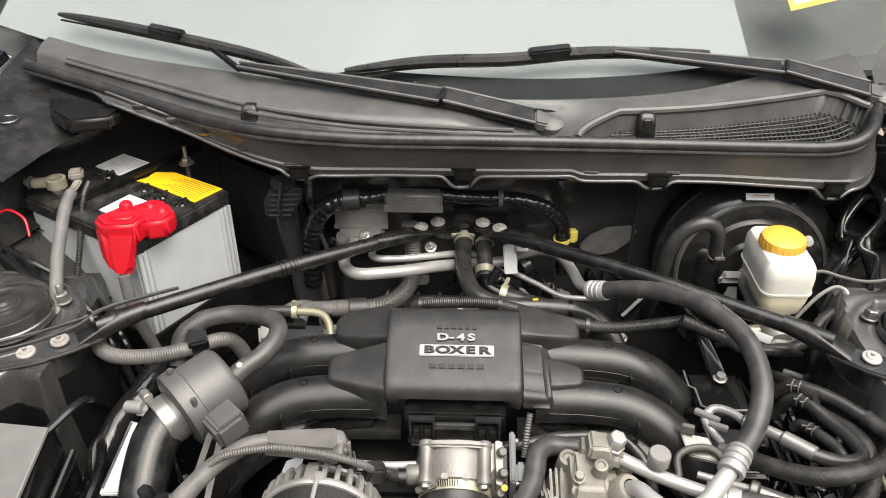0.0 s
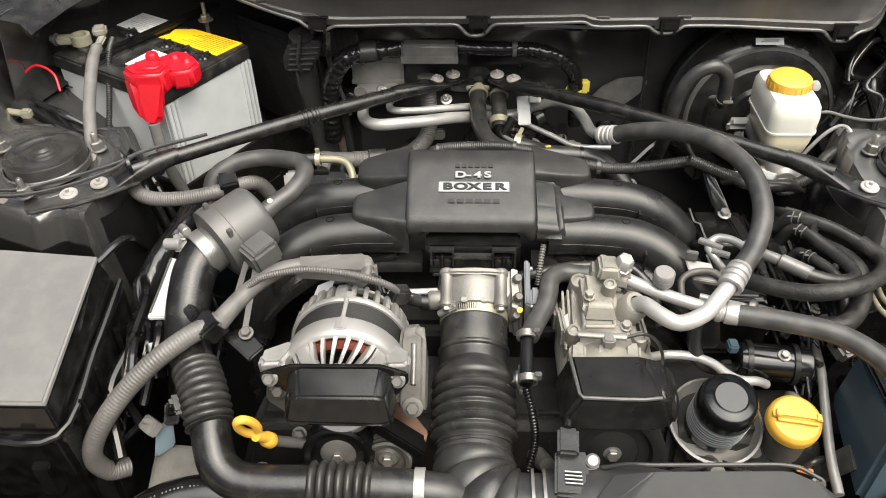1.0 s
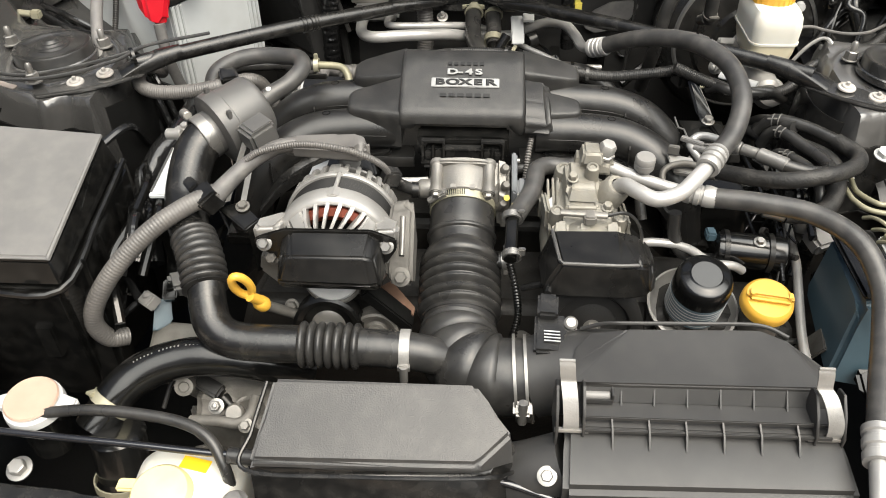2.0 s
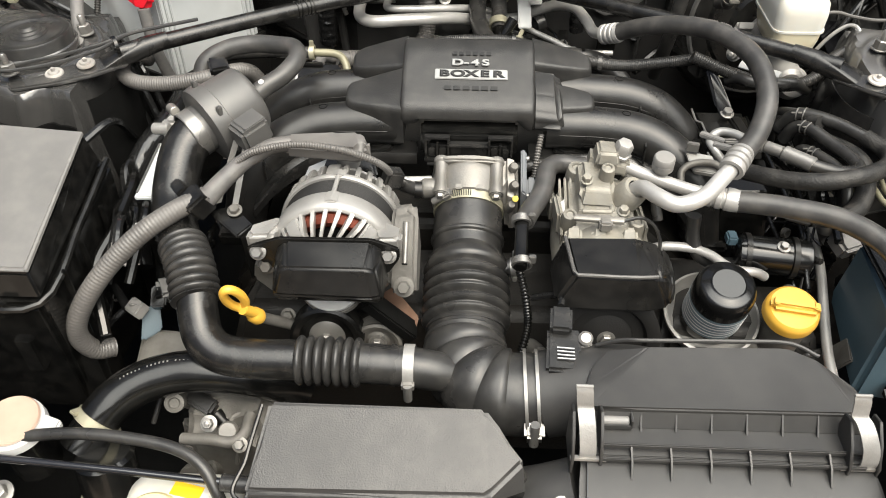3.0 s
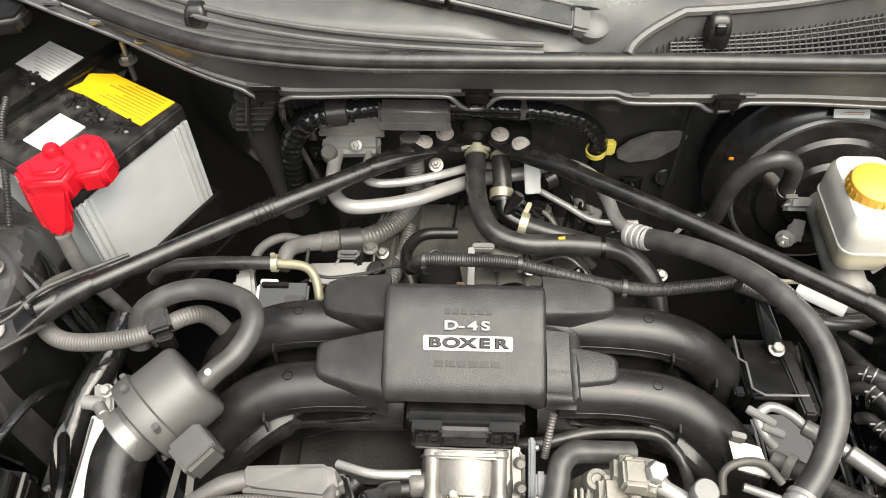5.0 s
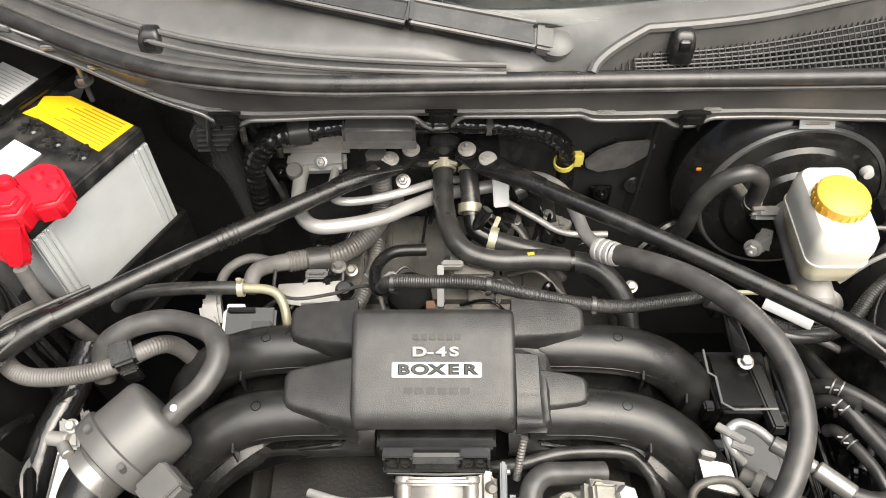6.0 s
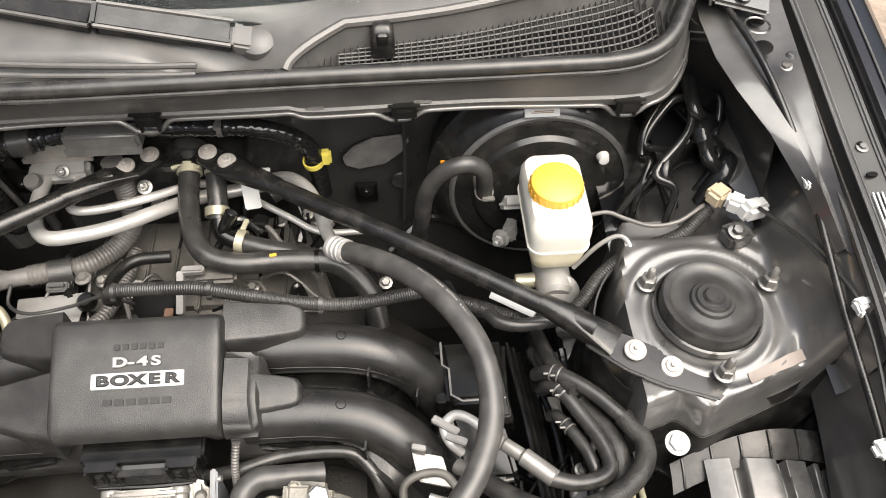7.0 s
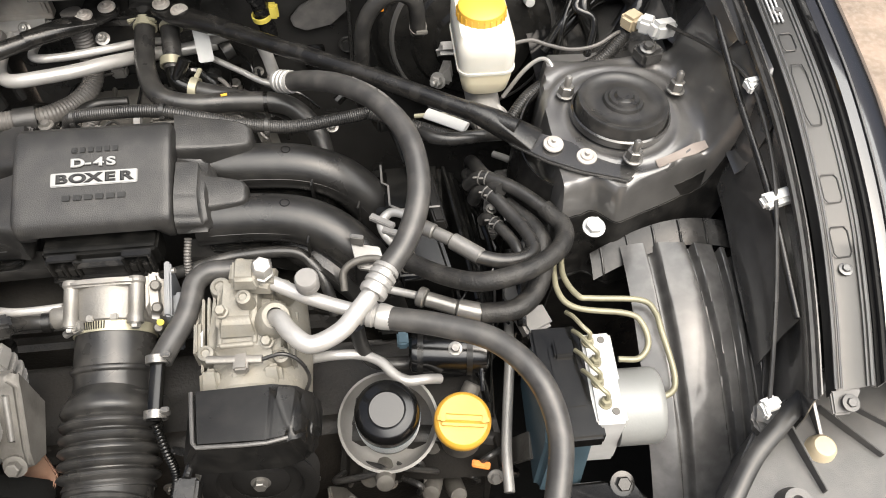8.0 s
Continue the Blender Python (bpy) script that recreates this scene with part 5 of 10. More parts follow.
for k in range(6):
    part("raised_mark", box(pl0 + along * 0.0325 + Vector((-0.021 + 0.0084 * k, 0, 0)), (0.0058, 0.006, 0.0012), 0.0004, (SL, 0, 0)), "cover", mani, "plain relief mark")
    part("raised_mark", box(pl0 - along * 0.0205 + Vector((-0.028 + 0.0112 * k, 0, 0)), (0.0085, 0.0062, 0.0012), 0.0004, (SL, 0, 0)), "cover", mani, "plain relief mark")
# catch block below the cover's front edge
part("front_bracket", join(box((-0.005, 0.615, 0.728), (0.118, 0.03, 0.03), 0.003), box((-0.005, 0.6, 0.716), (0.106, 0.012, 0.02), 0.003)), "smooth", mani)
for x in (-0.043, 0.033):
    cf = part("clip_frame", join(box((x, 0.5965, 0.7405), (0.03, 0.01, 0.003), 0.001), box((x - 0.0135, 0.594, 0.7255), (0.0028, 0.01, 0.031), 0.0009), box((x + 0.0135, 0.594, 0.7255), (0.0028, 0.01, 0.031), 0.0009), box((x, 0.594, 0.7245), (0.0026, 0.009, 0.022), 0.0009), box((x, 0.592, 0.711), (0.032, 0.008, 0.0035), 0.001)), "plastic", mani)
    for dx in (-0.0065, 0.0065):
        part("clip_pad", box((x + dx, 0.5935, 0.721), (0.0085, 0.004, 0.013), 0.0014), "plastic", cf)
part("catch_tongue", join(box((-0.005, 0.594, 0.7225), (0.044, 0.004, 0.02), 0.001), box((-0.005, 0.5905, 0.7135), (0.05, 0.006, 0.0035), 0.001), box((-0.005, 0.5915, 0.731), (0.05, 0.005, 0.0025), 0.0008)), "plastic", mani)
part("front_rail", tube([(-0.055, 0.59, 0.706), (0.0, 0.588, 0.706), (0.045, 0.59, 0.706)], 0.0028, 8), "plastic", mani)

# ---- throttle body and intake hose ----
thr = thing("throttle_body", "cast aluminium throttle body with clamp", "throttle body", (-0.002, 0.58, 0.68))
AX = Vector((0, -0.93, -0.36)).normalized()
UPX = Vector((0, -0.36, 0.93)).normalized()
tc0 = Vector((-0.003, 0.59, 0.683))
part("barrel", lathe([(0, -0.004), (0.0435, -0.004), (0.0445, -0.001), (0.0465, 0.007), (0.0462, 0.012), (0.0455, 0.03), (0.0445, 0.038), (0.041, 0.041), (0.039, 0.052), (0, 0.052)], tc0, AX, 44), "cast", thr)
part("flange", hull([tc0 + Vector((x, 0, 0)) + UPX * u + AX * h for h in (-0.004, 0.004) for x, u in ((-0.042, 0.04), (-0.034, 0.0465), (-0.02, 0.0485), (0.018, 0.0485), (0.032, 0.0465), (0.04, 0.04), (0.046, -0.03), (-0.05, -0.03))], 0.0025, 3), "cast", thr)
part("gasket_lip", hull([tc0 + Vector(v) for v in ((-0.05, 0.012, 0.05), (0.046, 0.012, 0.05), (-0.05, 0.004, 0.048), (0.046, 0.004, 0.048), (-0.05, 0.01, -0.03), (0.046, 0.01, -0.03))], 0.002), "smooth", thr)
for x in (-0.0335, 0.032):
    b0 = tc0 + Vector((x, 0, 0)) + UPX * 0.037
    part("boss", lathe([(0, -0.005), (0.0085, -0.005), (0.0095, -0.003), (0.0095, 0.001), (0.0078, 0.003), (0.0075, 0.034), (0.0085, 0.038), (0.0085, 0.044), (0, 0.044)], b0, AX, 20), "cast", thr)
    part("boss_bolt", hexbolt(b0 + AX * 0.0435, AX, 0.0052, 0.005, 1.3), "zinc", thr)
part("brow", strap([tc0 + Vector((x, 0, 0)) + UPX * (0.0475 - 26 * x * x * 0.2) - AX * 0.001 for x in (-0.026, -0.014, 0.0, 0.014, 0.025)], 0.006, 0.003, AX), "cast", thr)
for x in (-0.012, 0.012):
    part("barrel_tab", box(tc0 + AX * 0.037 + Vector((x, 0, 0)) + UPX * 0.0425, (0.008, 0.007, 0.004), 0.001, (21, 0, 0)), "cast", thr)
part("motor_housing", hull([tc0 + Vector(v) for v in ((0.04, -0.002, 0.042), (0.058, -0.004, 0.037), (0.04, -0.045, 0.02), (0.059, -0.048, 0.012), (0.04, -0.002, -0.03), (0.06, -0.002, -0.03), (0.045, -0.05, -0.04), (0.06, -0.05, -0.04))], 0.005, 3), "cast", thr)
for q in ((0.052, -0.02, 0.034), (0.053, -0.04, 0.022), (0.05, -0.05, 0.0)):
    part("housing_boss", lathe([(0, 0.006), (0.004, 0.006), (0.0055, 0.004), (0.006, -0.01), (0, -0.01)], tc0 + Vector(q), (0.2, -0.5, 0.8), 14), "castdull", thr)
M["gearcover"] = mat("blue_grey_gear_cover", (0.085, 0.092, 0.1), 0.4, grain=700, bump=0.15, dust_sheen=0.1)
cv = part("motor_cover", hull([tc0 + Vector(v) for v in ((0.061, 0.004, 0.046), (0.068, 0.003, 0.044), (0.061, -0.05, 0.022), (0.068, -0.05, 0.018), (0.061, 0.0, -0.034), (0.068, 0.0, -0.034), (0.061, -0.055, -0.042), (0.068, -0.055, -0.042))], 0.0018), "gearcover", thr, "blue-grey plastic gear cover")
part("cover_socket", box(tc0 + Vector((0.074, -0.03, 0.006)), (0.012, 0.026, 0.03), 0.003, (22, 0, 0)), "gearcover", cv)
for q in ((0.0685, -0.004, 0.036), (0.0685, -0.046, 0.012)):
    part("cover_screw", lathe([(0, 0.003), (0.003, 0.003), (0.0036, 0), (0, 0)], tc0 + Vector(q), (1, 0, 0.2), 12), "zinc", cv)
part("paint_dot", lathe([(0, 0.001), (0.0035, 0.0008), (0.004, 0), (0, 0)], tc0 + Vector((0.055, -0.052, 0.012)), (0.1, -0.8, 0.5), 12), "yellowclip", thr, "yellow paint dot")
part("side_port", lathe([(0, 0.025), (0.0105, 0.025), (0.0125, 0.022), (0.0125, 0.0), (0, 0)], tc0 + Vector((-0.032, -0.034, 0.012)), (-1, -0.1, 0.0), 20), "cast", thr)
part("port_pipe", tube([(-0.048, 0.562, 0.702), (-0.075, 0.561, 0.701), (-0.1, 0.562, 0.7), (-0.135, 0.575, 0.69)], 0.0048, 12), "alu", thr, "bare metal port pipe")
ihose = thing("intake_hose", "black rubber intake hose with bellows elbow", "intake hose", tc0 + AX * 0.035)
C0, C1, C2 = tc0 + AX * 0.038, Vector((-0.003, 0.462, 0.641)), Vector((-0.002, 0.392, 0.62))
hose_rows = [(0.0, 0.0405), (0.046, 0.0415), (0.0475, 0.0438), (0.051, 0.0438), (0.0535, 0.0405), (0.072, 0.041), (0.0745, 0.0448), (0.078, 0.0445), (0.082, 0.0425), (0.09, 0.0435)]
for k in range(6):
    d = 0.0915 + 0.0125 * k
    hose_rows += [(d, 0.0425), (d + 0.0042, 0.0492), (d + 0.0066, 0.05), (d + 0.0088, 0.0482), (d + 0.0118, 0.0425)]
hose_rows += [(0.172, 0.045), (0.19, 0.0455)]
part("bellows", stepped([C0, C0 + AX * 0.08, C1, C2], hose_rows, 44), "rubber", ihose)
clamp_at = C0 + AX * 0.006
part("hose_clamp", ring(clamp_at, AX, 0.0408, 0.0125, 0.0017, 40), "clampy", ihose, "worm-drive steel clamp")
for k in range(9):
    q = clamp_at + Vector((0.0427 * math.sin(radians(-26 + 3.6 * k)), 0, 0)) + UPX * 0.0427 * math.cos(radians(-26 + 3.6 * k))
    part("clamp_slot", box(q, (0.001, 0.008, 0.0008), 0, (21, -26 + 3.6 * k, 0)), "dark", ihose)
sx = clamp_at + Vector((-0.0262, 0, 0)) + UPX * 0.036
part("clamp_screw", join(box(sx, (0.014, 0.012, 0.01), 0.002, (20, -35, 0)), rod(sx + Vector((-0.017, 0.0, -0.012)), sx + Vector((0.004, 0.0, 0.003)), 0.0042, 10, 0.001)), "zinc", ihose)
part("elbow", bellows([C2 + Vector((0, 0.004, 0.001)), (-0.001, 0.355, 0.618), (0.01, 0.327, 0.619), (0.036, 0.311, 0.62), (0.076, 0.308, 0.622)], 0.0425, 0.0225, 0.0042, 44, 0.12, 0.78), "rubber", ihose)
for x in (0.062, 0.074):
    part("hose_clamp", ring((x, 0.308, 0.6215), (1, 0, 0.1), 0.0455, 0.0032, 0.002, 40), "zinc", ihose, "wire hose clamp")
part("clamp_screw", join(box((0.068, 0.262, 0.625), (0.02, 0.018, 0.012), 0.003, (20, 0, 0)), rod((0.068, 0.255, 0.612), (0.068, 0.258, 0.64), 0.005, 10)), "zinc", ihose)
part("purge_port", join(rod((0.03, 0.462, 0.652), (0.056, 0.462, 0.657), 0.0065, 14), lathe([(0.0065, -0.006), (0.0095, -0.006), (0.0095, 0.006), (0.0065, 0.006)], (0.05, 0.462, 0.656), (1, 0, 0.15), 16)), "rubber", ihose)
part("port_clip", join(box((0.05, 0.462, 0.672), (0.004, 0.006, 0.016), 0.001), ring((0.05, 0.462, 0.656), (1, 0, 0.15), 0.0096, 0.006, 0.0015, 16), box((0.052, 0.455, 0.646), (0.005, 0.008, 0.008), 0.001)), "zinc", ihose)


# ---- engine front ----
engine = thing("engine_block", "dull cast aluminium engine block with timing cover", "engine", (0, 0.6, 0.35))
# Block faces carry the shade between the parts in their dark colour.
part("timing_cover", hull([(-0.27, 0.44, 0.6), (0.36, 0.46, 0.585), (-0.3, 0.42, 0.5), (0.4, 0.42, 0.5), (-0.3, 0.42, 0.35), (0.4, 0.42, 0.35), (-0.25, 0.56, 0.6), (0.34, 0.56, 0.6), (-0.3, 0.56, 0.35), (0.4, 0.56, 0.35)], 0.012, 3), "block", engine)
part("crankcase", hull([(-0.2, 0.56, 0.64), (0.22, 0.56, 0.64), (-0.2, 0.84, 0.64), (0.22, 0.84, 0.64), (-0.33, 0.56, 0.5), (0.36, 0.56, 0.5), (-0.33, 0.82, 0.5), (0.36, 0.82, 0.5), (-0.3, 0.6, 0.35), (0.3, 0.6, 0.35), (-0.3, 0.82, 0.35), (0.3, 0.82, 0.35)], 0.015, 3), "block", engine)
part("bell_housing", hull([(-0.17, 0.82, 0.645), (0.17, 0.82, 0.645), (-0.12, 0.99, 0.648), (0.12, 0.99, 0.648), (-0.2, 0.83, 0.4), (0.2, 0.83, 0.4), (-0.15, 0.99, 0.4), (0.15, 0.99, 0.4)], 0.02, 3), "castdull", engine)
for k in range(7):
    part("housing_rib", box((-0.105 + 0.035 * k, 0.9, 0.648), (0.006, 0.14, 0.012), 0.002, (1, 0, 0)), "castdull", engine)
for k in range(9):
    x = -0.26 + 0.075 * k
    part("cover_bolt", hexbolt((x, 0.417 + 0.004 * (k % 2), 0.54 + 0.012 * (k % 3)), (0, -1, 0.1), 0.006, 0.006), "zinc", engine)
part("side_casting", join(hull([(-0.31, 0.3, 0.56), (-0.22, 0.29, 0.565), (-0.3, 0.38, 0.58), (-0.2, 0.38, 0.58), (-0.3, 0.28, 0.48), (-0.2, 0.28, 0.48), (-0.3, 0.4, 0.45), (-0.2, 0.4, 0.45)], 0.012, 3), rod((-0.2, 0.29, 0.53), (-0.2, 0.27, 0.58), 0.008, 12, 0.002)), "castdull", engine)
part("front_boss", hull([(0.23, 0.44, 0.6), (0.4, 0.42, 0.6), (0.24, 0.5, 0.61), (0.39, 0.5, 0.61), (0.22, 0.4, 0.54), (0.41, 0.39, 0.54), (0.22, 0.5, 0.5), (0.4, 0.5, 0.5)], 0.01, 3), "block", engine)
part("filler_neck", lathe([(0, 0.05), (0.02, 0.05), (0.022, 0.046), (0.024, 0.0), (0, 0)], (0.357, 0.43, 0.585), (0, -0.25, 1), 24), "castdull", engine)
part("gasket_tab", box((0.375, 0.395, 0.585), (0.02, 0.008, 0.004), 0.001, (0, 10, -12)), "gasket", engine, "orange gasket tab")
ad = part("belt_adjuster", hull([(-0.083, 0.47, 0.74), (-0.06, 0.47, 0.744), (-0.056, 0.455, 0.742), (-0.086, 0.452, 0.735), (-0.088, 0.41, 0.69), (-0.056, 0.405, 0.69), (-0.088, 0.4, 0.672), (-0.056, 0.396, 0.672), (-0.08, 0.42, 0.65), (-0.055, 0.42, 0.65), (-0.08, 0.47, 0.68), (-0.055, 0.47, 0.68)], 0.006, 3), "castdull", engine)
part("adjuster_slot", hull([(-0.074, 0.4485, 0.733), (-0.064, 0.4485, 0.734), (-0.074, 0.414, 0.697), (-0.064, 0.413, 0.697), (-0.074, 0.452, 0.727), (-0.064, 0.418, 0.69)], 0.002), "dark", ad)
part("adjuster_bolt", rod((-0.0685, 0.446, 0.732), (-0.069, 0.416, 0.7), 0.0032, 10), "zinc", ad)
part("adjuster_nut", hexbolt((-0.069, 0.3985, 0.682), (0, -0.8, 0.6), 0.007, 0.009, 1.6), "castdull", ad)
for p in ((-0.215, 0.42, 0.672), (-0.2, 0.4, 0.63)):
    part("bracket_bolt", hexbolt(p, (0, -0.8, 0.6), 0.0062, 0.008, 1.4), "castdull", engine)

rng = random.Random(11)
for k in range(26):
    x, z = -0.32 + 0.14 * rng.random(), 0.47 + 0.11 * rng.random()
    y = 0.3 + 0.09 * rng.random() - 0.4 * (0.58 - z)
    kind = k % 4
    if kind == 0:
        part("casting_boss", lathe([(0, 0.016), (0.005, 0.016), (0.0065, 0.018), (0.0105, 0.017), (0.012, 0.0), (0.014, -0.02), (0, -0.02)], (x, y, z), (rng.uniform(-0.5, 0.5), -0.8, 0.7), 18), "castdull", engine)
    elif kind == 1:
        part("casting_rib", hull([(x - 0.003, y - 0.02, z - 0.02), (x + 0.003, y - 0.02, z - 0.02), (x - 0.002, y, z + 0.012), (x + 0.002, y, z + 0.012), (x - 0.004, y + 0.02, z - 0.02), (x + 0.004, y + 0.02, z - 0.02)], 0.0015), "castdull", engine)
    elif kind == 2:
        part("casting_bolt", hexbolt((x, y - 0.012, z), (0, -0.8, 0.6), 0.0055, 0.006, 1.5), "zinc", engine)
    else:
        part("casting_lump", hull([(x + rng.uniform(-0.02, 0.02), y + rng.uniform(-0.015, 0.015), z + rng.uniform(-0.014, 0.014)) for _ in range(9)], 0.004, 3), "castdull", engine)
for k in range(40):
    x, y, z = 0.03 + 0.4 * rng.random(), 0.39 + 0.05 * rng.random(), 0.47 + 0.12 * rng.random()
    if 0.085 < x < 0.215 and z > 0.53:
        continue
    kind = k % 4
    if kind == 0:
        part("casting_boss", lathe([(0, 0.014), (0.006, 0.014), (0.0095, 0.013), (0.011, 0.0), (0.012, -0.03), (0, -0.03)], (x, y, z), (rng.uniform(-0.3, 0.3), -0.8, 0.6), 16), "castdull", engine)
    elif kind == 1:
        part("casting_rib", box((x, y, z), (0.005, 0.03, 0.06 + 0.03 * rng.random()), 0.0015, (rng.uniform(-20, 20), rng.uniform(-25, 25), 0)), "castdull", engine)
    elif kind == 2:
        part("casting_bolt", hexbolt((x, y - 0.015, z), (0, -0.8, 0.6), 0.006, 0.006, 1.5), "zinc", engine)
    else:
        part("engine_wire", tube([(x, y, z), (x + rng.uniform(-0.03, 0.03), y - 0.015, z + 0.01), (x + rng.uniform(-0.06, 0.06), y - 0.01, z - 0.02), (x + rng.uniform(-0.08, 0.08), y + 0.02, z - 0.05)], 0.0035, 8), "rubber", engine)

sensor = thing("cam_sensor", "black sensor with wire on the engine casting", "sensor", (-0.29, 0.325, 0.56))
part("body", join(box((-0.287, 0.32, 0.573), (0.034, 0.018, 0.016), 0.003, (20, 10, -25)), rod((-0.272, 0.312, 0.566), (-0.258, 0.303, 0.556), 0.0075, 14, 0.001)), "cover", sensor)
part("lead", tube([(-0.302, 0.326, 0.576), (-0.318, 0.334, 0.582), (-0.335, 0.33, 0.57), (-0.345, 0.31, 0.545)], 0.0028, 8), "rubber", sensor)
part("bolt", hexbolt((-0.272, 0.292, 0.574), (0, -0.6, 0.8), 0.006, 0.007, 1.5, 0.004), "zinc", sensor)
pipe = thing("vent_pipe", "grey cast pipe stub bolted to the engine casting", "pipe", (-0.25, 0.28, 0.56))
part("stub", tube([(-0.3, 0.28, 0.562), (-0.27, 0.276, 0.568), (-0.245, 0.274, 0.568), (-0.232, 0.282, 0.572), (-0.23, 0.305, 0.575)], 0.0065, 12), "castdull", pipe)
part("flange", join(lathe([(0, 0.006), (0.009, 0.006), (0.011, 0.003), (0.011, 0), (0, 0)], (-0.25, 0.286, 0.57), (0, -0.6, 0.8), 20), hexbolt((-0.234, 0.27, 0.57), (0, -0.6, 0.8), 0.0055, 0.006, 1.5)), "cast", pipe)
solo("rusty_bracket", hull([(-0.118, 0.432, 0.622), (-0.088, 0.456, 0.625), (-0.055, 0.412, 0.622), (-0.059, 0.391, 0.618), (-0.118, 0.434, 0.617), (-0.088, 0.458, 0.62), (-0.055, 0.414, 0.617), (-0.059, 0.393, 0.613)], 0.0015), "rust", "brown rusted steel bracket by the belt", "bracket")

PA = (0, -0.97, 0.24)


def pulley(name, p, r, label, hub="zinc", rim="smooth", w=0.026):
    t = thing(name, label, "pulley", p, "belt pulleys")
    part("rim", lathe([(r * 0.55, 0.004), (r * 0.62, 0.0), (r * 0.92, 0.0), (r * 0.93, 0.004), (r, 0.004), (r * 0.95, 0.007), (r, 0.01), (r * 0.95, 0.013), (r, 0.016), (r * 0.95, 0.019), (r, w - 0.002), (r * 0.9, w), (r * 0.75, w - 0.002), (r * 0.7, w - 0.008), (r * 0.5, w - 0.008), (r * 0.5, 0.004)], p, PA, 36), rim, t)
    q = Vector(p) + Vector(PA).normalized() * (w - 0.01)
    part("hub", lathe([(0, 0.004), (r * 0.3, 0.005), (r * 0.5, 0.001), (r * 0.5, -0.004), (0, -0.004)], q, PA, 24), hub, t)
    part("hub_bolt", hexbolt(q + Vector(PA) * 0.003, PA, 0.007, 0.007, 1.5), "zinc", t)
    return t


pulley("idler_pulley", (-0.155, 0.4, 0.612), 0.041, "grooved black belt pulley with steel hub")
pulley("alternator_pulley", (-0.147, 0.42, 0.672), 0.034, "bright steel alternator pulley behind cover", "cast", "cast")
cp = pulley("crank_pulley", (0.15, 0.4, 0.625), 0.058, "dark compressor clutch pulley with a bright hub", "stator", "stator")
for k in range(3):
    a = 2 * math.pi * k / 3 + 0.5
    part("rivet", lathe([(0, 0.004), (0.005, 0.003), (0.006, 0), (0, 0)], (0.148 + 0.03 * math.cos(a), 0.392, 0.606 + 0.03 * math.sin(a)), PA, 12), "bright", cp)
pulley("tensioner_pulley", (-0.1, 0.405, 0.6), 0.028, "grey metal belt tensioner", "castdull", "castdull")
solo("drive_belt", hull([(-0.115, 0.375, 0.67), (-0.105, 0.375, 0.68), (-0.055, 0.385, 0.615), (-0.065, 0.385, 0.605), (-0.115, 0.4, 0.67), (-0.105, 0.4, 0.68), (-0.055, 0.41, 0.615), (-0.065, 0.41, 0.605)], 0.002), "dark", "worn dark rubber drive belt", "belt")

# ---- alternator ----
alt = thing("alternator", "pale cast aluminium alternator with slotted shells", "alternator", (-0.145, 0.48, 0.62))
AY = Vector((0, -0.97, 0.1)).normalized()
ac = Vector((-0.145, 0.475, 0.697)) + AY * 0.036
aM = aim(ac, AY)
part("winding", lathe([(0.047, 0.024), (0.0555, 0.02), (0.0575, 0.01), (0.0575, -0.002), (0.04, -0.002), (0.04, 0.02), (0.047, 0.024)], ac, AY, 40), "copper", alt)
part("rear_winding", lathe([(0.054, -0.064), (0.0575, -0.058), (0.0575, -0.03), (0.04, -0.03), (0.04, -0.064), (0.054, -0.064)], ac, AY, 32), "stator", alt)
part("rotor", lathe([(0, 0.018), (0.03, 0.018), (0.04, 0.012), (0.05, 0.0), (0.05, -0.06), (0, -0.06)], ac, AY, 32), "dark", alt)
part("stator_band", lathe([(0.06, -0.0345), (0.0645, -0.0345)] + [(0.0649 if k % 2 else 0.0642, -0.034 + 0.0013 * k) for k in range(24)] + [(0.0645, -0.003), (0.06, -0.003)], ac, AY, 56), "stator", alt)
part("front_ring", lathe([(0.0585, -0.004), (0.0672, -0.004), (0.0685, -0.002), (0.0684, 0.0165), (0.0668, 0.0205), (0.0645, 0.0225), (0.0615, 0.0232), (0.0595, 0.022), (0.0585, 0.016)], ac, AY, 56), "castpale", alt)
part("front_hub", lathe([(0, 0.05), (0.02, 0.05), (0.024, 0.047), (0.0335, 0.0445), (0.0355, 0.041), (0.0355, 0.034), (0, 0.034)], ac, AY, 40), "castpale", alt)
part("rear_ring", lathe([(0.0585, -0.033), (0.0672, -0.033), (0.0687, -0.035), (0.0687, -0.0395), (0.0675, -0.0415), (0.0585, -0.0415)], ac, AY, 56), "castpale", alt)
part("rear_rim", lathe([(0.0495, -0.071), (0.0585, -0.07), (0.0615, -0.066), (0.0605, -0.063), (0.0495, -0.065)], ac, AY, 48), "castpale", alt)
part("rear_cover", lathe([(0, -0.104), (0.036, -0.104), (0.044, -0.101), (0.049, -0.095), (0.0515, -0.066), (0, -0.066)], ac, AY, 36), "smooth", alt, "black plastic rear cover")
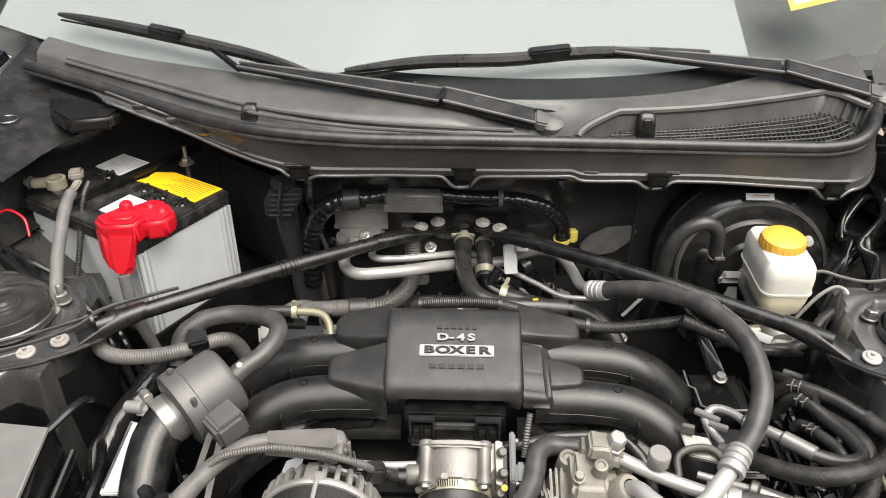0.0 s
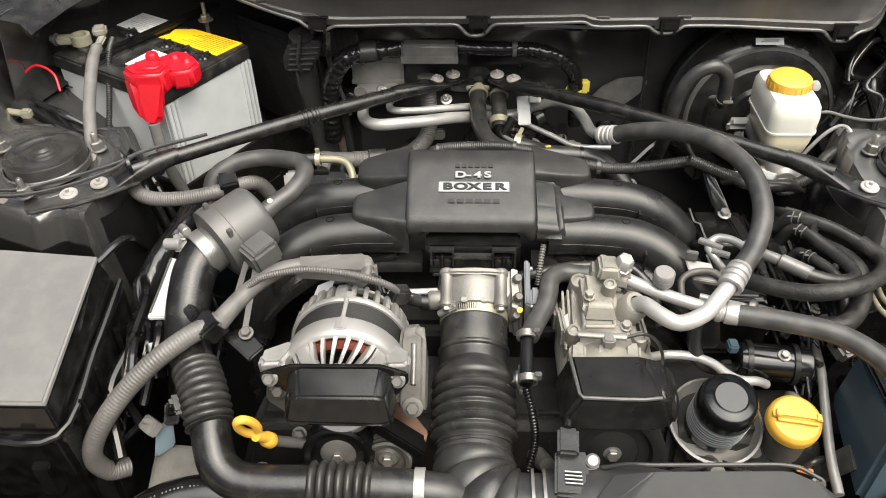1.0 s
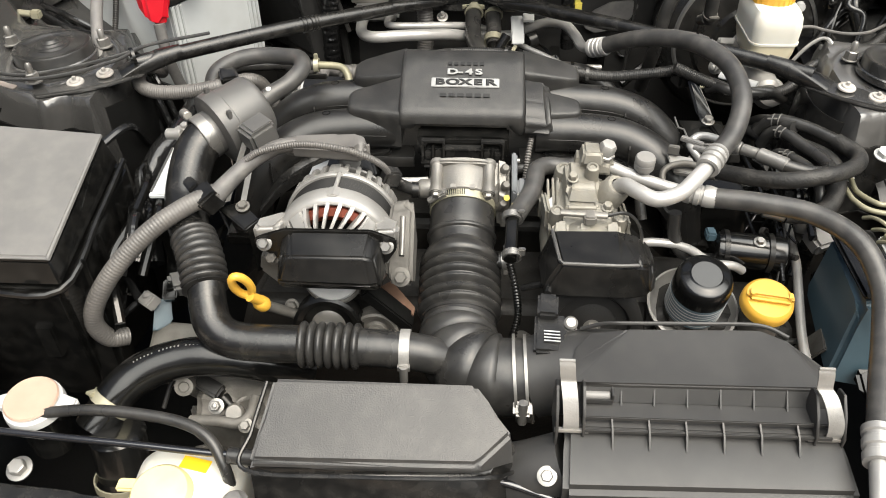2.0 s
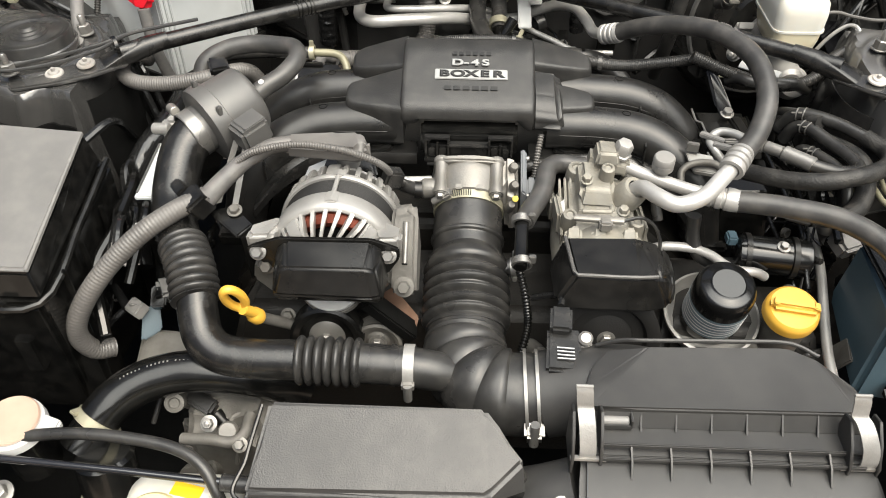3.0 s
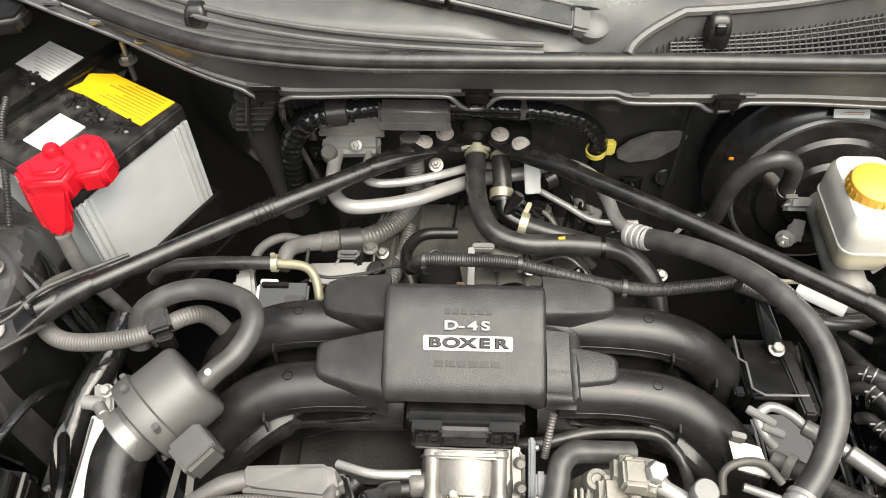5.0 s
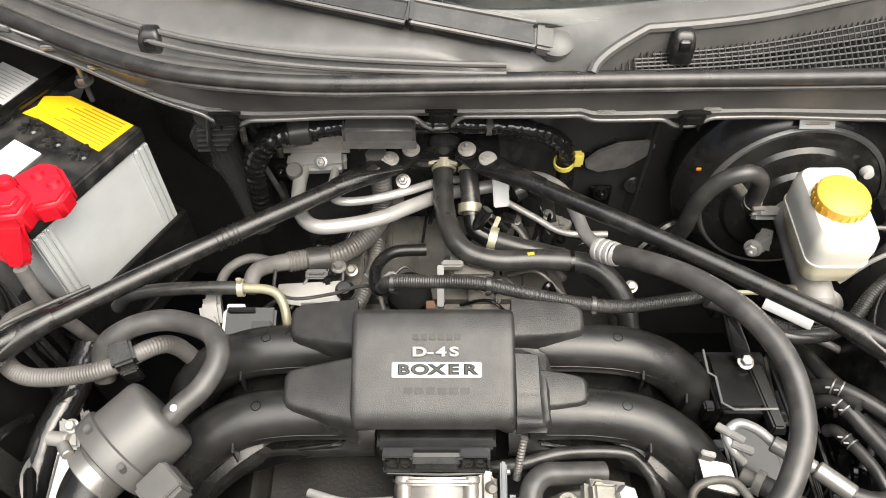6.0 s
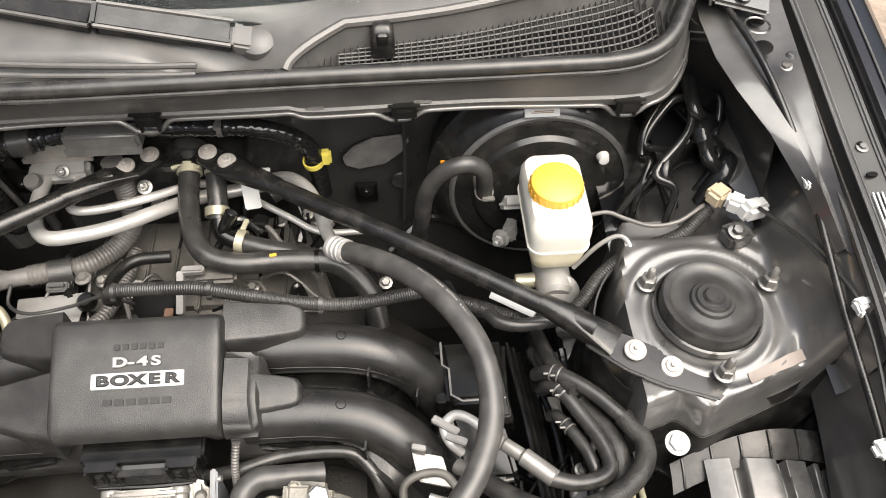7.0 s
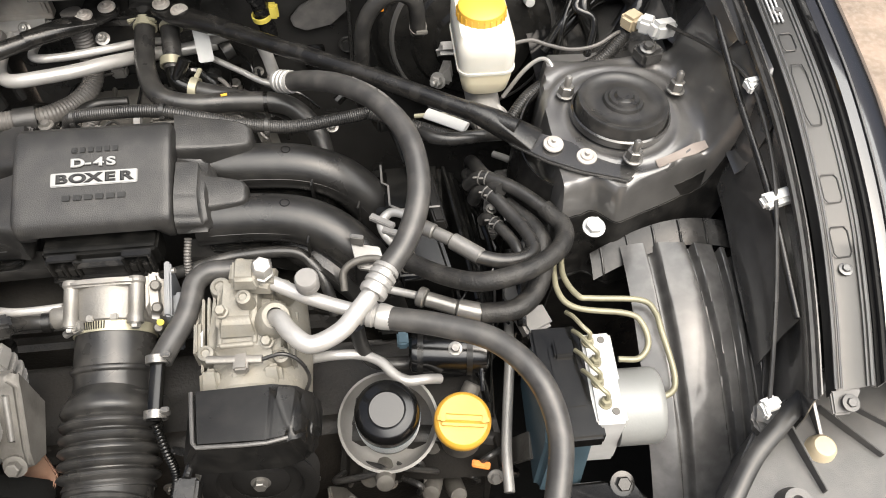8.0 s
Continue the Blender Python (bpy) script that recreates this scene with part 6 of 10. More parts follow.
for k in range(28):
    a = 2 * math.pi * k / 28 + 0.05
    u = aM @ Vector((math.cos(a), math.sin(a), 0)) - ac
    v = AY.cross(u)
    if k % 7 == 3:
        part("front_web", hull([ac + u * r + v * w + AY * h for r, w, h in ((0.0635, 0.0095, 0.0235), (0.0635, -0.0095, 0.0235), (0.062, 0.0095, 0.014), (0.062, -0.0095, 0.014), (0.055, 0.009, 0.0335), (0.055, -0.009, 0.0335), (0.033, 0.007, 0.0445), (0.033, -0.007, 0.0445), (0.033, 0.007, 0.036), (0.033, -0.007, 0.036))], 0.002), "castpale", alt)
    else:
        part("front_vane", hull([ac + u * r + v * w + AY * h for r, w, h in ((0.0635, 0.0024, 0.0235), (0.0635, -0.0024, 0.0235), (0.061, 0.002, 0.013), (0.061, -0.002, 0.013), (0.056, 0.0035, 0.0335), (0.056, -0.0008, 0.0335), (0.046, 0.0058, 0.0395), (0.046, 0.0024, 0.0395), (0.046, 0.0055, 0.031), (0.046, 0.0027, 0.031), (0.0335, 0.0085, 0.0435), (0.0335, 0.0055, 0.0435), (0.0335, 0.0085, 0.036), (0.0335, 0.0055, 0.036))], 0.0009), "castpale", alt)
for k in range(30):
    a = 2 * math.pi * k / 30
    u = aM @ Vector((math.cos(a), math.sin(a), 0)) - ac
    v = AY.cross(u)
    wide = 0.0065 if k % 6 == 2 else 0.0027
    part("rear_tooth", hull([ac + u * r + v * w + AY * h for r, w, h in ((0.0685, wide, -0.0405), (0.0685, -wide, -0.0405), (0.0605, wide, -0.0405), (0.0605, -wide, -0.0405), (0.0675, wide, -0.06), (0.0675, -wide, -0.06), (0.064, wide, -0.0675), (0.064, -wide, -0.0675), (0.0565, wide, -0.068), (0.0565, -wide, -0.068))], 0.0009), "castpale", alt)
for k in range(4):
    a = math.pi / 2 + 2 * math.pi * k / 4 - 0.02
    u = aM @ Vector((math.cos(a), math.sin(a), 0)) - ac
    if u.z < -0.5:
        u = -u if k == 3 else u
    v = AY.cross(u)
    part("through_bolt", rod(ac + u * 0.0672 - AY * 0.04, ac + u * 0.0672 + AY * 0.01, 0.0026, 12), "castpale", alt)
    for h0, h1 in ((-0.048, -0.0335), (-0.0035, 0.018)):
        part("bolt_lug", hull([ac + u * r + v * w + AY * h for r, w in ((0.0705, 0.0035), (0.0705, -0.0035), (0.0665, 0.009), (0.0665, -0.009)) for h in (h0, h1)], 0.0018), "castpale", alt)
for x in (-0.2185, -0.0835):
    part("mount_ear", hull([(x - 0.013, 0.404, 0.743), (x + 0.013, 0.404, 0.745), (x - 0.014, 0.43, 0.737), (x + 0.014, 0.43, 0.737), (x - 0.012, 0.404, 0.717), (x + 0.012, 0.404, 0.717), (-0.147 + (x + 0.147) * 0.6, 0.452, 0.738), (-0.147 + (x + 0.147) * 0.6, 0.445, 0.69)], 0.004, 3), "castpale", alt)
    part("ear_bolt", hexbolt((x, 0.3985, 0.7265), (0, -0.8, 0.55), 0.006, 0.008, 1.45), "zinc", alt)
part("lower_ear", hull([(-0.228, 0.405, 0.702), (-0.2, 0.405, 0.706), (-0.232, 0.405, 0.68), (-0.195, 0.405, 0.66), (-0.21, 0.405, 0.655), (-0.228, 0.44, 0.702), (-0.2, 0.44, 0.706), (-0.232, 0.44, 0.68), (-0.195, 0.44, 0.66)], 0.003), "castdull", alt)
part("ear_bolt", hexbolt((-0.2135, 0.403, 0.703), (0, -0.85, 0.5), 0.0062, 0.009, 1.4), "castdull", alt)
acov = part("front_cover", hull([(x, y - 0.02, z + 0.009) for x, y, z in [(-0.2, 0.421, 0.722), (-0.188, 0.421, 0.7335), (-0.1, 0.421, 0.7345), (-0.088, 0.421, 0.724), (-0.199, 0.395, 0.712), (-0.193, 0.39, 0.7215), (-0.182, 0.3865, 0.7262), (-0.104, 0.386, 0.7275), (-0.093, 0.389, 0.722), (-0.2, 0.38, 0.697), (-0.19, 0.375, 0.6985), (-0.098, 0.374, 0.698), (-0.087, 0.379, 0.697), (-0.199, 0.385, 0.682), (-0.088, 0.385, 0.682), (-0.2, 0.421, 0.682), (-0.086, 0.421, 0.682)]], 0.009, 5), "cover", alt, "black plastic pulley cover")
part("cover_plate", hull([(x, y - 0.02, z + 0.009) for y in (0.4195, 0.4235) for x, z in ((-0.23, 0.722), (-0.222, 0.727), (-0.195, 0.737), (-0.1, 0.738), (-0.08, 0.73), (-0.072, 0.726), (-0.072, 0.712), (-0.085, 0.69), (-0.2, 0.688), (-0.215, 0.705), (-0.23, 0.712))], 0.0018), "cover", acov)
part("regulator", hull([(-0.186, 0.53, 0.73), (-0.11, 0.53, 0.735), (-0.178, 0.512, 0.742), (-0.105, 0.512, 0.742), (-0.17, 0.54, 0.75), (-0.115, 0.54, 0.752), (-0.19, 0.55, 0.7), (-0.1, 0.55, 0.7)], 0.006, 3), "smooth", alt)
part("label", hull([(-0.19, 0.508, 0.7355), (-0.169, 0.511, 0.7445), (-0.185, 0.524, 0.7445), (-0.164, 0.527, 0.7535), (-0.191, 0.509, 0.735), (-0.184, 0.5255, 0.744)], 0), "whitelabel", alt, "small white label")
part("terminal", join(lathe([(0, 0.02), (0.011, 0.02), (0.0135, 0.017), (0.0135, 0), (0, 0)], (-0.14, 0.53, 0.748), (0, -0.2, 1), 20), hexbolt((-0.14, 0.526, 0.768), (0, -0.2, 1), 0.006, 0.004, 1.3)), "castpale", alt, "bare terminal post")
part("pulley_disc", lathe([(0, 0.004), (0.03, 0.004), (0.033, 0.001), (0.033, -0.004), (0, -0.004)], (-0.147, 0.392, 0.688), (0, -0.97, 0.24), 36), "bright", alt)
plug = thing("harness_boot", "grey rubber boot on alternator terminal", "cable boot", (-0.14, 0.53, 0.77))
part("boot_sleeve", hull([(-0.205, 0.531, 0.786), (-0.205, 0.508, 0.784), (-0.128, 0.534, 0.79), (-0.115, 0.526, 0.786), (-0.112, 0.512, 0.782), (-0.125, 0.502, 0.785), (-0.205, 0.531, 0.768), (-0.205, 0.508, 0.767), (-0.125, 0.533, 0.766), (-0.112, 0.524, 0.764), (-0.112, 0.51, 0.764), (-0.125, 0.502, 0.766)], 0.006, 4), "conduit", plug)

# ---- compressor ----
comp = thing("compressor", "pale cast aluminium air conditioning compressor", "compressor", (0.155, 0.5, 0.6))
part("body", lathe([(0, 0.07), (0.05, 0.07), (0.055, 0.064), (0.056, 0.0), (0.05, -0.06), (0.04, -0.066), (0, -0.066)], (0.15, 0.51, 0.66), (0, -1, 0), 28), "comp", comp)
part("head", hull([(0.102, 0.45, 0.7), (0.19, 0.45, 0.7), (0.108, 0.545, 0.715), (0.19, 0.545, 0.712), (0.095, 0.45, 0.65), (0.202, 0.45, 0.65), (0.098, 0.56, 0.66), (0.2, 0.56, 0.66)], 0.012, 4), "comp", comp)
part("shoulder", hull([(0.112, 0.478, 0.722), (0.178, 0.476, 0.72), (0.114, 0.545, 0.73), (0.178, 0.54, 0.728), (0.104, 0.465, 0.7), (0.186, 0.462, 0.7), (0.106, 0.556, 0.7), (0.186, 0.552, 0.7)], 0.007, 3), "comp", comp)
part("step_block", hull([(0.122, 0.502, 0.742), (0.158, 0.502, 0.74), (0.122, 0.548, 0.748), (0.158, 0.548, 0.746), (0.117, 0.49, 0.722), (0.164, 0.49, 0.72), (0.117, 0.556, 0.722), (0.164, 0.556, 0.72)], 0.005, 3), "comp", comp)
part("manifold_block", hull([(0.134, 0.54, 0.758), (0.176, 0.532, 0.756), (0.136, 0.566, 0.76), (0.178, 0.56, 0.758), (0.13, 0.535, 0.735), (0.18, 0.528, 0.735), (0.132, 0.57, 0.735), (0.182, 0.565, 0.735)], 0.006, 3), "comp", comp)
for x, y, z, w, h in ((0.098, 0.5, 0.705, 0.012, 0.04), (0.19, 0.49, 0.7, 0.01, 0.045), (0.094, 0.535, 0.69, 0.014, 0.03)):
    part("side_rib", box((x, y, z), (0.007, h, 0.03), 0.003, (0, 0, 4)), "comp", comp)
for x in (0.112, 0.141, 0.172):
    part("front_lug", hull([(x - 0.009, 0.462, 0.722), (x + 0.009, 0.462, 0.722), (x - 0.011, 0.442, 0.7), (x + 0.011, 0.442, 0.7), (x - 0.01, 0.442, 0.67), (x + 0.01, 0.442, 0.67), (x - 0.01, 0.47, 0.67), (x + 0.01, 0.47, 0.7)], 0.004, 3), "comp", comp)
    part("lug_hole", lathe([(0, 0.0), (0.0045, 0.0), (0.006, 0.001), (0.0065, 0.0), (0.0065, -0.003), (0, -0.003)], (x, 0.4415, 0.698), (0, -0.75, 0.65), 14), "dark", comp)
for x, y, z, r in ((0.121, 0.552, 0.722, 0.011), (0.183, 0.55, 0.715, 0.01), (0.109, 0.482, 0.71, 0.0085), (0.182, 0.474, 0.708, 0.0085), (0.15, 0.52, 0.746, 0.008)):
    part("boss", lathe([(0, 0.012), (r * 0.45, 0.012), (r * 0.55, 0.014), (r * 0.9, 0.013), (r, 0.01), (r * 1.15, -0.012), (0, -0.012)], (x, y, z), (0, -0.25, 1), 20), "comp", comp)
for x, y, z in ((0.146, 0.556, 0.758), (0.127, 0.51, 0.746), (0.168, 0.486, 0.722)):
    part("bolt", hexbolt((x, y, z), (0, -0.3, 0.95), 0.0055, 0.007, 1.3), "comp", comp)
part("data_plate", hull([(0.0975, 0.484, 0.708), (0.0975, 0.506, 0.713), (0.1045, 0.484, 0.717), (0.1045, 0.506, 0.722), (0.098, 0.484, 0.706), (0.098, 0.506, 0.711)], 0), "whitelabel", comp, "white data plate")
part("recess_panel", hull([(0.126, 0.513, 0.7235), (0.152, 0.513, 0.7235), (0.124, 0.489, 0.7195), (0.154, 0.489, 0.7195), (0.124, 0.489, 0.715), (0.154, 0.489, 0.715)], 0.0012), "clampy", comp, "yellowed panel")
for a, b in (((0.122, 0.516, 0.726), (0.156, 0.516, 0.726)), ((0.122, 0.486, 0.721), (0.156, 0.486, 0.721)), ((0.122, 0.486, 0.721), (0.122, 0.516, 0.726)), ((0.156, 0.486, 0.721), (0.156, 0.516, 0.726))):
    part("panel_rim", rod(a, b, 0.0032, 10, 0.001), "comp", comp)
part("port_boss", lathe([(0.009, 0.026), (0.0135, 0.026), (0.0165, 0.022), (0.0175, 0.0), (0.019, -0.02), (0, -0.02)], (0.171, 0.508, 0.722), (0.35, -0.3, 0.88), 28), "comp", comp)
for k in range(4):
    x = 0.1 + 0.006 * k
    part("case_fin", hull([(x, 0.47, 0.7), (x + 0.003, 0.47, 0.7), (x, 0.545, 0.722 + 0.002 * k), (x + 0.003, 0.545, 0.722 + 0.002 * k), (x, 0.47, 0.68), (x + 0.003, 0.545, 0.69)], 0.001), "comp", comp)
part("top_block", hull([(0.14, 0.532, 0.768), (0.162, 0.53, 0.768), (0.14, 0.556, 0.77), (0.162, 0.554, 0.77), (0.137, 0.528, 0.752), (0.165, 0.526, 0.752), (0.137, 0.56, 0.752), (0.165, 0.558, 0.752)], 0.003, 3), "comp", comp)
part("plug_fitting", lathe([(0, 0.018), (0.0085, 0.018), (0.0105, 0.015), (0.0105, 0.004), (0.0125, 0.003), (0.0125, 0), (0, 0)], (0.1665, 0.545, 0.758), (0.2, -0.2, 1), 6), "castpale", comp)
part("sensor_wire_plug", join(rod((0.112, 0.468, 0.727), (0.165, 0.464, 0.727), 0.0042, 10), box((0.145, 0.462, 0.725), (0.014, 0.018, 0.012), 0.002)), "cast", comp)
part("sensor_wire", tube([(0.165, 0.464, 0.727), (0.185, 0.466, 0.73), (0.2, 0.462, 0.72), (0.207, 0.455, 0.7), (0.2, 0.447, 0.68)], 0.002, 8), "rubber", comp)
pcov = part("front_cover", hull([(0.1, 0.437, 0.727), (0.176, 0.437, 0.729), (0.2, 0.436, 0.721), (0.214, 0.434, 0.705), (0.106, 0.379, 0.7252), (0.172, 0.377, 0.7252), (0.192, 0.382, 0.722), (0.207, 0.392, 0.713), (0.216, 0.41, 0.7), (0.086, 0.44, 0.68), (0.218, 0.44, 0.676), (0.088, 0.374, 0.687), (0.1, 0.369, 0.684), (0.185, 0.368, 0.684), (0.206, 0.375, 0.684), (0.217, 0.392, 0.682)], 0.007, 4), "cover", comp, "black plastic belt cover")
# Pale strip laid on the cover's top edge as its highlight.
part("cover_edge", sweep(bmesh.new(), [Vector(p) for p in ((0.1, 0.434, 0.7278), (0.1025, 0.41, 0.7275), (0.1055, 0.3835, 0.7262), (0.109, 0.3792, 0.7256), (0.15, 0.3776, 0.7258), (0.172, 0.3778, 0.7256), (0.19, 0.3825, 0.7228))], 0.0021, 8), "cowl", pcov, "pale rim, edge shine in its colour")
solo("charge_port_cap", lathe([(0, 0.026), (0.0105, 0.026), (0.012, 0.024), (0.012, 0.018), (0.0115, 0.0175), (0.012, 0.017), (0.012, 0.01), (0.009, 0.008), (0.008, 0.0), (0, 0)], (0.212, 0.53, 0.742), (0, -0.1, 1), 20), "connector", "pale grey charge port cap on alloy pipe", "cap")

# ---- oil filter and filler ----
oil = thing("oil_filter", "glossy black spin-on oil filter with printed band", "oil filter", (0.28, 0.435, 0.6))
FD = Vector((0, -0.28, 0.96)).normalized()
fc = Vector((0.28, 0.446, 0.6))
part("can", lathe([(0, 0.081), (0.0175, 0.081), (0.02, 0.079), (0.0265, 0.0785), (0.031, 0.0745), (0.033, 0.068), (0.0335, 0.06), (0.0335, 0.0), (0, 0.0)], fc, FD, 48), "gloss", oil)
part("label_band", lathe([(0.03365, 0.012), (0.0338, 0.012), (0.0338, 0.05), (0.03365, 0.05)], fc, FD, 48), "teal", oil, "dark blue printed band")
for i in range(6):
    h = 0.016 + 0.0056 * i
    part("print_line", lathe([(0.0338, h), (0.03395, h), (0.03395, h + 0.0011 + 0.0008 * (i % 2)), (0.0338, h + 0.0011 + 0.0008 * (i % 2))], fc, FD, 48), "ink", oil, "pale row of small print")
solo("filter_bowl", lathe([(0.0, 0.0), (0.038, 0.0), (0.047, 0.006), (0.053, 0.02), (0.0545, 0.028), (0.0515, 0.0295), (0.0495, 0.024), (0.0455, 0.013), (0.038, 0.008), (0.0, 0.008)], fc - FD * 0.016, FD, 44), "castpale", "pale cast bowl round the oil filter base", "filter bowl")
cap = thing("oil_filler_cap", "yellow ribbed oil filler cap", "oil cap", (0.357, 0.42, 0.635))
cd = Vector((0, -0.28, 0.96)).normalized()
cc = Vector((0.357, 0.424, 0.632))
part("disc", lathe([(0, 0.016), (0.0255, 0.016), (0.0288, 0.013), (0.03, 0.008), (0.03, 0.0), (0.027, -0.002), (0, -0.002)], cc, cd, 36), "yellow", cap)
bm = box((0, 0, 0.003), (0.053, 0.015, 0.014), 0.005, seg=3)
bmesh.ops.transform(bm, matrix=aim(cc + cd * 0.016, cd) @ pose(0, 0, 0, 0, 0, -8), verts=bm.verts)
part("grip", bm, "yellow", cap)
for x in (-0.021, 0.021):
    notch = box((x, 0, 0.0095), (0.006, 0.0085, 0.003), 0.001)
    bmesh.ops.transform(notch, matrix=aim(cc + cd * 0.016, cd) @ pose(0, 0, 0, 0, 0, -8), verts=notch.verts)
    part("grip_notch", notch, "yellow", cap)

dip = thing("dipstick", "yellow loop handle of the oil dipstick", "dipstick", (-0.22, 0.35, 0.65))
ringpts = [(-0.236 + 0.0085 * math.cos(a), 0.352 - 0.004 * math.sin(a) + 0.004 * math.cos(a), 0.704 + 0.0165 * math.sin(a) - 0.006 * math.cos(a)) for a in [2 * math.pi * k / 14 for k in range(15)]]
part("loop", sweep(bmesh.new(), spline(ringpts, 3), 0.0048, 10), "yellow", dip)
part("neck", tube([(-0.23, 0.352, 0.689), (-0.226, 0.357, 0.681), (-0.222, 0.361, 0.674)], 0.006, 10), "yellow", dip)
part("stopper", lathe([(0, 0.014), (0.006, 0.013), (0.0085, 0.009), (0.009, 0.0), (0.0065, -0.004), (0, -0.004)], (-0.22, 0.364, 0.665), (-0.5, -0.3, 0.8), 16), "yellow", dip)
part("tube", rod((-0.219, 0.365, 0.664), (-0.18, 0.4, 0.61), 0.006, 12), "castdull", dip)

# ---- air box ----
air = thing("air_filter_box", "black ribbed plastic air filter box with metal latches", "air filter box", (0.23, 0.23, 0.5))
part("lid", hull([(0.135, 0.312, 0.69), (0.175, 0.312, 0.698), (0.305, 0.314, 0.7), (0.33, 0.302, 0.698), (0.36, 0.276, 0.69), (0.118, 0.29, 0.69), (0.11, 0.262, 0.692), (0.111, 0.2415, 0.6925), (0.352, 0.2445, 0.6925), (0.362, 0.262, 0.69), (0.112, 0.24, 0.676), (0.36, 0.242, 0.676), (0.12, 0.328, 0.6), (0.33, 0.325, 0.6), (0.37, 0.28, 0.6), (0.11, 0.25, 0.6)], 0.007, 4), "airbox", air)
part("lid_duct", tube([(0.079, 0.308, 0.624), (0.1, 0.308, 0.63), (0.13, 0.305, 0.638), (0.165, 0.302, 0.642), (0.2, 0.298, 0.636)], 0.044, 36, taper=0.046), "airbox", air)
part("duct_ridge", tube([(0.128, 0.327, 0.68), (0.15, 0.322, 0.694), (0.175, 0.317, 0.7005), (0.25, 0.3175, 0.7025), (0.306, 0.3175, 0.7025), (0.332, 0.304, 0.7)], 0.0022, 8), "airbox", air)
part("lid_skirt", hull([(0.112, 0.2415, 0.69), (0.352, 0.2445, 0.69), (0.112, 0.232, 0.6745), (0.356, 0.234, 0.6745), (0.112, 0.246, 0.67), (0.356, 0.248, 0.67)], 0.0015), "airbox", air)
part("lid_flange", box((0.235, 0.226, 0.6735), (0.252, 0.02, 0.0035), 0.0012), "airbox", air)
part("flange_rail", box((0.236, 0.2135, 0.6765), (0.232, 0.003, 0.0055), 0.001), "airbox", air)
part("base", hull([(0.104, 0.208, 0.6655), (0.366, 0.21, 0.6655), (0.1, 0.15, 0.65), (0.37, 0.155, 0.65), (0.1, 0.14, 0.58), (0.37, 0.145, 0.58), (0.12, 0.24, 0.5), (0.35, 0.24, 0.5), (0.11, 0.24, 0.66), (0.36, 0.24, 0.66)], 0.006, 4), "airbox", air)
part("base_flange", box((0.235, 0.212, 0.6695), (0.252, 0.012, 0.003), 0.001), "airbox", air)
part("base_rail", box((0.236, 0.2035, 0.6695), (0.232, 0.0025, 0.005), 0.0008), "airbox", air)
for k in range(6):
    x = 0.158 + 0.0315 * k
    part("lid_rib", hull([(x, 0.2435, 0.69), (x + 0.0016, 0.2435, 0.69), (x, 0.2345, 0.6755), (x + 0.0016, 0.2345, 0.6755), (x, 0.229, 0.6755), (x + 0.0016, 0.229, 0.6755)], 0.0002), "airbox", air)
    x = 0.147 + 0.0345 * k
    part("base_rib", hull([(x, 0.2135, 0.678), (x + 0.0018, 0.2135, 0.678), (x, 0.2, 0.672), (x + 0.0018, 0.2, 0.672), (x, 0.1885, 0.66), (x + 0.0018, 0.1885, 0.66), (x, 0.2135, 0.66), (x + 0.0018, 0.2135, 0.66)], 0.0002), "airbox", air)
part("lid_tray", join(box((0.137, 0.231, 0.6795), (0.026, 0.002, 0.006), 0.0006), box((0.137, 0.237, 0.6785), (0.026, 0.012, 0.002), 0.0006), box((0.15, 0.237, 0.683), (0.002, 0.014, 0.012), 0.0006)), "airbox", air)
part("tray_pin", rod((0.122, 0.236, 0.682), (0.148, 0.236, 0.682), 0.0042, 12, 0.001), "connector", air)
for x in (0.104, 0.3395):
    lean = 0.012 if x > 0.2 else 0.004
    la = part("latch", strap([(x - 0.002, 0.2335, 0.7325), (x - 0.001, 0.2305, 0.727), (x, 0.2285, 0.717), (x + 0.001, 0.2275, 0.7115), (x + lean * 0.4, 0.223, 0.7075), (x + lean * 0.7, 0.215, 0.7), (x + lean, 0.2075, 0.688), (x + lean + 0.001, 0.204, 0.676), (x + lean + 0.001, 0.2045, 0.667)], 0.0145, 0.0014), "castpale", air, "bright spring steel latch")
    part("latch_lip", rod((x - 0.009, 0.2335, 0.7325), (x + 0.0055, 0.2335, 0.7325), 0.0016, 8), "castpale", la)
    part("latch_pivot", rod((x - 0.01, 0.205, 0.667), (x + 0.022, 0.205, 0.667), 0.0028, 8), "zinc", air)
    for dx in (-0.0105, 0.0145):
        part("latch_bracket", hull([(x + dx + lean * 0.6 + e, y, z) for e in (-0.0013, 0.0013) for y, z in ((0.24, 0.7), (0.228, 0.704), (0.212, 0.69), (0.2, 0.672), (0.2, 0.65), (0.24, 0.65))], 0.0005), "airbox", air)
part("intake_neck", tube([(0.11, 0.2, 0.62), (0.08, 0.2, 0.605), (0.05, 0.205, 0.585), (0.03, 0.21, 0.56)], 0.033, 20), "airbox", air)
part("neck_screw", hexbolt((0.088, 0.175, 0.635), (-0.1, -0.5, 0.85), 0.006, 0.004), "zinc", air)
maf = thing("airflow_sensor", "black mass airflow sensor screwed on intake duct", "sensor", (0.093, 0.335, 0.66))
part("housing", box((0.096, 0.322, 0.672), (0.034, 0.05, 0.016), 0.003, (8, 0, -4)), "plastic", maf)
part("socket", box((0.094, 0.352, 0.684), (0.022, 0.03, 0.02), 0.003, (8, 0, -4)), "plastic", maf)
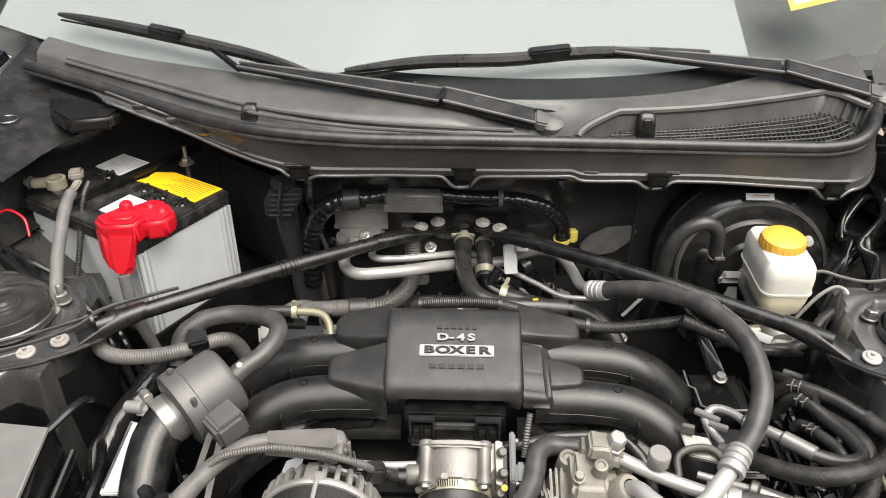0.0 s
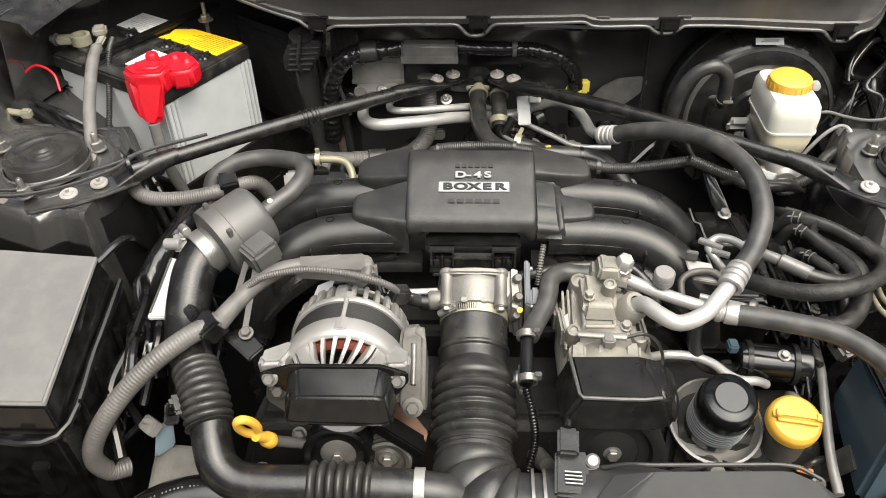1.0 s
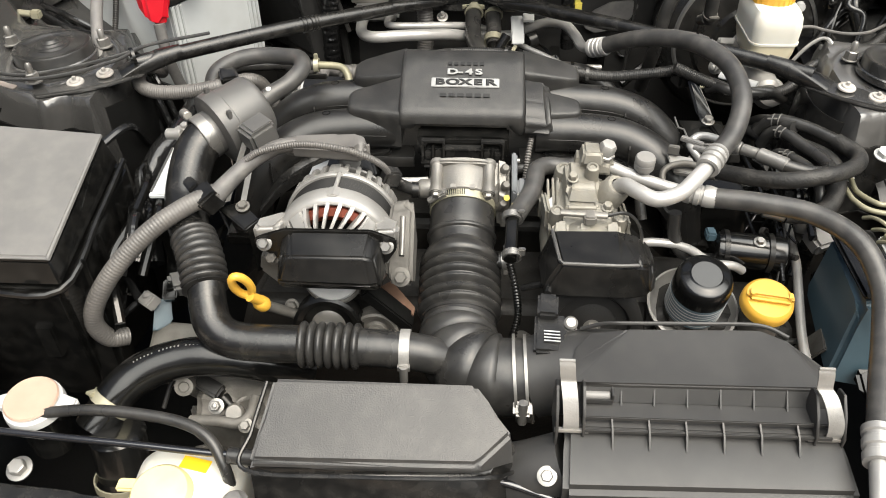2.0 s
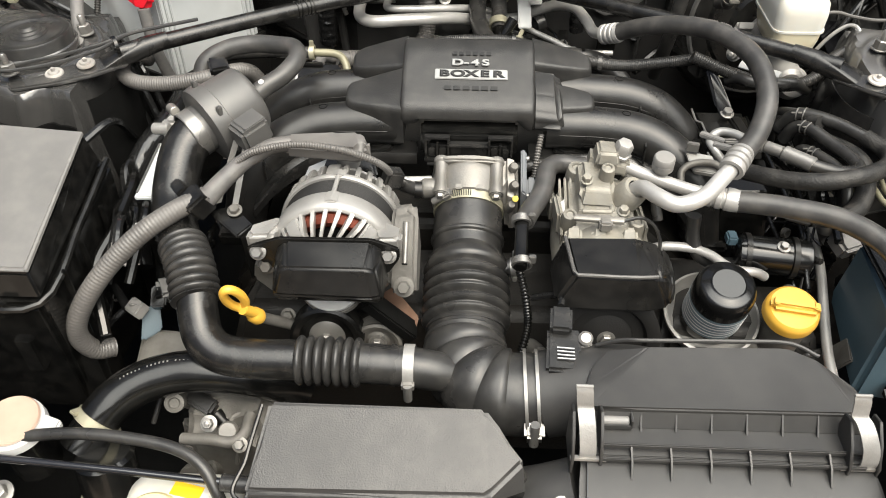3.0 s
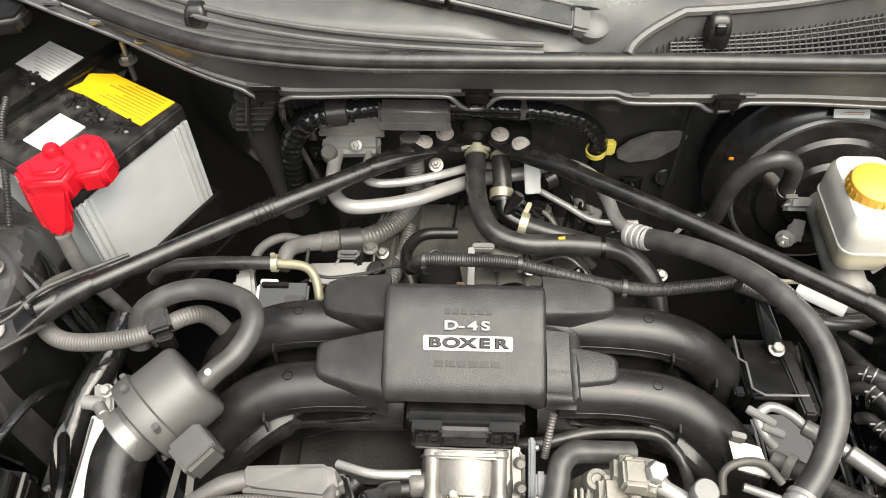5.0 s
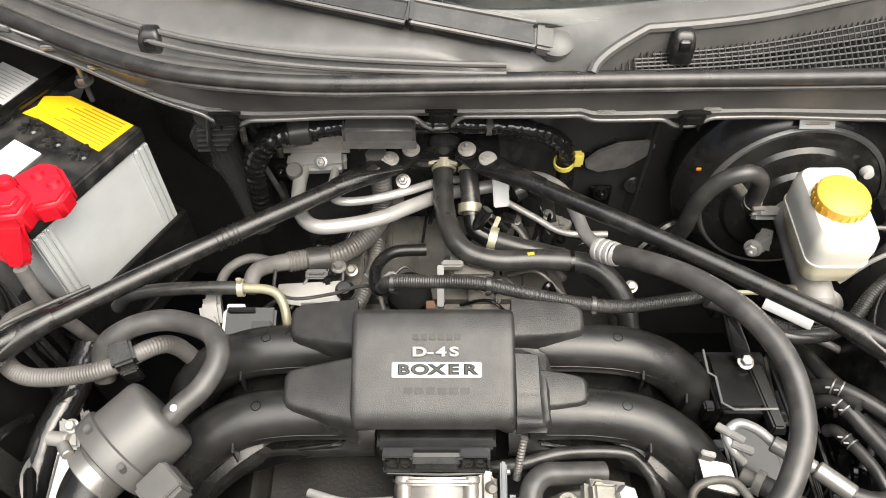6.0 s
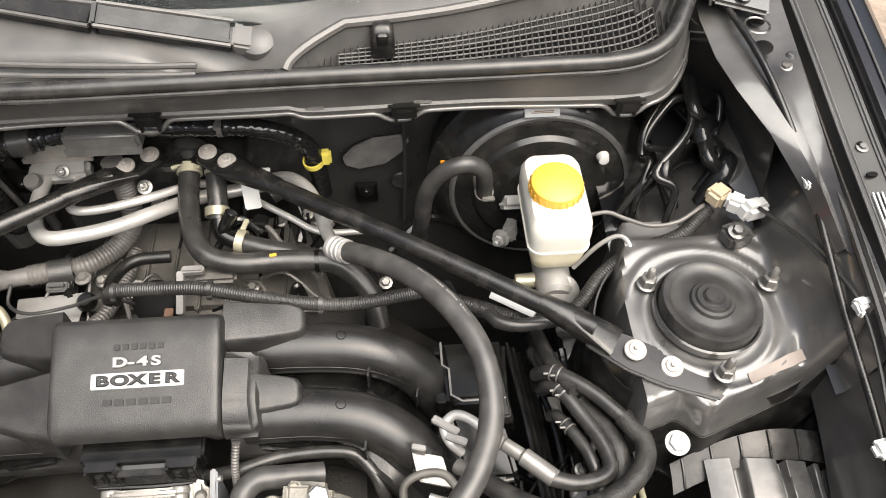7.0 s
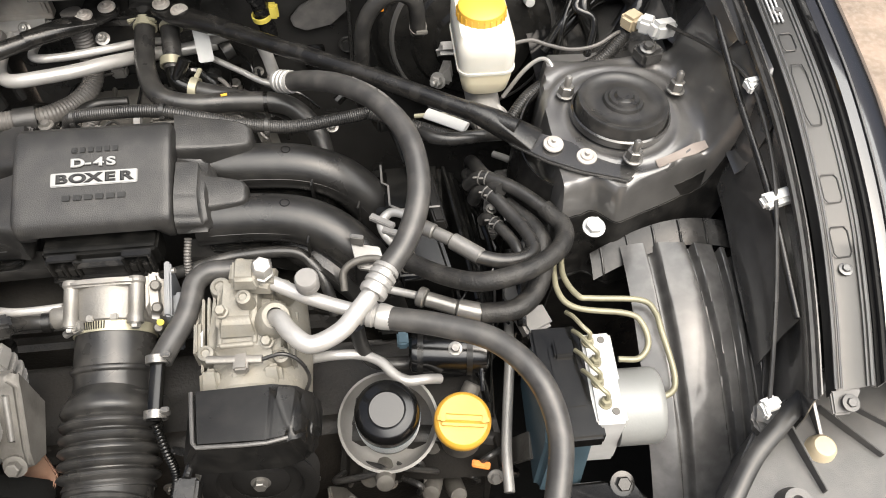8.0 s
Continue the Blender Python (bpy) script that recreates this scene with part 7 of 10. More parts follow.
for k in range(4):
    part("print_line", box((0.097, 0.308 + 0.004 * k, 0.6805 + 0.0006 * k), (0.017, 0.0012, 0.0008), 0, (8, 0, -4)), "ink", maf, "row of small print")
for x, y in ((0.118, 0.335), (0.086, 0.296)):
    part("screw", lathe([(0, 0.005), (0.005, 0.005), (0.0075, 0.003), (0.0075, 0), (0, 0)], (x, y, 0.66 + (y - 0.296) * 0.5), (0, -0.45, 0.9), 16), "zinc", maf)
for q in ((0.086, 0.296, 0.654), (0.118, 0.335, 0.672)):
    part("screw_foot", box(q, (0.014, 0.016, 0.012), 0.003, (28, 0, 0)), "plastic", maf)
part("lead", tube([(0.094, 0.365, 0.694), (0.096, 0.38, 0.692), (0.09, 0.395, 0.68), (0.07, 0.41, 0.66)], 0.004, 8), "shinytape", maf)

rbox = thing("resonator_box", "black grained plastic intake resonator box", "resonator", (-0.07, 0.2, 0.56))
part("body", hull([(-0.184, 0.246, 0.672), (0.02, 0.246, 0.672), (0.058, 0.207, 0.648), (-0.196, 0.166, 0.64), (0.024, 0.17, 0.64), (0.062, 0.19, 0.618), (-0.18, 0.25, 0.56), (0.05, 0.25, 0.56), (-0.195, 0.15, 0.56), (0.05, 0.15, 0.56)], 0.006, 3), "plastic", rbox)
part("lid", hull([(-0.18, 0.242, 0.684), (0.018, 0.242, 0.684), (0.055, 0.205, 0.66), (-0.192, 0.168, 0.652), (0.022, 0.172, 0.652), (0.06, 0.19, 0.63), (-0.182, 0.247, 0.674), (0.02, 0.247, 0.674), (-0.195, 0.165, 0.642), (0.024, 0.168, 0.642)], 0.004, 4), "coarse", rbox)
part("lid_seam", tube([(-0.19, 0.247, 0.672), (-0.197, 0.2, 0.655), (-0.198, 0.165, 0.641), (-0.1, 0.162, 0.64), (0.024, 0.166, 0.64), (0.062, 0.19, 0.62)], 0.0022, 8), "plastic", rbox)

# ---- sound tube and canister ----
snd = thing("sound_tube", "black plastic sound tube with two bellows", "intake pipe", (-0.27, 0.35, 0.65))
part("upper_bend", tube([(-0.325, 0.572, 0.755), (-0.337, 0.545, 0.742), (-0.338, 0.495, 0.715), (-0.326, 0.456, 0.706), (-0.31, 0.425, 0.704)], 0.0265, 24, taper=0.0235), "plastic", snd)
part("bellows", bellows([(-0.313, 0.432, 0.705), (-0.296, 0.4, 0.699), (-0.283, 0.367, 0.684)], 0.0215, 0.0088, 0.0052, 32), "rubber", snd)
part("elbow", tube([(-0.284, 0.372, 0.687), (-0.279, 0.352, 0.672), (-0.27, 0.334, 0.66), (-0.25, 0.323, 0.652), (-0.215, 0.32, 0.65), (-0.17, 0.32, 0.65)], 0.0208, 28), "plastic", snd)
part("bellows", bellows([(-0.174, 0.32, 0.65), (-0.14, 0.32, 0.65), (-0.106, 0.319, 0.65)], 0.019, 0.0096, 0.0068, 32), "rubber", snd)
part("outlet", tube([(-0.108, 0.319, 0.65), (-0.06, 0.318, 0.648), (-0.035, 0.318, 0.643), (-0.008, 0.322, 0.63)], 0.0205, 28), "rubber", snd)
part("outlet_step", lathe([(0.0205, -0.002), (0.0216, -0.002), (0.0216, 0.002), (0.0205, 0.002)], (-0.074, 0.3185, 0.649), (1, 0, 0), 32), "rubber", snd)
part("hose_clamp", ring((-0.058, 0.318, 0.649), (1, 0, 0), 0.0207, 0.011, 0.0018, 28), "castpale", snd, "bright band clamp")
part("clamp_screw", join(box((-0.058, 0.295, 0.646), (0.013, 0.01, 0.01), 0.002), rod((-0.058, 0.292, 0.628), (-0.058, 0.292, 0.65), 0.0045, 10)), "zinc", snd)
CD = Vector((0.7, 0.68, 0.2)).normalized()
c0 = Vector((-0.327, 0.57, 0.755))
part("hose_clamp", ring(c0, CD, 0.0275, 0.014, 0.002, 28), "zinc", snd, "bright band clamp")
part("clamp_screw", rod(c0 + Vector((-0.02, 0.008, 0.024)), c0 + Vector((-0.03, 0.02, 0.022)), 0.006, 10, 0.001), "zinc", snd)
can = thing("sound_generator", "black plastic drum of the sound generator", "canister", (-0.29, 0.605, 0.75))
part("neck", lathe([(0.0265, -0.012), (0.029, -0.012), (0.029, 0.012), (0.036, 0.014), (0.0265, 0.014)], c0 + CD * 0.004, CD, 32), "drum", can)
part("drum", lathe([(0, 0.066), (0.037, 0.066), (0.041, 0.063), (0.0425, 0.058), (0.0435, 0.02), (0.047, 0.0185), (0.0475, 0.008), (0.0465, 0.0), (0.038, -0.003), (0, -0.003)], c0 + CD * 0.016, CD, 44), "drum", can)
for k in range(6):
    a = 2 * math.pi * k / 6 + 0.3
    mm = aim(c0 + CD * 0.028, CD)
    part("snap_tab", box(mm @ Vector((0.0475 * math.cos(a), 0.0475 * math.sin(a), 0)), (0.006, 0.006, 0.014), 0.001, (0, 0, 45)), "drum", can)
part("side_block", box((-0.252, 0.547, 0.775), (0.036, 0.036, 0.03), 0.004, (0, -12, 45)), "drum", can)
part("block_lid", box((-0.2515, 0.5465, 0.7905), (0.028, 0.028, 0.003), 0.001, (0, -12, 45)), "drum", can)
for a, b in (((-0.27, 0.546, 0.764), (-0.297, 0.516, 0.695)), ((-0.26, 0.542, 0.757), (-0.277, 0.495, 0.685))):
    part("bracket_strut", strap([a, Vector(a).lerp(Vector(b), 0.5), b], 0.0075, 0.0016, (0.85, 0.5, 0)), "castpale", can, "bare metal strut")

# ---- fuse box ----
fuse = thing("fuse_box", "black plastic fuse box, lid greyed by dust and sheen", "fuse box", (-0.53, 0.44, 0.5))
# Lid top paler than its black sides: sky sheen put in, with dust.
part("lid", hull([(-0.437, 0.53, 0.782), (-0.64, 0.545, 0.786), (-0.44, 0.352, 0.737), (-0.65, 0.352, 0.737), (-0.436, 0.531, 0.777), (-0.64, 0.546, 0.781), (-0.438, 0.35, 0.732), (-0.65, 0.35, 0.732)], 0.0025, 3), "fusetop", fuse, "satin lid, dust and sheen in its grey")
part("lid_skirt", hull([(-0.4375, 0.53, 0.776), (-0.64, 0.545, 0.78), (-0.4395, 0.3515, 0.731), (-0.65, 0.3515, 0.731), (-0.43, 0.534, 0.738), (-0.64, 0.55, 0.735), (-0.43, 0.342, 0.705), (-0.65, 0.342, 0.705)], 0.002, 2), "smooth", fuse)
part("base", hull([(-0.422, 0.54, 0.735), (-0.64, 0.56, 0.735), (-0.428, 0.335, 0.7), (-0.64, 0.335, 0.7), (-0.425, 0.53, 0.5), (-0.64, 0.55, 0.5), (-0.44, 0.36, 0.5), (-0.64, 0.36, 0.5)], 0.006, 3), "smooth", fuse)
part("lid_rim", sweep(bmesh.new(), spline([(-0.424, 0.535, 0.74), (-0.424, 0.44, 0.722), (-0.43, 0.337, 0.703), (-0.53, 0.335, 0.702), (-0.64, 0.335, 0.702)], 5), 0.004, 8), "smooth", fuse)
part("latch", join(box((-0.468, 0.332, 0.7), (0.016, 0.006, 0.02), 0.0015), box((-0.468, 0.329, 0.694), (0.008, 0.004, 0.008), 0.001)), "smooth", fuse)
for y in (0.48, 0.42, 0.375):
    part("base_rib", box((-0.418, y, 0.66), (0.006, 0.005, 0.11), 0.0015), "smooth", fuse)
part("foot", box((-0.47, 0.345, 0.62), (0.02, 0.016, 0.05), 0.002), "smooth", fuse)
part("lower_duct", box((-0.43, 0.38, 0.56), (0.045, 0.04, 0.11), 0.006), "smooth", fuse)

# ---- radiator corner ----
radc = thing("coolant_filler", "pale aluminium coolant filler cap with cream top", "filler cap", (-0.44, 0.245, 0.63))
part("cap_body", join(lathe([(0, 0.012), (0.026, 0.012), (0.03, 0.009), (0.031, 0.0), (0, 0)], (-0.442, 0.245, 0.622), (0, -0.1, 1), 32), *[hull([(-0.442 + sx * 0.024, 0.233, 0.622), (-0.442 + sx * 0.024, 0.257, 0.622), (-0.442 + sx * 0.046, 0.239, 0.622), (-0.442 + sx * 0.046, 0.251, 0.622), (-0.442 + sx * 0.024, 0.233, 0.633), (-0.442 + sx * 0.024, 0.257, 0.633), (-0.442 + sx * 0.045, 0.239, 0.63), (-0.442 + sx * 0.045, 0.251, 0.63)], 0.002) for sx in (-1, 1)]), "bright", radc)
part("cap_disc", lathe([(0, 0.002), (0.0265, 0.002), (0.028, 0.0), (0, 0)], (-0.442, 0.2435, 0.6365), (0, -0.1, 1), 28), "cream", radc, "cream painted disc")
part("filler_neck", rod((-0.442, 0.248, 0.56), (-0.442, 0.246, 0.62), 0.024, 24), "smooth", radc)
rh = thing("radiator_hose", "glossy black upper radiator hose", "radiator hose", (-0.37, 0.26, 0.6))
part("hose", tube([(-0.398, 0.255, 0.572), (-0.374, 0.29, 0.598), (-0.348, 0.311, 0.61), (-0.312, 0.324, 0.616), (-0.268, 0.329, 0.616), (-0.22, 0.335, 0.6), (-0.18, 0.35, 0.57)], 0.0225, 24), "smooth", rh)
hs, _ = resample(spline([(-0.362, 0.301, 0.605), (-0.348, 0.311, 0.61), (-0.312, 0.324, 0.616), (-0.268, 0.329, 0.616)], 10), 0.0042)
for k, p in enumerate(hs[2:-1]):
    if k % 7 != 6:
        part("print_dash", box(p + Vector((-0.001, -0.002, 0.0224)), (0.0014, 0.0022, 0.001), 0, (-20, 0, 20 - 1.2 * k)), "connector", rh, "pale printed dash")
part("hose_clamp", ring((-0.383, 0.278, 0.589), (0.55, 0.7, 0.5), 0.0227, 0.011, 0.0018, 28), "clampy", rh)
part("clamp_tail", box((-0.396, 0.279, 0.607), (0.02, 0.009, 0.004), 0.001, (0, 30, 60)), "clampy", rh)
part("radiator_tank", join(rod((-0.36, 0.21, 0.45), (-0.366, 0.245, 0.585), 0.03, 24, 0.004), ring((-0.362, 0.215, 0.5), (0, 0.25, 1), 0.03, 0.01, 0.002, 24)), "smooth", rh)
solo("hose_clip", ring((-0.361, 0.222, 0.535), (0, 0.25, 1), 0.0305, 0.009, 0.0018, 24), "clampy", "pale plated spring clamp on radiator pipe", "hose clamp")
solo("overflow_hose", tube([(-0.43, 0.23, 0.63), (-0.38, 0.231, 0.637), (-0.325, 0.228, 0.638), (-0.275, 0.22, 0.636), (-0.245, 0.206, 0.63), (-0.228, 0.187, 0.61), (-0.224, 0.18, 0.58)], 0.006, 12), "rubber", "thin black overflow hose from radiator cap", "hose")
tank = thing("washer_tank", "white plastic fluid tank with yellow cap", "fluid tank", (-0.28, 0.19, 0.45))
part("tank_body", rloft([(-0.272, 0.18, 0.45, 0.06, 0.045, 0.02), (-0.272, 0.18, 0.57, 0.058, 0.046, 0.022), (-0.27, 0.18, 0.588, 0.053, 0.043, 0.022), (-0.268, 0.18, 0.597, 0.043, 0.034, 0.02), (-0.268, 0.18, 0.601, 0.03, 0.022, 0.014)]), "reservoir", tank)
part("tank_label", box((-0.262, 0.196, 0.6015), (0.03, 0.014, 0.001), 0, (0, 0, -12)), "yellowlabel", tank, "yellow caution label")
part("tank_cap", join(lathe([(0, 0.012), (0.027, 0.012), (0.03, 0.008), (0.031, 0.0), (0, 0)], (-0.285, 0.16, 0.598), (0, -0.2, 1), 30), box((-0.318, 0.166, 0.606), (0.024, 0.014, 0.006), 0.002)), "captop", tank)
prop = thing("bonnet_prop_rod", "black bonnet prop rod lying across radiator support", "prop rod", (-0.2, 0.2, 0.62))
part("rod", tube([(-0.52, 0.214, 0.625), (-0.34, 0.204, 0.621), (-0.2, 0.194, 0.62), (-0.06, 0.19, 0.62), (0.03, 0.182, 0.618), (0.1, 0.165, 0.61), (0.16, 0.15, 0.6)], 0.004, 10), "paint", prop)
part("grip", rod((-0.225, 0.195, 0.62), (-0.195, 0.1935, 0.62), 0.0085, 14, 0.001), "rubber", prop)
supp = thing("radiator_support", "black plastic radiator support cover", "radiator cover", (0, 0.12, 0.55))
part("cover", hull([(-0.22, 0.165, 0.595), (0.09, 0.165, 0.595), (-0.22, 0.06, 0.58), (0.1, 0.06, 0.58), (-0.22, 0.165, 0.5), (0.1, 0.165, 0.5)], 0.006), "plastic", supp)
part("side_panel", hull([(-0.62, 0.2, 0.57), (-0.35, 0.18, 0.57), (-0.62, 0.06, 0.56), (-0.35, 0.06, 0.56), (-0.62, 0.2, 0.5), (-0.35, 0.06, 0.5)], 0.006), "plastic", supp)
part("support_bolt", hexbolt((-0.212, 0.155, 0.6), (0, 0, 1), 0.009, 0.008, 1.5), "zinc", supp)
part("support_bolt", hexbolt((-0.455, 0.2, 0.575), (0, -0.3, 1), 0.009, 0.01, 1.5), "zinc", supp)


# ---- hoses and lines ----
def hose(name, pts, r, label, material="rubber", cat="hose", seg=16):
    return solo(name, tube(pts, r, seg), material, label, cat)


suc = thing("suction_hose", "thick black air conditioning hose in a wide arc", "hose", (0.32, 0.65, 0.76))
part("hose", tube([(0.189, 0.823, 0.766), (0.228, 0.785, 0.796), (0.265, 0.747, 0.816), (0.299, 0.702, 0.827), (0.324, 0.652, 0.825), (0.33, 0.598, 0.81), (0.315, 0.552, 0.79), (0.288, 0.515, 0.778)], 0.0118, 20), "hoserubber", suc)
hs, _ = resample(spline([(0.265, 0.747, 0.816), (0.299, 0.702, 0.827), (0.324, 0.652, 0.825)], 10), 0.0036)
for k, p in enumerate(hs[1:-1]):
    if k % 6 != 5:
        part("print_dash", box(p + Vector((0.004, 0.003, 0.0112)), (0.0022, 0.002, 0.0008), 0, (0, 12, -50 - 0.8 * k)), "conduit", suc, "pale printed dash")
for p, d in (((0.188, 0.824, 0.765), (0.62, -0.62, 0.42)), ((0.284, 0.51, 0.777), (0.5, 0.75, 0.2))):
    v = Vector(d).normalized()
    part("crimp_collar", lathe([(0.009, -0.016), (0.0135, -0.016), (0.0142, -0.012), (0.0138, -0.0095), (0.0122, -0.0085), (0.0122, -0.0065), (0.014, -0.0055), (0.014, -0.0015), (0.0122, -0.0005), (0.0122, 0.0015), (0.014, 0.0025), (0.014, 0.0065), (0.0122, 0.0075), (0.0122, 0.0095), (0.0138, 0.0105), (0.0125, 0.015), (0.009, 0.015)], p, v, 24), "alu", suc, "crimped aluminium collar")
part("pump_pipe", tube([(0.282, 0.507, 0.775), (0.262, 0.485, 0.767), (0.243, 0.467, 0.76), (0.216, 0.457, 0.757), (0.197, 0.472, 0.756), (0.185, 0.492, 0.751), (0.176, 0.505, 0.735)], 0.009, 18), "alu", suc, "bare aluminium pipe")
part("firewall_pipe", tube([(0.07, 0.975, 0.716), (0.095, 0.968, 0.73), (0.122, 0.956, 0.744), (0.146, 0.928, 0.753), (0.16, 0.896, 0.75), (0.169, 0.866, 0.746), (0.18, 0.836, 0.758)], 0.0078, 16), "alu", suc, "bare aluminium pipe")
low = thing("discharge_hose", "black air conditioning hose to the condenser", "hose", (0.4, 0.4, 0.7))
part("alu_pipe", tube([(0.165, 0.548, 0.745), (0.19, 0.535, 0.74), (0.215, 0.522, 0.738), (0.25, 0.508, 0.735), (0.288, 0.494, 0.735)], 0.0075, 14), "alu", low, "bare aluminium pipe")
part("crimp_collar", lathe([(0.008, -0.018), (0.0125, -0.018), (0.0132, -0.011), (0.0116, -0.01), (0.0116, -0.0075), (0.0132, -0.0065), (0.0132, -0.001), (0.0116, 0.0), (0.0116, 0.0025), (0.0132, 0.0035), (0.0132, 0.01), (0.012, 0.018), (0.008, 0.018)], (0.276, 0.4985, 0.735), (0.9, -0.32, 0), 24), "alu", low, "crimped aluminium collar")
part("hose", tube([(0.288, 0.494, 0.735), (0.341, 0.475, 0.742), (0.39, 0.45, 0.746), (0.424, 0.407, 0.743), (0.437, 0.36, 0.722), (0.427, 0.31, 0.702), (0.408, 0.257, 0.692), (0.39, 0.204, 0.684)], 0.0118, 20), "hoserubber", low)
part("end_collar", lathe([(0.009, -0.02), (0.0145, -0.02), (0.0148, -0.011), (0.0128, -0.0095), (0.0128, -0.006), (0.0148, -0.0045), (0.0148, 0.003), (0.0128, 0.0045), (0.0128, 0.008), (0.0148, 0.0095), (0.0148, 0.016), (0.009, 0.02)], (0.385, 0.19, 0.682), (0.25, 0.95, 0.15), 24), "alu", low, "crimped aluminium collar")
part("end_pipe", tube([(0.385, 0.19, 0.682), (0.375, 0.15, 0.672), (0.37, 0.1, 0.64)], 0.009, 14), "alu", low)

heat = thing("heater_hose", "thick black heater hose from the bulkhead", "hose", (0.0, 0.96, 0.72))
part("hose", tube([(0.002, 0.985, 0.765), (0.001, 0.955, 0.752), (0.004, 0.905, 0.735), (0.022, 0.86, 0.728), (0.06, 0.845, 0.722), (0.12, 0.85, 0.716), (0.18, 0.845, 0.71), (0.215, 0.815, 0.69), (0.225, 0.785, 0.66)], 0.0128, 18), "rubber", heat)
part("grommet", ring((0.002, 0.99, 0.768), (0, -1, -0.4), 0.012, 0.014, 0.008, 24), "rubber", heat)
part("hose_clamp", ring((0.002, 0.965, 0.757), (0, -0.93, -0.38), 0.0128, 0.012, 0.0025, 24), "clampy", heat)
part("clamp_tail", join(box((-0.012, 0.962, 0.766), (0.012, 0.004, 0.008), 0.001, (25, 0, 20)), box((0.014, 0.96, 0.767), (0.01, 0.004, 0.008), 0.001, (25, 0, -20))), "clampy", heat)
part("tie_band", ring((0.155, 0.849, 0.713), (1, 0, 0), 0.0128, 0.005, 0.0015, 20), "smooth", heat)
part("paint_dash", box((0.105, 0.848, 0.7305), (0.008, 0.004, 0.001), 0, (0, 0, 10)), "yellow", heat, "yellow paint dash")
heat2 = thing("heater_hose", "short black heater hose with plastic elbow", "hose", (0.035, 0.94, 0.72))
part("hose", tube([(0.03, 0.985, 0.762), (0.033, 0.955, 0.75), (0.036, 0.91, 0.725)], 0.0122, 18), "rubber", heat2)
for y, z in ((0.965, 0.754), (0.918, 0.73)):
    part("hose_clamp", ring((0.034, y, z), (0, -0.9, -0.45), 0.0124, 0.011, 0.0025, 24), "clampy", heat2)
part("plastic_elbow", join(tube([(0.036, 0.915, 0.728), (0.04, 0.895, 0.718), (0.058, 0.885, 0.712)], 0.011, 14), rod((0.04, 0.893, 0.72), (0.055, 0.905, 0.745), 0.008, 14, 0.001)), "smooth", heat2)
part("lower_hose", tube([(0.055, 0.887, 0.712), (0.09, 0.877, 0.707), (0.13, 0.87, 0.7), (0.17, 0.862, 0.69), (0.2, 0.85, 0.67)], 0.0118, 16), "rubber", heat2)
part("hose_clamp", ring((0.062, 0.885, 0.712), (0.95, -0.25, -0.1), 0.0122, 0.01, 0.0025, 24), "clampy", heat2)
part("clamp_tail", box((0.066, 0.9, 0.722), (0.006, 0.02, 0.004), 0.001, (20, 0, -25)), "clampy", heat2)

ac1 = thing("ac_pipe_set", "bare aluminium air conditioning pipes at the bulkhead", "pipes", (-0.1, 0.93, 0.74))
part("thick_pipe", tube([(-0.175, 0.985, 0.745), (-0.178, 0.94, 0.745), (-0.172, 0.9, 0.746), (-0.15, 0.873, 0.752), (-0.11, 0.873, 0.755), (-0.072, 0.887, 0.751), (-0.04, 0.912, 0.741), (0.0, 0.948, 0.722), (0.045, 0.965, 0.715), (0.085, 0.972, 0.716)], 0.0088, 16), "alu", ac1)
part("thin_pipe", tube([(-0.135, 0.97, 0.745), (-0.136, 0.93, 0.75), (-0.125, 0.91, 0.755), (-0.09, 0.912, 0.754), (-0.045, 0.932, 0.747), (0.0, 0.962, 0.733), (0.03, 0.975, 0.72)], 0.0055, 12), "alu", ac1)
part("thin_branch", tube([(0.075, 0.953, 0.708), (0.116, 0.930, 0.700), (0.155, 0.910, 0.692), (0.209, 0.909, 0.690)], 0.0042, 12), "alu", ac1)
part("block_joint", hull([(-0.196, 0.99, 0.762), (-0.122, 0.99, 0.765), (-0.2, 0.966, 0.75), (-0.12, 0.966, 0.754), (-0.195, 0.972, 0.73), (-0.122, 0.972, 0.734), (-0.19, 1.0, 0.73), (-0.122, 1.0, 0.73)], 0.006, 3), "alu", ac1)
part("joint_cap", lathe([(0, 0.016), (0.009, 0.016), (0.0105, 0.013), (0.0105, 0), (0, 0)], (-0.184, 0.962, 0.747), (0, -0.4, 0.9), 18), "conduit", ac1)
part("joint_nut", hexbolt((-0.152, 0.972, 0.757), (0, -0.7, 0.7), 0.0055, 0.005, 1.5, 0.004), "zinc", ac1)
part("expansion_valve", join(box((-0.158, 0.996, 0.782), (0.082, 0.02, 0.052), 0.004), box((-0.158, 0.986, 0.764), (0.084, 0.004, 0.008), 0.001)), "bulkvalve", ac1)
part("valve_label", box((-0.15, 0.9855, 0.785), (0.05, 0.0012, 0.024), 0), "bulkvalve", ac1, "faded tan label")
part("pipe_bracket", join(box((0.073, 0.945, 0.735), (0.02, 0.004, 0.045), 0.0015, (-35, 0, 8)), box((0.09, 0.955, 0.752), (0.018, 0.02, 0.004), 0.001, (15, 0, 0))), "whiteclip", ac1, "pale painted bracket")
part("pipe_grommet", ring((0.098, 0.965, 0.71), (0.8, 0.4, 0.2), 0.0088, 0.014, 0.004, 18), "rubber", ac1)

# brake booster and reservoir
boo = thing("brake_booster", "glossy black round vacuum brake booster", "brake booster", (0.42, 0.95, 0.62))
BC, BD2 = Vector((0.43, 1.0, 0.724)), Vector((0, -1, 0.12)).normalized()
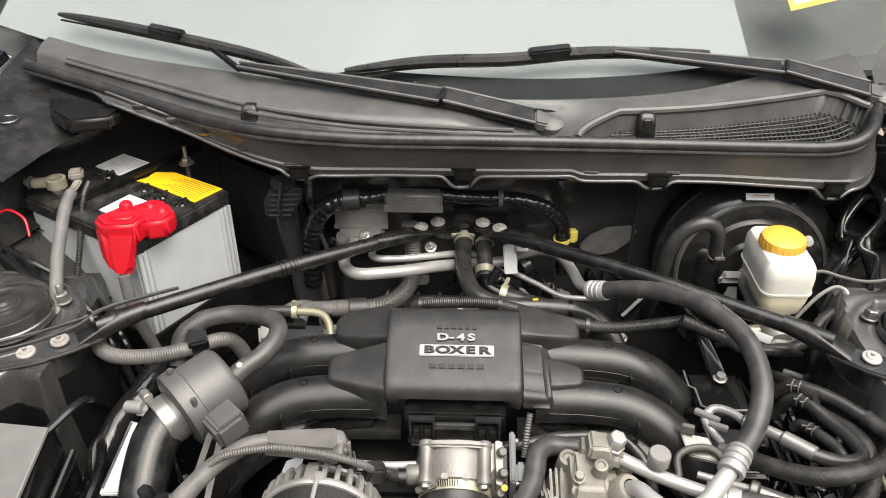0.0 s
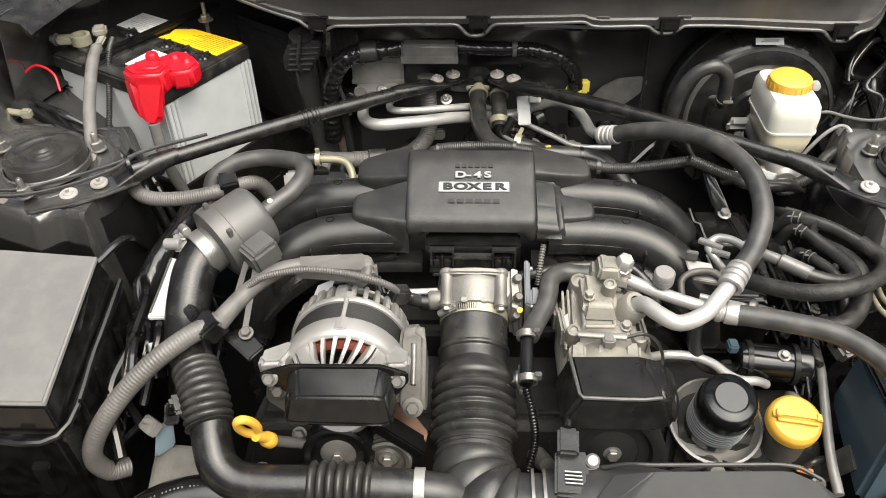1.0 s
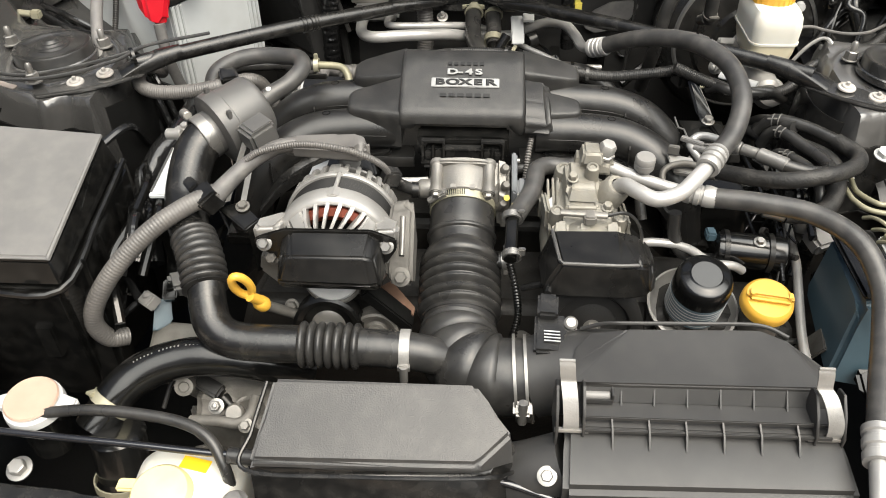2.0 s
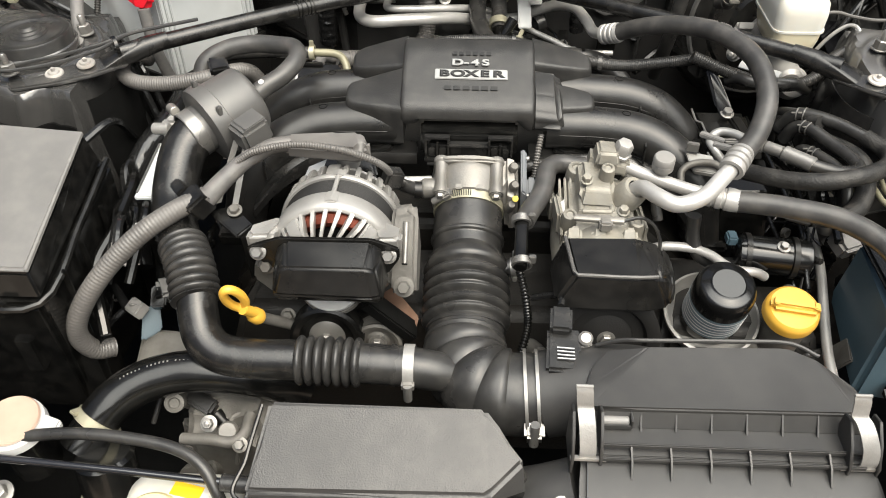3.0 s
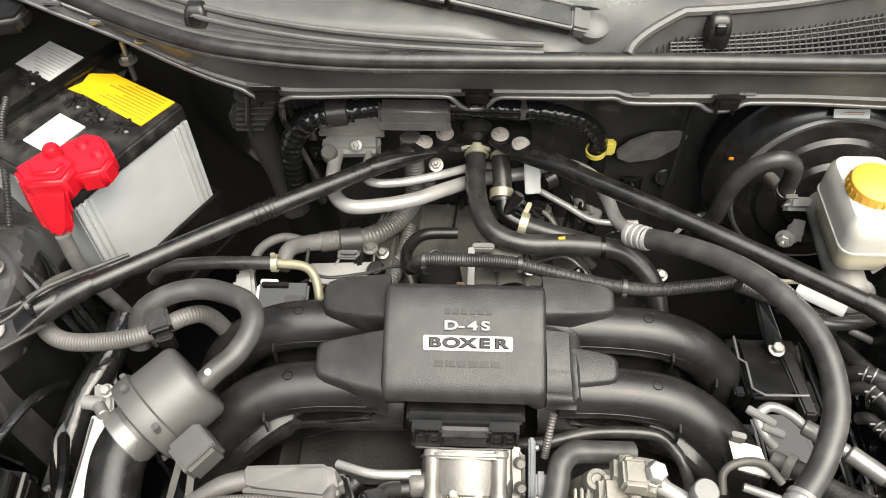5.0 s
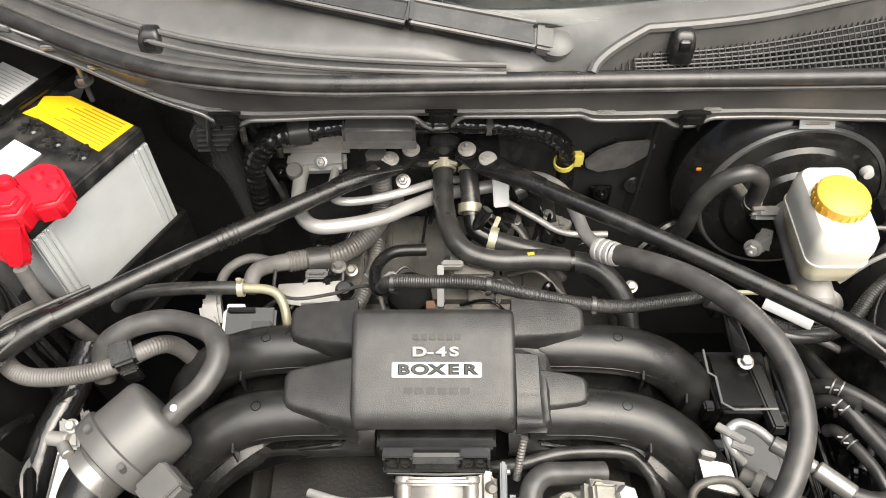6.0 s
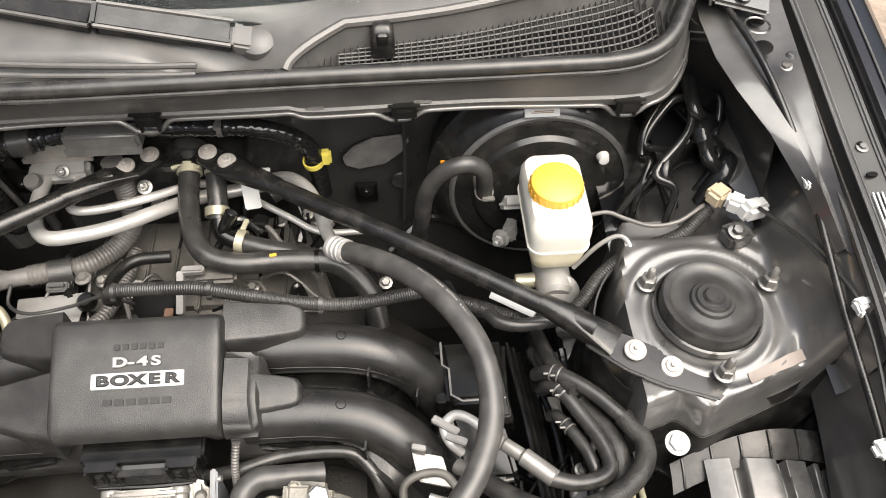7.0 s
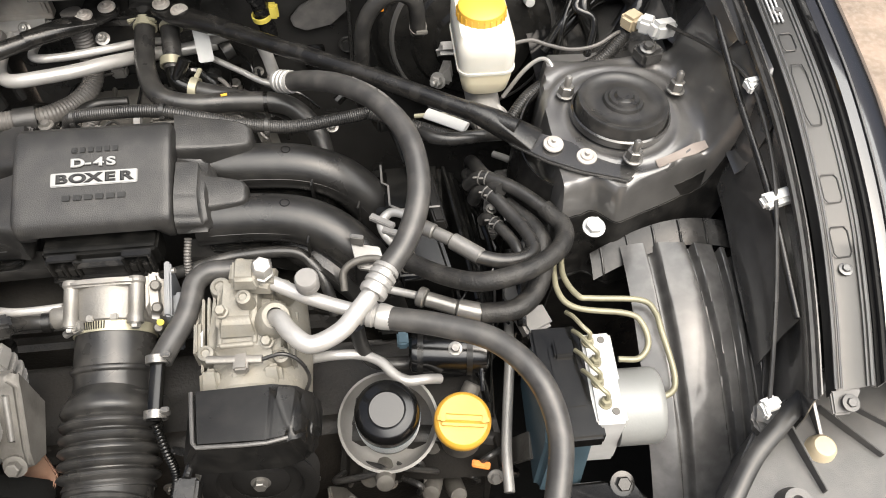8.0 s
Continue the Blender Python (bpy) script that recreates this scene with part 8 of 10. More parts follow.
part("shell", lathe([(0.126, -0.01), (0.134, 0.0), (0.1345, 0.03), (0.138, 0.034), (0.138, 0.04), (0.133, 0.043), (0.128, 0.056), (0.119, 0.065), (0.108, 0.072), (0.085, 0.074), (0.08, 0.079), (0.055, 0.082), (0.05, 0.088), (0.03, 0.09), (0, 0.09)], BC, BD2, 64), "booster", boo)
# Pale ring added for the bright reflection round the booster rim.
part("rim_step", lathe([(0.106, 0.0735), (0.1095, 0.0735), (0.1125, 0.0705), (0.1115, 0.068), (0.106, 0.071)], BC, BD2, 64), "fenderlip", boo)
part("label", box(BC + BD2 * 0.064 + Vector((-0.008, 0.0, 0.1225)), (0.04, 0.0012, 0.01), 0, (-42, 0, 0)), "batcase", boo, "bluish white printed label")
for k in range(3):
    part("label_print", box(BC + BD2 * 0.0648 + Vector((-0.01 + 0.002 * k, 0, 0.1199 + 0.0026 * k)), (0.03 - 0.004 * k, 0.001, 0.0009), 0, (-42, 0, 0)), "inkdark", boo, "fine print row")
part("check_valve", join(rod((0.352, 0.915, 0.77), (0.35, 0.875, 0.79), 0.008, 14), ring((0.352, 0.872, 0.797), (0, 0.5, -0.8), 0.0098, 0.004, 0.0011, 18), box((0.356, 0.861, 0.797), (0.014, 0.006, 0.004), 0.001)), "castdull", boo)
part("stud", lathe([(0, 0.01), (0.006, 0.009), (0.008, 0.0), (0, 0)], (0.5, 0.925, 0.79), BD2, 12), "bright", boo)
part("shell_mark", box((0.31, 0.942, 0.775), (0.006, 0.002, 0.004), 0.0005), "orange", boo, "orange paint mark")
hose("vacuum_hose", [(0.275, 0.9, 0.66), (0.276, 0.875, 0.71), (0.28, 0.862, 0.76), (0.285, 0.861, 0.808), (0.302, 0.864, 0.838), (0.328, 0.866, 0.85), (0.348, 0.869, 0.835), (0.352, 0.872, 0.8), (0.353, 0.88, 0.785)], 0.0098, "black vacuum hose to the brake booster")
mc = thing("master_cylinder", "cast aluminium brake master cylinder", "brake cylinder", (0.425, 0.83, 0.7))
part("barrel", rod((0.425, 0.925, 0.735), (0.428, 0.775, 0.72), 0.021, 22, 0.005), "castpale", mc)
part("flange", hull([(0.37, 0.91, 0.72), (0.48, 0.91, 0.75), (0.38, 0.91, 0.75), (0.475, 0.91, 0.715), (0.38, 0.895, 0.735), (0.47, 0.895, 0.735)], 0.006, 3), "castpale", mc)
part("side_lug", join(hull([(0.385, 0.89, 0.735), (0.395, 0.87, 0.75), (0.37, 0.865, 0.715), (0.4, 0.86, 0.71), (0.385, 0.88, 0.7)], 0.005), hexbolt((0.377, 0.868, 0.715), (-0.5, -0.7, 0.3), 0.008, 0.01, 1.4, 0.008)), "castpale", mc)
part("end_cap", lathe([(0, 0.02), (0.015, 0.02), (0.021, 0.016), (0.022, 0), (0, 0)], (0.434, 0.79, 0.712), (0.1, -0.75, 0.6), 24), "castpale", mc)
part("port", join(rod((0.408, 0.8, 0.72), (0.385, 0.8, 0.718), 0.009, 12, 0.001), rod((0.385, 0.8, 0.718), (0.34, 0.803, 0.715), 0.0028, 8)), "clampy", mc)
res = thing("brake_reservoir", "translucent white brake fluid reservoir with yellow cap", "brake reservoir", (0.425, 0.83, 0.76))
part("tank", rloft([(0.426, 0.838, 0.79, 0.033, 0.053, 0.014), (0.426, 0.838, 0.812, 0.034, 0.054, 0.015), (0.4255, 0.839, 0.826, 0.033, 0.053, 0.015), (0.425, 0.84, 0.834, 0.029, 0.049, 0.014), (0.425, 0.841, 0.837, 0.022, 0.042, 0.012)]), "reservoir", res)
part("lower_tank", rloft([(0.426, 0.832, 0.752, 0.022, 0.038, 0.012), (0.426, 0.834, 0.758, 0.027, 0.045, 0.013), (0.426, 0.836, 0.775, 0.0305, 0.05, 0.013), (0.426, 0.837, 0.7895, 0.032, 0.052, 0.013)]), "fluid", res)
part("mid_seam", rloft([(0.426, 0.838, 0.7885, 0.0345, 0.0545, 0.015), (0.426, 0.838, 0.7915, 0.0345, 0.0545, 0.015)]), "reservoir", res)
CC = Vector((0.4235, 0.836, 0.834))
part("cap", lathe([(0, 0.018), (0.024, 0.018), (0.0275, 0.0155), (0.0285, 0.012), (0.0285, 0.001), (0.026, 0.0), (0, 0)], CC, (0, -0.05, 1), 40), "yellow", res)
for k in range(24):
    a = 2 * math.pi * k / 24
    part("cap_rib", box(CC + Vector((0.0287 * math.cos(a), 0.0287 * math.sin(a), 0.0065)), (0.0022, 0.0022, 0.01), 0.0006, (0, 0, math.degrees(a))), "yellow", res)
solo("level_wire", tube([(0.458, 0.83, 0.795), (0.485, 0.832, 0.798), (0.505, 0.822, 0.797), (0.53, 0.81, 0.798), (0.56, 0.812, 0.8), (0.59, 0.828, 0.805), (0.6, 0.84, 0.79)], 0.0024, 8), "conduit", "thin grey wire to the brake reservoir", "wire")
hose("brake_line", [(0.45, 0.8, 0.74), (0.475, 0.803, 0.778), (0.494, 0.8, 0.795), (0.503, 0.785, 0.79), (0.5, 0.775, 0.75)], 0.0026, "thin steel brake line", "alu", "brake line", 8)

# looms
lm = thing("engine_loom", "black corrugated wiring loom behind the manifold", "wiring loom", (0.1, 0.77, 0.74))
part("conduit", ribbed([(-0.068, 0.79, 0.745), (-0.055, 0.784, 0.765), (-0.011, 0.778, 0.774), (0.04, 0.774, 0.776), (0.091, 0.766, 0.769), (0.141, 0.762, 0.757), (0.193, 0.76, 0.751), (0.245, 0.765, 0.753), (0.296, 0.77, 0.758)], 0.0078, 0.0026, 0.0005, 14), "rubber", lm)
for x, y, z in ((-0.055, 0.784, 0.765), (0.05, 0.773, 0.776), (0.165, 0.761, 0.754)):
    part("cable_tie", join(ring((x, y, z), (1, -0.1, -0.1), 0.0077, 0.005, 0.0014, 16), box((x, y - 0.009, z - 0.003), (0.006, 0.005, 0.006), 0.001)), "rubber", lm)
part("branch", ribbed([(0.285, 0.757, 0.768), (0.335, 0.747, 0.751), (0.39, 0.732, 0.742), (0.44, 0.742, 0.745), (0.476, 0.776, 0.76), (0.515, 0.8, 0.765), (0.565, 0.808, 0.78), (0.6, 0.83, 0.8)], 0.0082, 0.003, 0.0007, 14), "rubber", lm)
part("bracket_arm", join(box((0.3, 0.765, 0.75), (0.022, 0.026, 0.024), 0.003, (0, 0, 20)), hull([(0.305, 0.757, 0.755), (0.318, 0.757, 0.755), (0.305, 0.757, 0.738), (0.318, 0.757, 0.738), (0.326, 0.72, 0.71), (0.345, 0.716, 0.71), (0.326, 0.714, 0.7), (0.345, 0.71, 0.7)], 0.003)), "smooth", lm)
part("bracket_bolt", hexbolt((0.335, 0.716, 0.707), (0, -0.2, 1), 0.0065, 0.007, 1.4), "zinc", lm)
prot = thing("harness_protector", "black plastic harness protector over cylinder head", "harness cover", (0.33, 0.65, 0.6))
part("cover_rear", hull([(0.292, 0.735, 0.7), (0.365, 0.735, 0.7), (0.297, 0.66, 0.702), (0.36, 0.66, 0.702), (0.285, 0.74, 0.62), (0.38, 0.74, 0.62), (0.29, 0.65, 0.62), (0.375, 0.65, 0.62)], 0.006, 3), "smooth", prot)
part("cover_front", hull([(0.298, 0.648, 0.69), (0.352, 0.648, 0.69), (0.305, 0.58, 0.68), (0.365, 0.58, 0.68), (0.29, 0.648, 0.6), (0.37, 0.648, 0.6), (0.3, 0.57, 0.6), (0.375, 0.57, 0.6)], 0.006, 3), "smooth", prot)
part("raised_rib", hull([(0.338, 0.715, 0.7055), (0.352, 0.715, 0.7055), (0.35, 0.64, 0.703), (0.362, 0.64, 0.703), (0.336, 0.718, 0.698), (0.356, 0.718, 0.698), (0.347, 0.636, 0.69), (0.366, 0.636, 0.69)], 0.002, 2), "cover", prot)
# Pale strips added along the edges as thin painted highlights.
part("edge_lip", sweep(bmesh.new(), [Vector(q) for q in ((0.293, 0.734, 0.7025), (0.293, 0.705, 0.7028), (0.3, 0.7, 0.7028), (0.3, 0.668, 0.704), (0.312, 0.66, 0.704), (0.358, 0.661, 0.704))], 0.0014, 6), "fusetop", prot)
part("edge_lip", sweep(bmesh.new(), [Vector(q) for q in ((0.299, 0.647, 0.6925), (0.304, 0.61, 0.687), (0.306, 0.582, 0.6825), (0.35, 0.581, 0.6825))], 0.0014, 6), "fusetop", prot)
for k in range(4):
    part("edge_rail", tube([(0.368 + 0.008 * k, 0.735, 0.69 - 0.012 * k), (0.378 + 0.008 * k, 0.65, 0.685 - 0.012 * k), (0.388 + 0.008 * k, 0.55, 0.67 - 0.012 * k)], 0.003, 8), "smooth", prot)
for y in (0.73, 0.7, 0.67, 0.625):
    part("snap_tab", box((0.29, y, 0.68), (0.012, 0.012, 0.03), 0.002), "smooth", prot)

gl1 = thing("grey_harness", "grey corrugated wiring conduit with black clip", "wiring loom", (-0.35, 0.69, 0.76))
part("conduit", ribbed([(-0.272, 0.72, 0.7), (-0.285, 0.715, 0.745), (-0.3, 0.702, 0.765), (-0.337, 0.677, 0.768), (-0.38, 0.669, 0.763), (-0.425, 0.67, 0.762), (-0.452, 0.69, 0.764), (-0.46, 0.73, 0.765), (-0.45, 0.77, 0.74)], 0.0098, 0.003, 0.0005, 14), "conduit", gl1)
part("clip", join(box((-0.325, 0.688, 0.772), (0.024, 0.03, 0.028), 0.003, (10, 0, 25)), box((-0.32, 0.678, 0.752), (0.018, 0.01, 0.03), 0.002, (10, 0, 25))), "plastic", gl1, "black snap clip")
gc = thing("grey_harness", "thick grey corrugated conduit at the bulkhead", "wiring loom", (-0.12, 0.9, 0.7))
part("conduit", ribbed([(-0.08, 0.955, 0.79), (-0.076, 0.948, 0.745), (-0.078, 0.935, 0.7), (-0.098, 0.908, 0.685), (-0.13, 0.88, 0.688), (-0.165, 0.868, 0.694), (-0.19, 0.86, 0.698)], 0.0132, 0.0045, 0.0009, 18), "conduit", gc)
part("taped_end", tube([(-0.188, 0.861, 0.698), (-0.208, 0.85, 0.706), (-0.222, 0.83, 0.718), (-0.225, 0.805, 0.715)], 0.011, 12, taper=0.009), "tape", gc)
part("taped_branch", tube([(-0.2, 0.856, 0.702), (-0.235, 0.86, 0.706), (-0.262, 0.845, 0.7), (-0.275, 0.82, 0.68)], 0.006, 10), "tape", gc)
part("clip", join(ring((-0.153, 0.867, 0.694), (1, 0.25, -0.1), 0.0128, 0.026, 0.0035, 24), box((-0.153, 0.849, 0.684), (0.027, 0.012, 0.03), 0.002, (25, 0, 0)), box((-0.153, 0.843, 0.7), (0.02, 0.004, 0.008), 0.001, (25, 0, 0))), "coarse", gc, "grey-black snap clip")
part("lower_conduit", ribbed([(-0.085, 0.92, 0.66), (-0.088, 0.88, 0.66), (-0.1, 0.83, 0.665), (-0.115, 0.8, 0.67)], 0.0095, 0.0045, 0.001, 14), "conduit", gc)

pcv = thing("breather_hose", "black looped breather hose with white dot", "hose", (-0.25, 0.66, 0.78))
part("hose", tube([(-0.268, 0.605, 0.778), (-0.25, 0.622, 0.788), (-0.23, 0.64, 0.795), (-0.218, 0.667, 0.802), (-0.226, 0.692, 0.803), (-0.25, 0.708, 0.798), (-0.283, 0.716, 0.795), (-0.318, 0.71, 0.79), (-0.345, 0.695, 0.776), (-0.35, 0.675, 0.745)], 0.0112, 18), "hoserubber", pcv)
part("paint_dot", lathe([(0, 0.001), (0.003, 0.0008), (0.0035, 0), (0, 0)], (-0.252, 0.617, 0.798), (0, -0.4, 0.9), 12), "whiteclip", pcv, "white paint dot")
vac = thing("vacuum_pipe", "black hose joined to an olive metal pipe", "hose", (-0.25, 0.79, 0.74))
part("hose", tube([(-0.372, 0.78, 0.72), (-0.352, 0.785, 0.738), (-0.3, 0.79, 0.743), (-0.225, 0.79, 0.745)], 0.0078, 14), "rubber", vac)
part("metal_pipe", tube([(-0.225, 0.79, 0.745), (-0.192, 0.786, 0.745), (-0.178, 0.773, 0.738), (-0.172, 0.75, 0.72), (-0.17, 0.745, 0.69)], 0.0055, 12), "brass", vac)
part("hose_clamp", join(ring((-0.226, 0.79, 0.745), (1, 0, 0), 0.0082, 0.007, 0.0022, 16), box((-0.226, 0.79, 0.756), (0.006, 0.004, 0.014), 0.001)), "clampy", vac)

ah = thing("alternator_harness", "grey corrugated alternator cable conduit", "wiring loom", (-0.3, 0.45, 0.7))
part("upper_sleeve", tube([(-0.2, 0.52, 0.779), (-0.222, 0.513, 0.778), (-0.245, 0.5, 0.77)], 0.009, 12), "conduit", ah)
part("taped_neck", tube([(-0.24, 0.503, 0.773), (-0.258, 0.492, 0.763), (-0.275, 0.475, 0.752), (-0.288, 0.462, 0.742)], 0.009, 12, taper=0.0115), "tape", ah)
part("conduit", ribbed([(-0.286, 0.463, 0.747), (-0.315, 0.443, 0.742), (-0.35, 0.416, 0.728), (-0.385, 0.39, 0.7), (-0.412, 0.37, 0.665), (-0.424, 0.362, 0.632), (-0.416, 0.366, 0.602), (-0.4, 0.378, 0.592)], 0.0112, 0.0038, 0.0004, 16), "conduit", ah)
part("clip", join(box((-0.295, 0.458, 0.742), (0.026, 0.026, 0.03), 0.003, (10, -30, 35)), box((-0.315, 0.468, 0.752), (0.012, 0.02, 0.014), 0.002, (10, -30, 35))), "plastic", ah, "black snap clip")
part("thin_conduit", ribbed([(-0.255, 0.492, 0.772), (-0.235, 0.495, 0.784), (-0.19, 0.497, 0.793), (-0.145, 0.495, 0.79), (-0.115, 0.498, 0.778), (-0.098, 0.505, 0.762), (-0.092, 0.515, 0.745)], 0.0042, 0.0028, 0.0006, 10), "conduit", ah)
part("plug", join(box((-0.09, 0.52, 0.735), (0.022, 0.018, 0.022), 0.003, (0, 20, 25)), tube([(-0.088, 0.525, 0.728), (-0.08, 0.542, 0.708), (-0.062, 0.549, 0.696), (-0.05, 0.55, 0.694)], 0.0078, 14)), "rubber", ah)
part("plug_collar", lathe([(0.0078, -0.004), (0.0105, -0.004), (0.0105, 0.004), (0.0078, 0.004)], (-0.064, 0.5485, 0.6965), (1, 0.1, -0.1), 18), "cover", ah)
brk = thing("harness_bracket", "black stamped bracket below the alternator cable", "bracket", (-0.27, 0.45, 0.7))
part("plate", hull([(-0.288, 0.462, 0.727), (-0.262, 0.472, 0.729), (-0.236, 0.448, 0.722), (-0.25, 0.432, 0.718), (-0.288, 0.462, 0.722), (-0.236, 0.446, 0.715), (-0.25, 0.432, 0.712)], 0.0015), "smooth", brk)
part("leg", hull([(-0.248, 0.432, 0.716), (-0.236, 0.446, 0.718), (-0.246, 0.434, 0.65), (-0.234, 0.448, 0.65), (-0.246, 0.438, 0.7), (-0.24, 0.452, 0.65)], 0.0015), "smooth", brk)
part("bracket_bolt", hexbolt((-0.258, 0.462, 0.728), (0, -0.3, 1), 0.006, 0.005, 1.4), "castdull", brk)

# solenoid plate beside the drum
sol = thing("ignition_module", "slim dark metal module with alloy bracket", "module", (-0.39, 0.58, 0.68))
part("fin_plate", hull([(-0.394, 0.612, 0.712), (-0.376, 0.606, 0.712), (-0.388, 0.502, 0.712), (-0.366, 0.503, 0.712), (-0.394, 0.612, 0.706), (-0.376, 0.606, 0.706), (-0.388, 0.502, 0.706), (-0.366, 0.503, 0.706)], 0.0015), "batcase", sol, "bright bluish plate")
part("plate_edge", rod((-0.3905, 0.606, 0.7135), (-0.386, 0.508, 0.7135), 0.0013, 8), "cowl", sol)
part("module_body", hull([(-0.395, 0.61, 0.705), (-0.375, 0.604, 0.705), (-0.389, 0.503, 0.705), (-0.366, 0.504, 0.705), (-0.395, 0.61, 0.6), (-0.375, 0.604, 0.6), (-0.389, 0.503, 0.6), (-0.366, 0.504, 0.6)], 0.003), "smooth", sol)
part("alloy_bracket", join(hull([(-0.394, 0.64, 0.731), (-0.37, 0.632, 0.733), (-0.364, 0.606, 0.729), (-0.386, 0.609, 0.727), (-0.394, 0.64, 0.722), (-0.37, 0.632, 0.722), (-0.364, 0.606, 0.72), (-0.386, 0.609, 0.72)], 0.003, 3), rod((-0.398, 0.618, 0.728), (-0.376, 0.614, 0.731), 0.0075, 16, 0.0015), hexbolt((-0.376, 0.628, 0.733), (0, -0.2, 1), 0.0055, 0.005, 1.4)), "castpale", sol)
part("side_stud", hexbolt((-0.376, 0.481, 0.683), (-0.8, -0.5, 0.2), 0.007, 0.009, 1.3), "bright", sol)

# right-hand fuel hoses
fh = thing("fuel_hose", "short black rubber hose with wire clamps", "hose", (0.42, 0.6, 0.71), "fuel hoses")
part("hose", tube([(0.404, 0.638, 0.7), (0.41, 0.63, 0.712), (0.427, 0.598, 0.718), (0.436, 0.572, 0.716), (0.44, 0.55, 0.7), (0.441, 0.535, 0.67)], 0.0066, 14), "rubber", fh)
for c in ((0.4145, 0.6225, 0.7145), (0.418, 0.6155, 0.716)):
    part("wire_clamp", join(ring(c, (0.5, -0.87, 0.1), 0.0068, 0.0014, 0.0008, 20), box(Vector(c) + Vector((-0.008, 0.0, 0.004)), (0.006, 0.002, 0.002), 0.0005)), "zinc", fh)
clip = thing("hose_clamp", "wire spring clamps on fuel hose ends", "clamp", (0.41, 0.66, 0.74))
for c, d, r in (((0.412, 0.6655, 0.7405), (0.8, -0.6, 0.1), 0.008), ((0.4055, 0.6695, 0.738), (0.8, -0.6, 0.2), 0.008), ((0.415, 0.647, 0.732), (0.55, -0.83, 0), 0.0082), ((0.4105, 0.6535, 0.7305), (0.55, -0.83, 0.1), 0.0082)):
    part("wire", join(ring(c, d, r, 0.0014, 0.0008, 20), box(Vector(c) + Vector((-0.007, -0.003, 0.004)), (0.007, 0.002, 0.002), 0.0005)), "zinc", clip)
fh = thing("fuel_hose", "braided black rubber fuel hose loop", "hose", (0.43, 0.56, 0.72), "fuel hoses")
part("hose", tube([(0.315, 0.572, 0.72), (0.353, 0.54, 0.732), (0.387, 0.523, 0.742), (0.427, 0.526, 0.748), (0.46, 0.544, 0.746), (0.478, 0.564, 0.744), (0.482, 0.588, 0.742), (0.467, 0.613, 0.743)], 0.0102, 16), "braid", fh)
part("smooth_end", tube([(0.47, 0.609, 0.743), (0.443, 0.64, 0.744), (0.417, 0.662, 0.742), (0.402, 0.672, 0.735), (0.392, 0.68, 0.715)], 0.0078, 14), "rubber", fh, "smooth rubber hose end")
part("end_fitting", join(rod((0.318, 0.57, 0.721), (0.298, 0.585, 0.716), 0.008, 14, 0.001), ring((0.312, 0.574, 0.72), (0.8, -0.6, 0.2), 0.0116, 0.008, 0.0012, 16)), "castdull", fh)
fh = thing("fuel_hose", "braided black hose with plated quick fittings", "hose", (0.41, 0.58, 0.72), "fuel hoses")
part("hose", tube([(0.385, 0.556, 0.742), (0.41, 0.551, 0.737), (0.435, 0.555, 0.733), (0.448, 0.568, 0.731), (0.444, 0.593, 0.731), (0.429, 0.623, 0.731), (0.414, 0.648, 0.732), (0.403, 0.663, 0.722), (0.398, 0.67, 0.7)], 0.008, 16), "rubber", fh)
for a, b, r in (((0.327, 0.608, 0.738), (0.345, 0.594, 0.74), 0.0085), ((0.345, 0.594, 0.74), (0.362, 0.58, 0.741), 0.007), ((0.362, 0.58, 0.741), (0.39, 0.554, 0.742), 0.0092)):
    part("plated_fitting", rod(a, b, r, 12, 0.0015), "zinc", fh)
part("metal_pipe", tube([(0.33, 0.606, 0.738), (0.316, 0.622, 0.738), (0.3, 0.63, 0.735), (0.289, 0.622, 0.728), (0.293, 0.607, 0.724), (0.305, 0.6, 0.71)], 0.0052, 10), "alu", fh)
part("pipe_clip", join(box((0.29, 0.62, 0.733), (0.03, 0.008, 0.006), 0.001, (0, 0, -35)), box((0.3, 0.606, 0.73), (0.022, 0.008, 0.006), 0.001, (0, 0, -25))), "connector", fh)
fh = thing("fuel_hose", "braided black hose under the loop", "hose", (0.42, 0.53, 0.69), "fuel hoses")
part("hose", tube([(0.385, 0.512, 0.7), (0.425, 0.515, 0.7), (0.452, 0.54, 0.705), (0.46, 0.57, 0.72), (0.455, 0.6, 0.725), (0.43, 0.64, 0.72)], 0.0112, 16), "braid", fh)
for a, b, r in (((0.322, 0.54, 0.702), (0.33, 0.535, 0.702), 0.011), ((0.33, 0.535, 0.702), (0.362, 0.521, 0.701), 0.0085), ((0.362, 0.521, 0.701), (0.388, 0.512, 0.7), 0.0105)):
    part("plated_fitting", rod(a, b, r, 14, 0.0015), "zinc", fh)
part("metal_pipe", tube([(0.324, 0.539, 0.702), (0.298, 0.55, 0.7), (0.27, 0.56, 0.7)], 0.0045, 10), "alu", fh)
for k in range(3):
    hose("fuel_hose", [(0.425 - 0.008 * k, 0.645 + 0.02 * k, 0.742 - 0.022 * k), (0.41 - 0.006 * k, 0.68 + 0.02 * k, 0.73 - 0.02 * k), (0.405, 0.73, 0.7 - 0.02 * k), (0.41, 0.78, 0.65)], 0.0085, "black rubber fuel hose running to the bulkhead")
solo("alloy_pipe", tube([(0.435, 0.757, 0.685), (0.450, 0.744, 0.688), (0.456, 0.734, 0.690), (0.455, 0.705, 0.692), (0.453, 0.681, 0.690), (0.453, 0.671, 0.650)], 0.0045, 12), "castpale", "cream coated pipe beside the strut tower", "pipe")
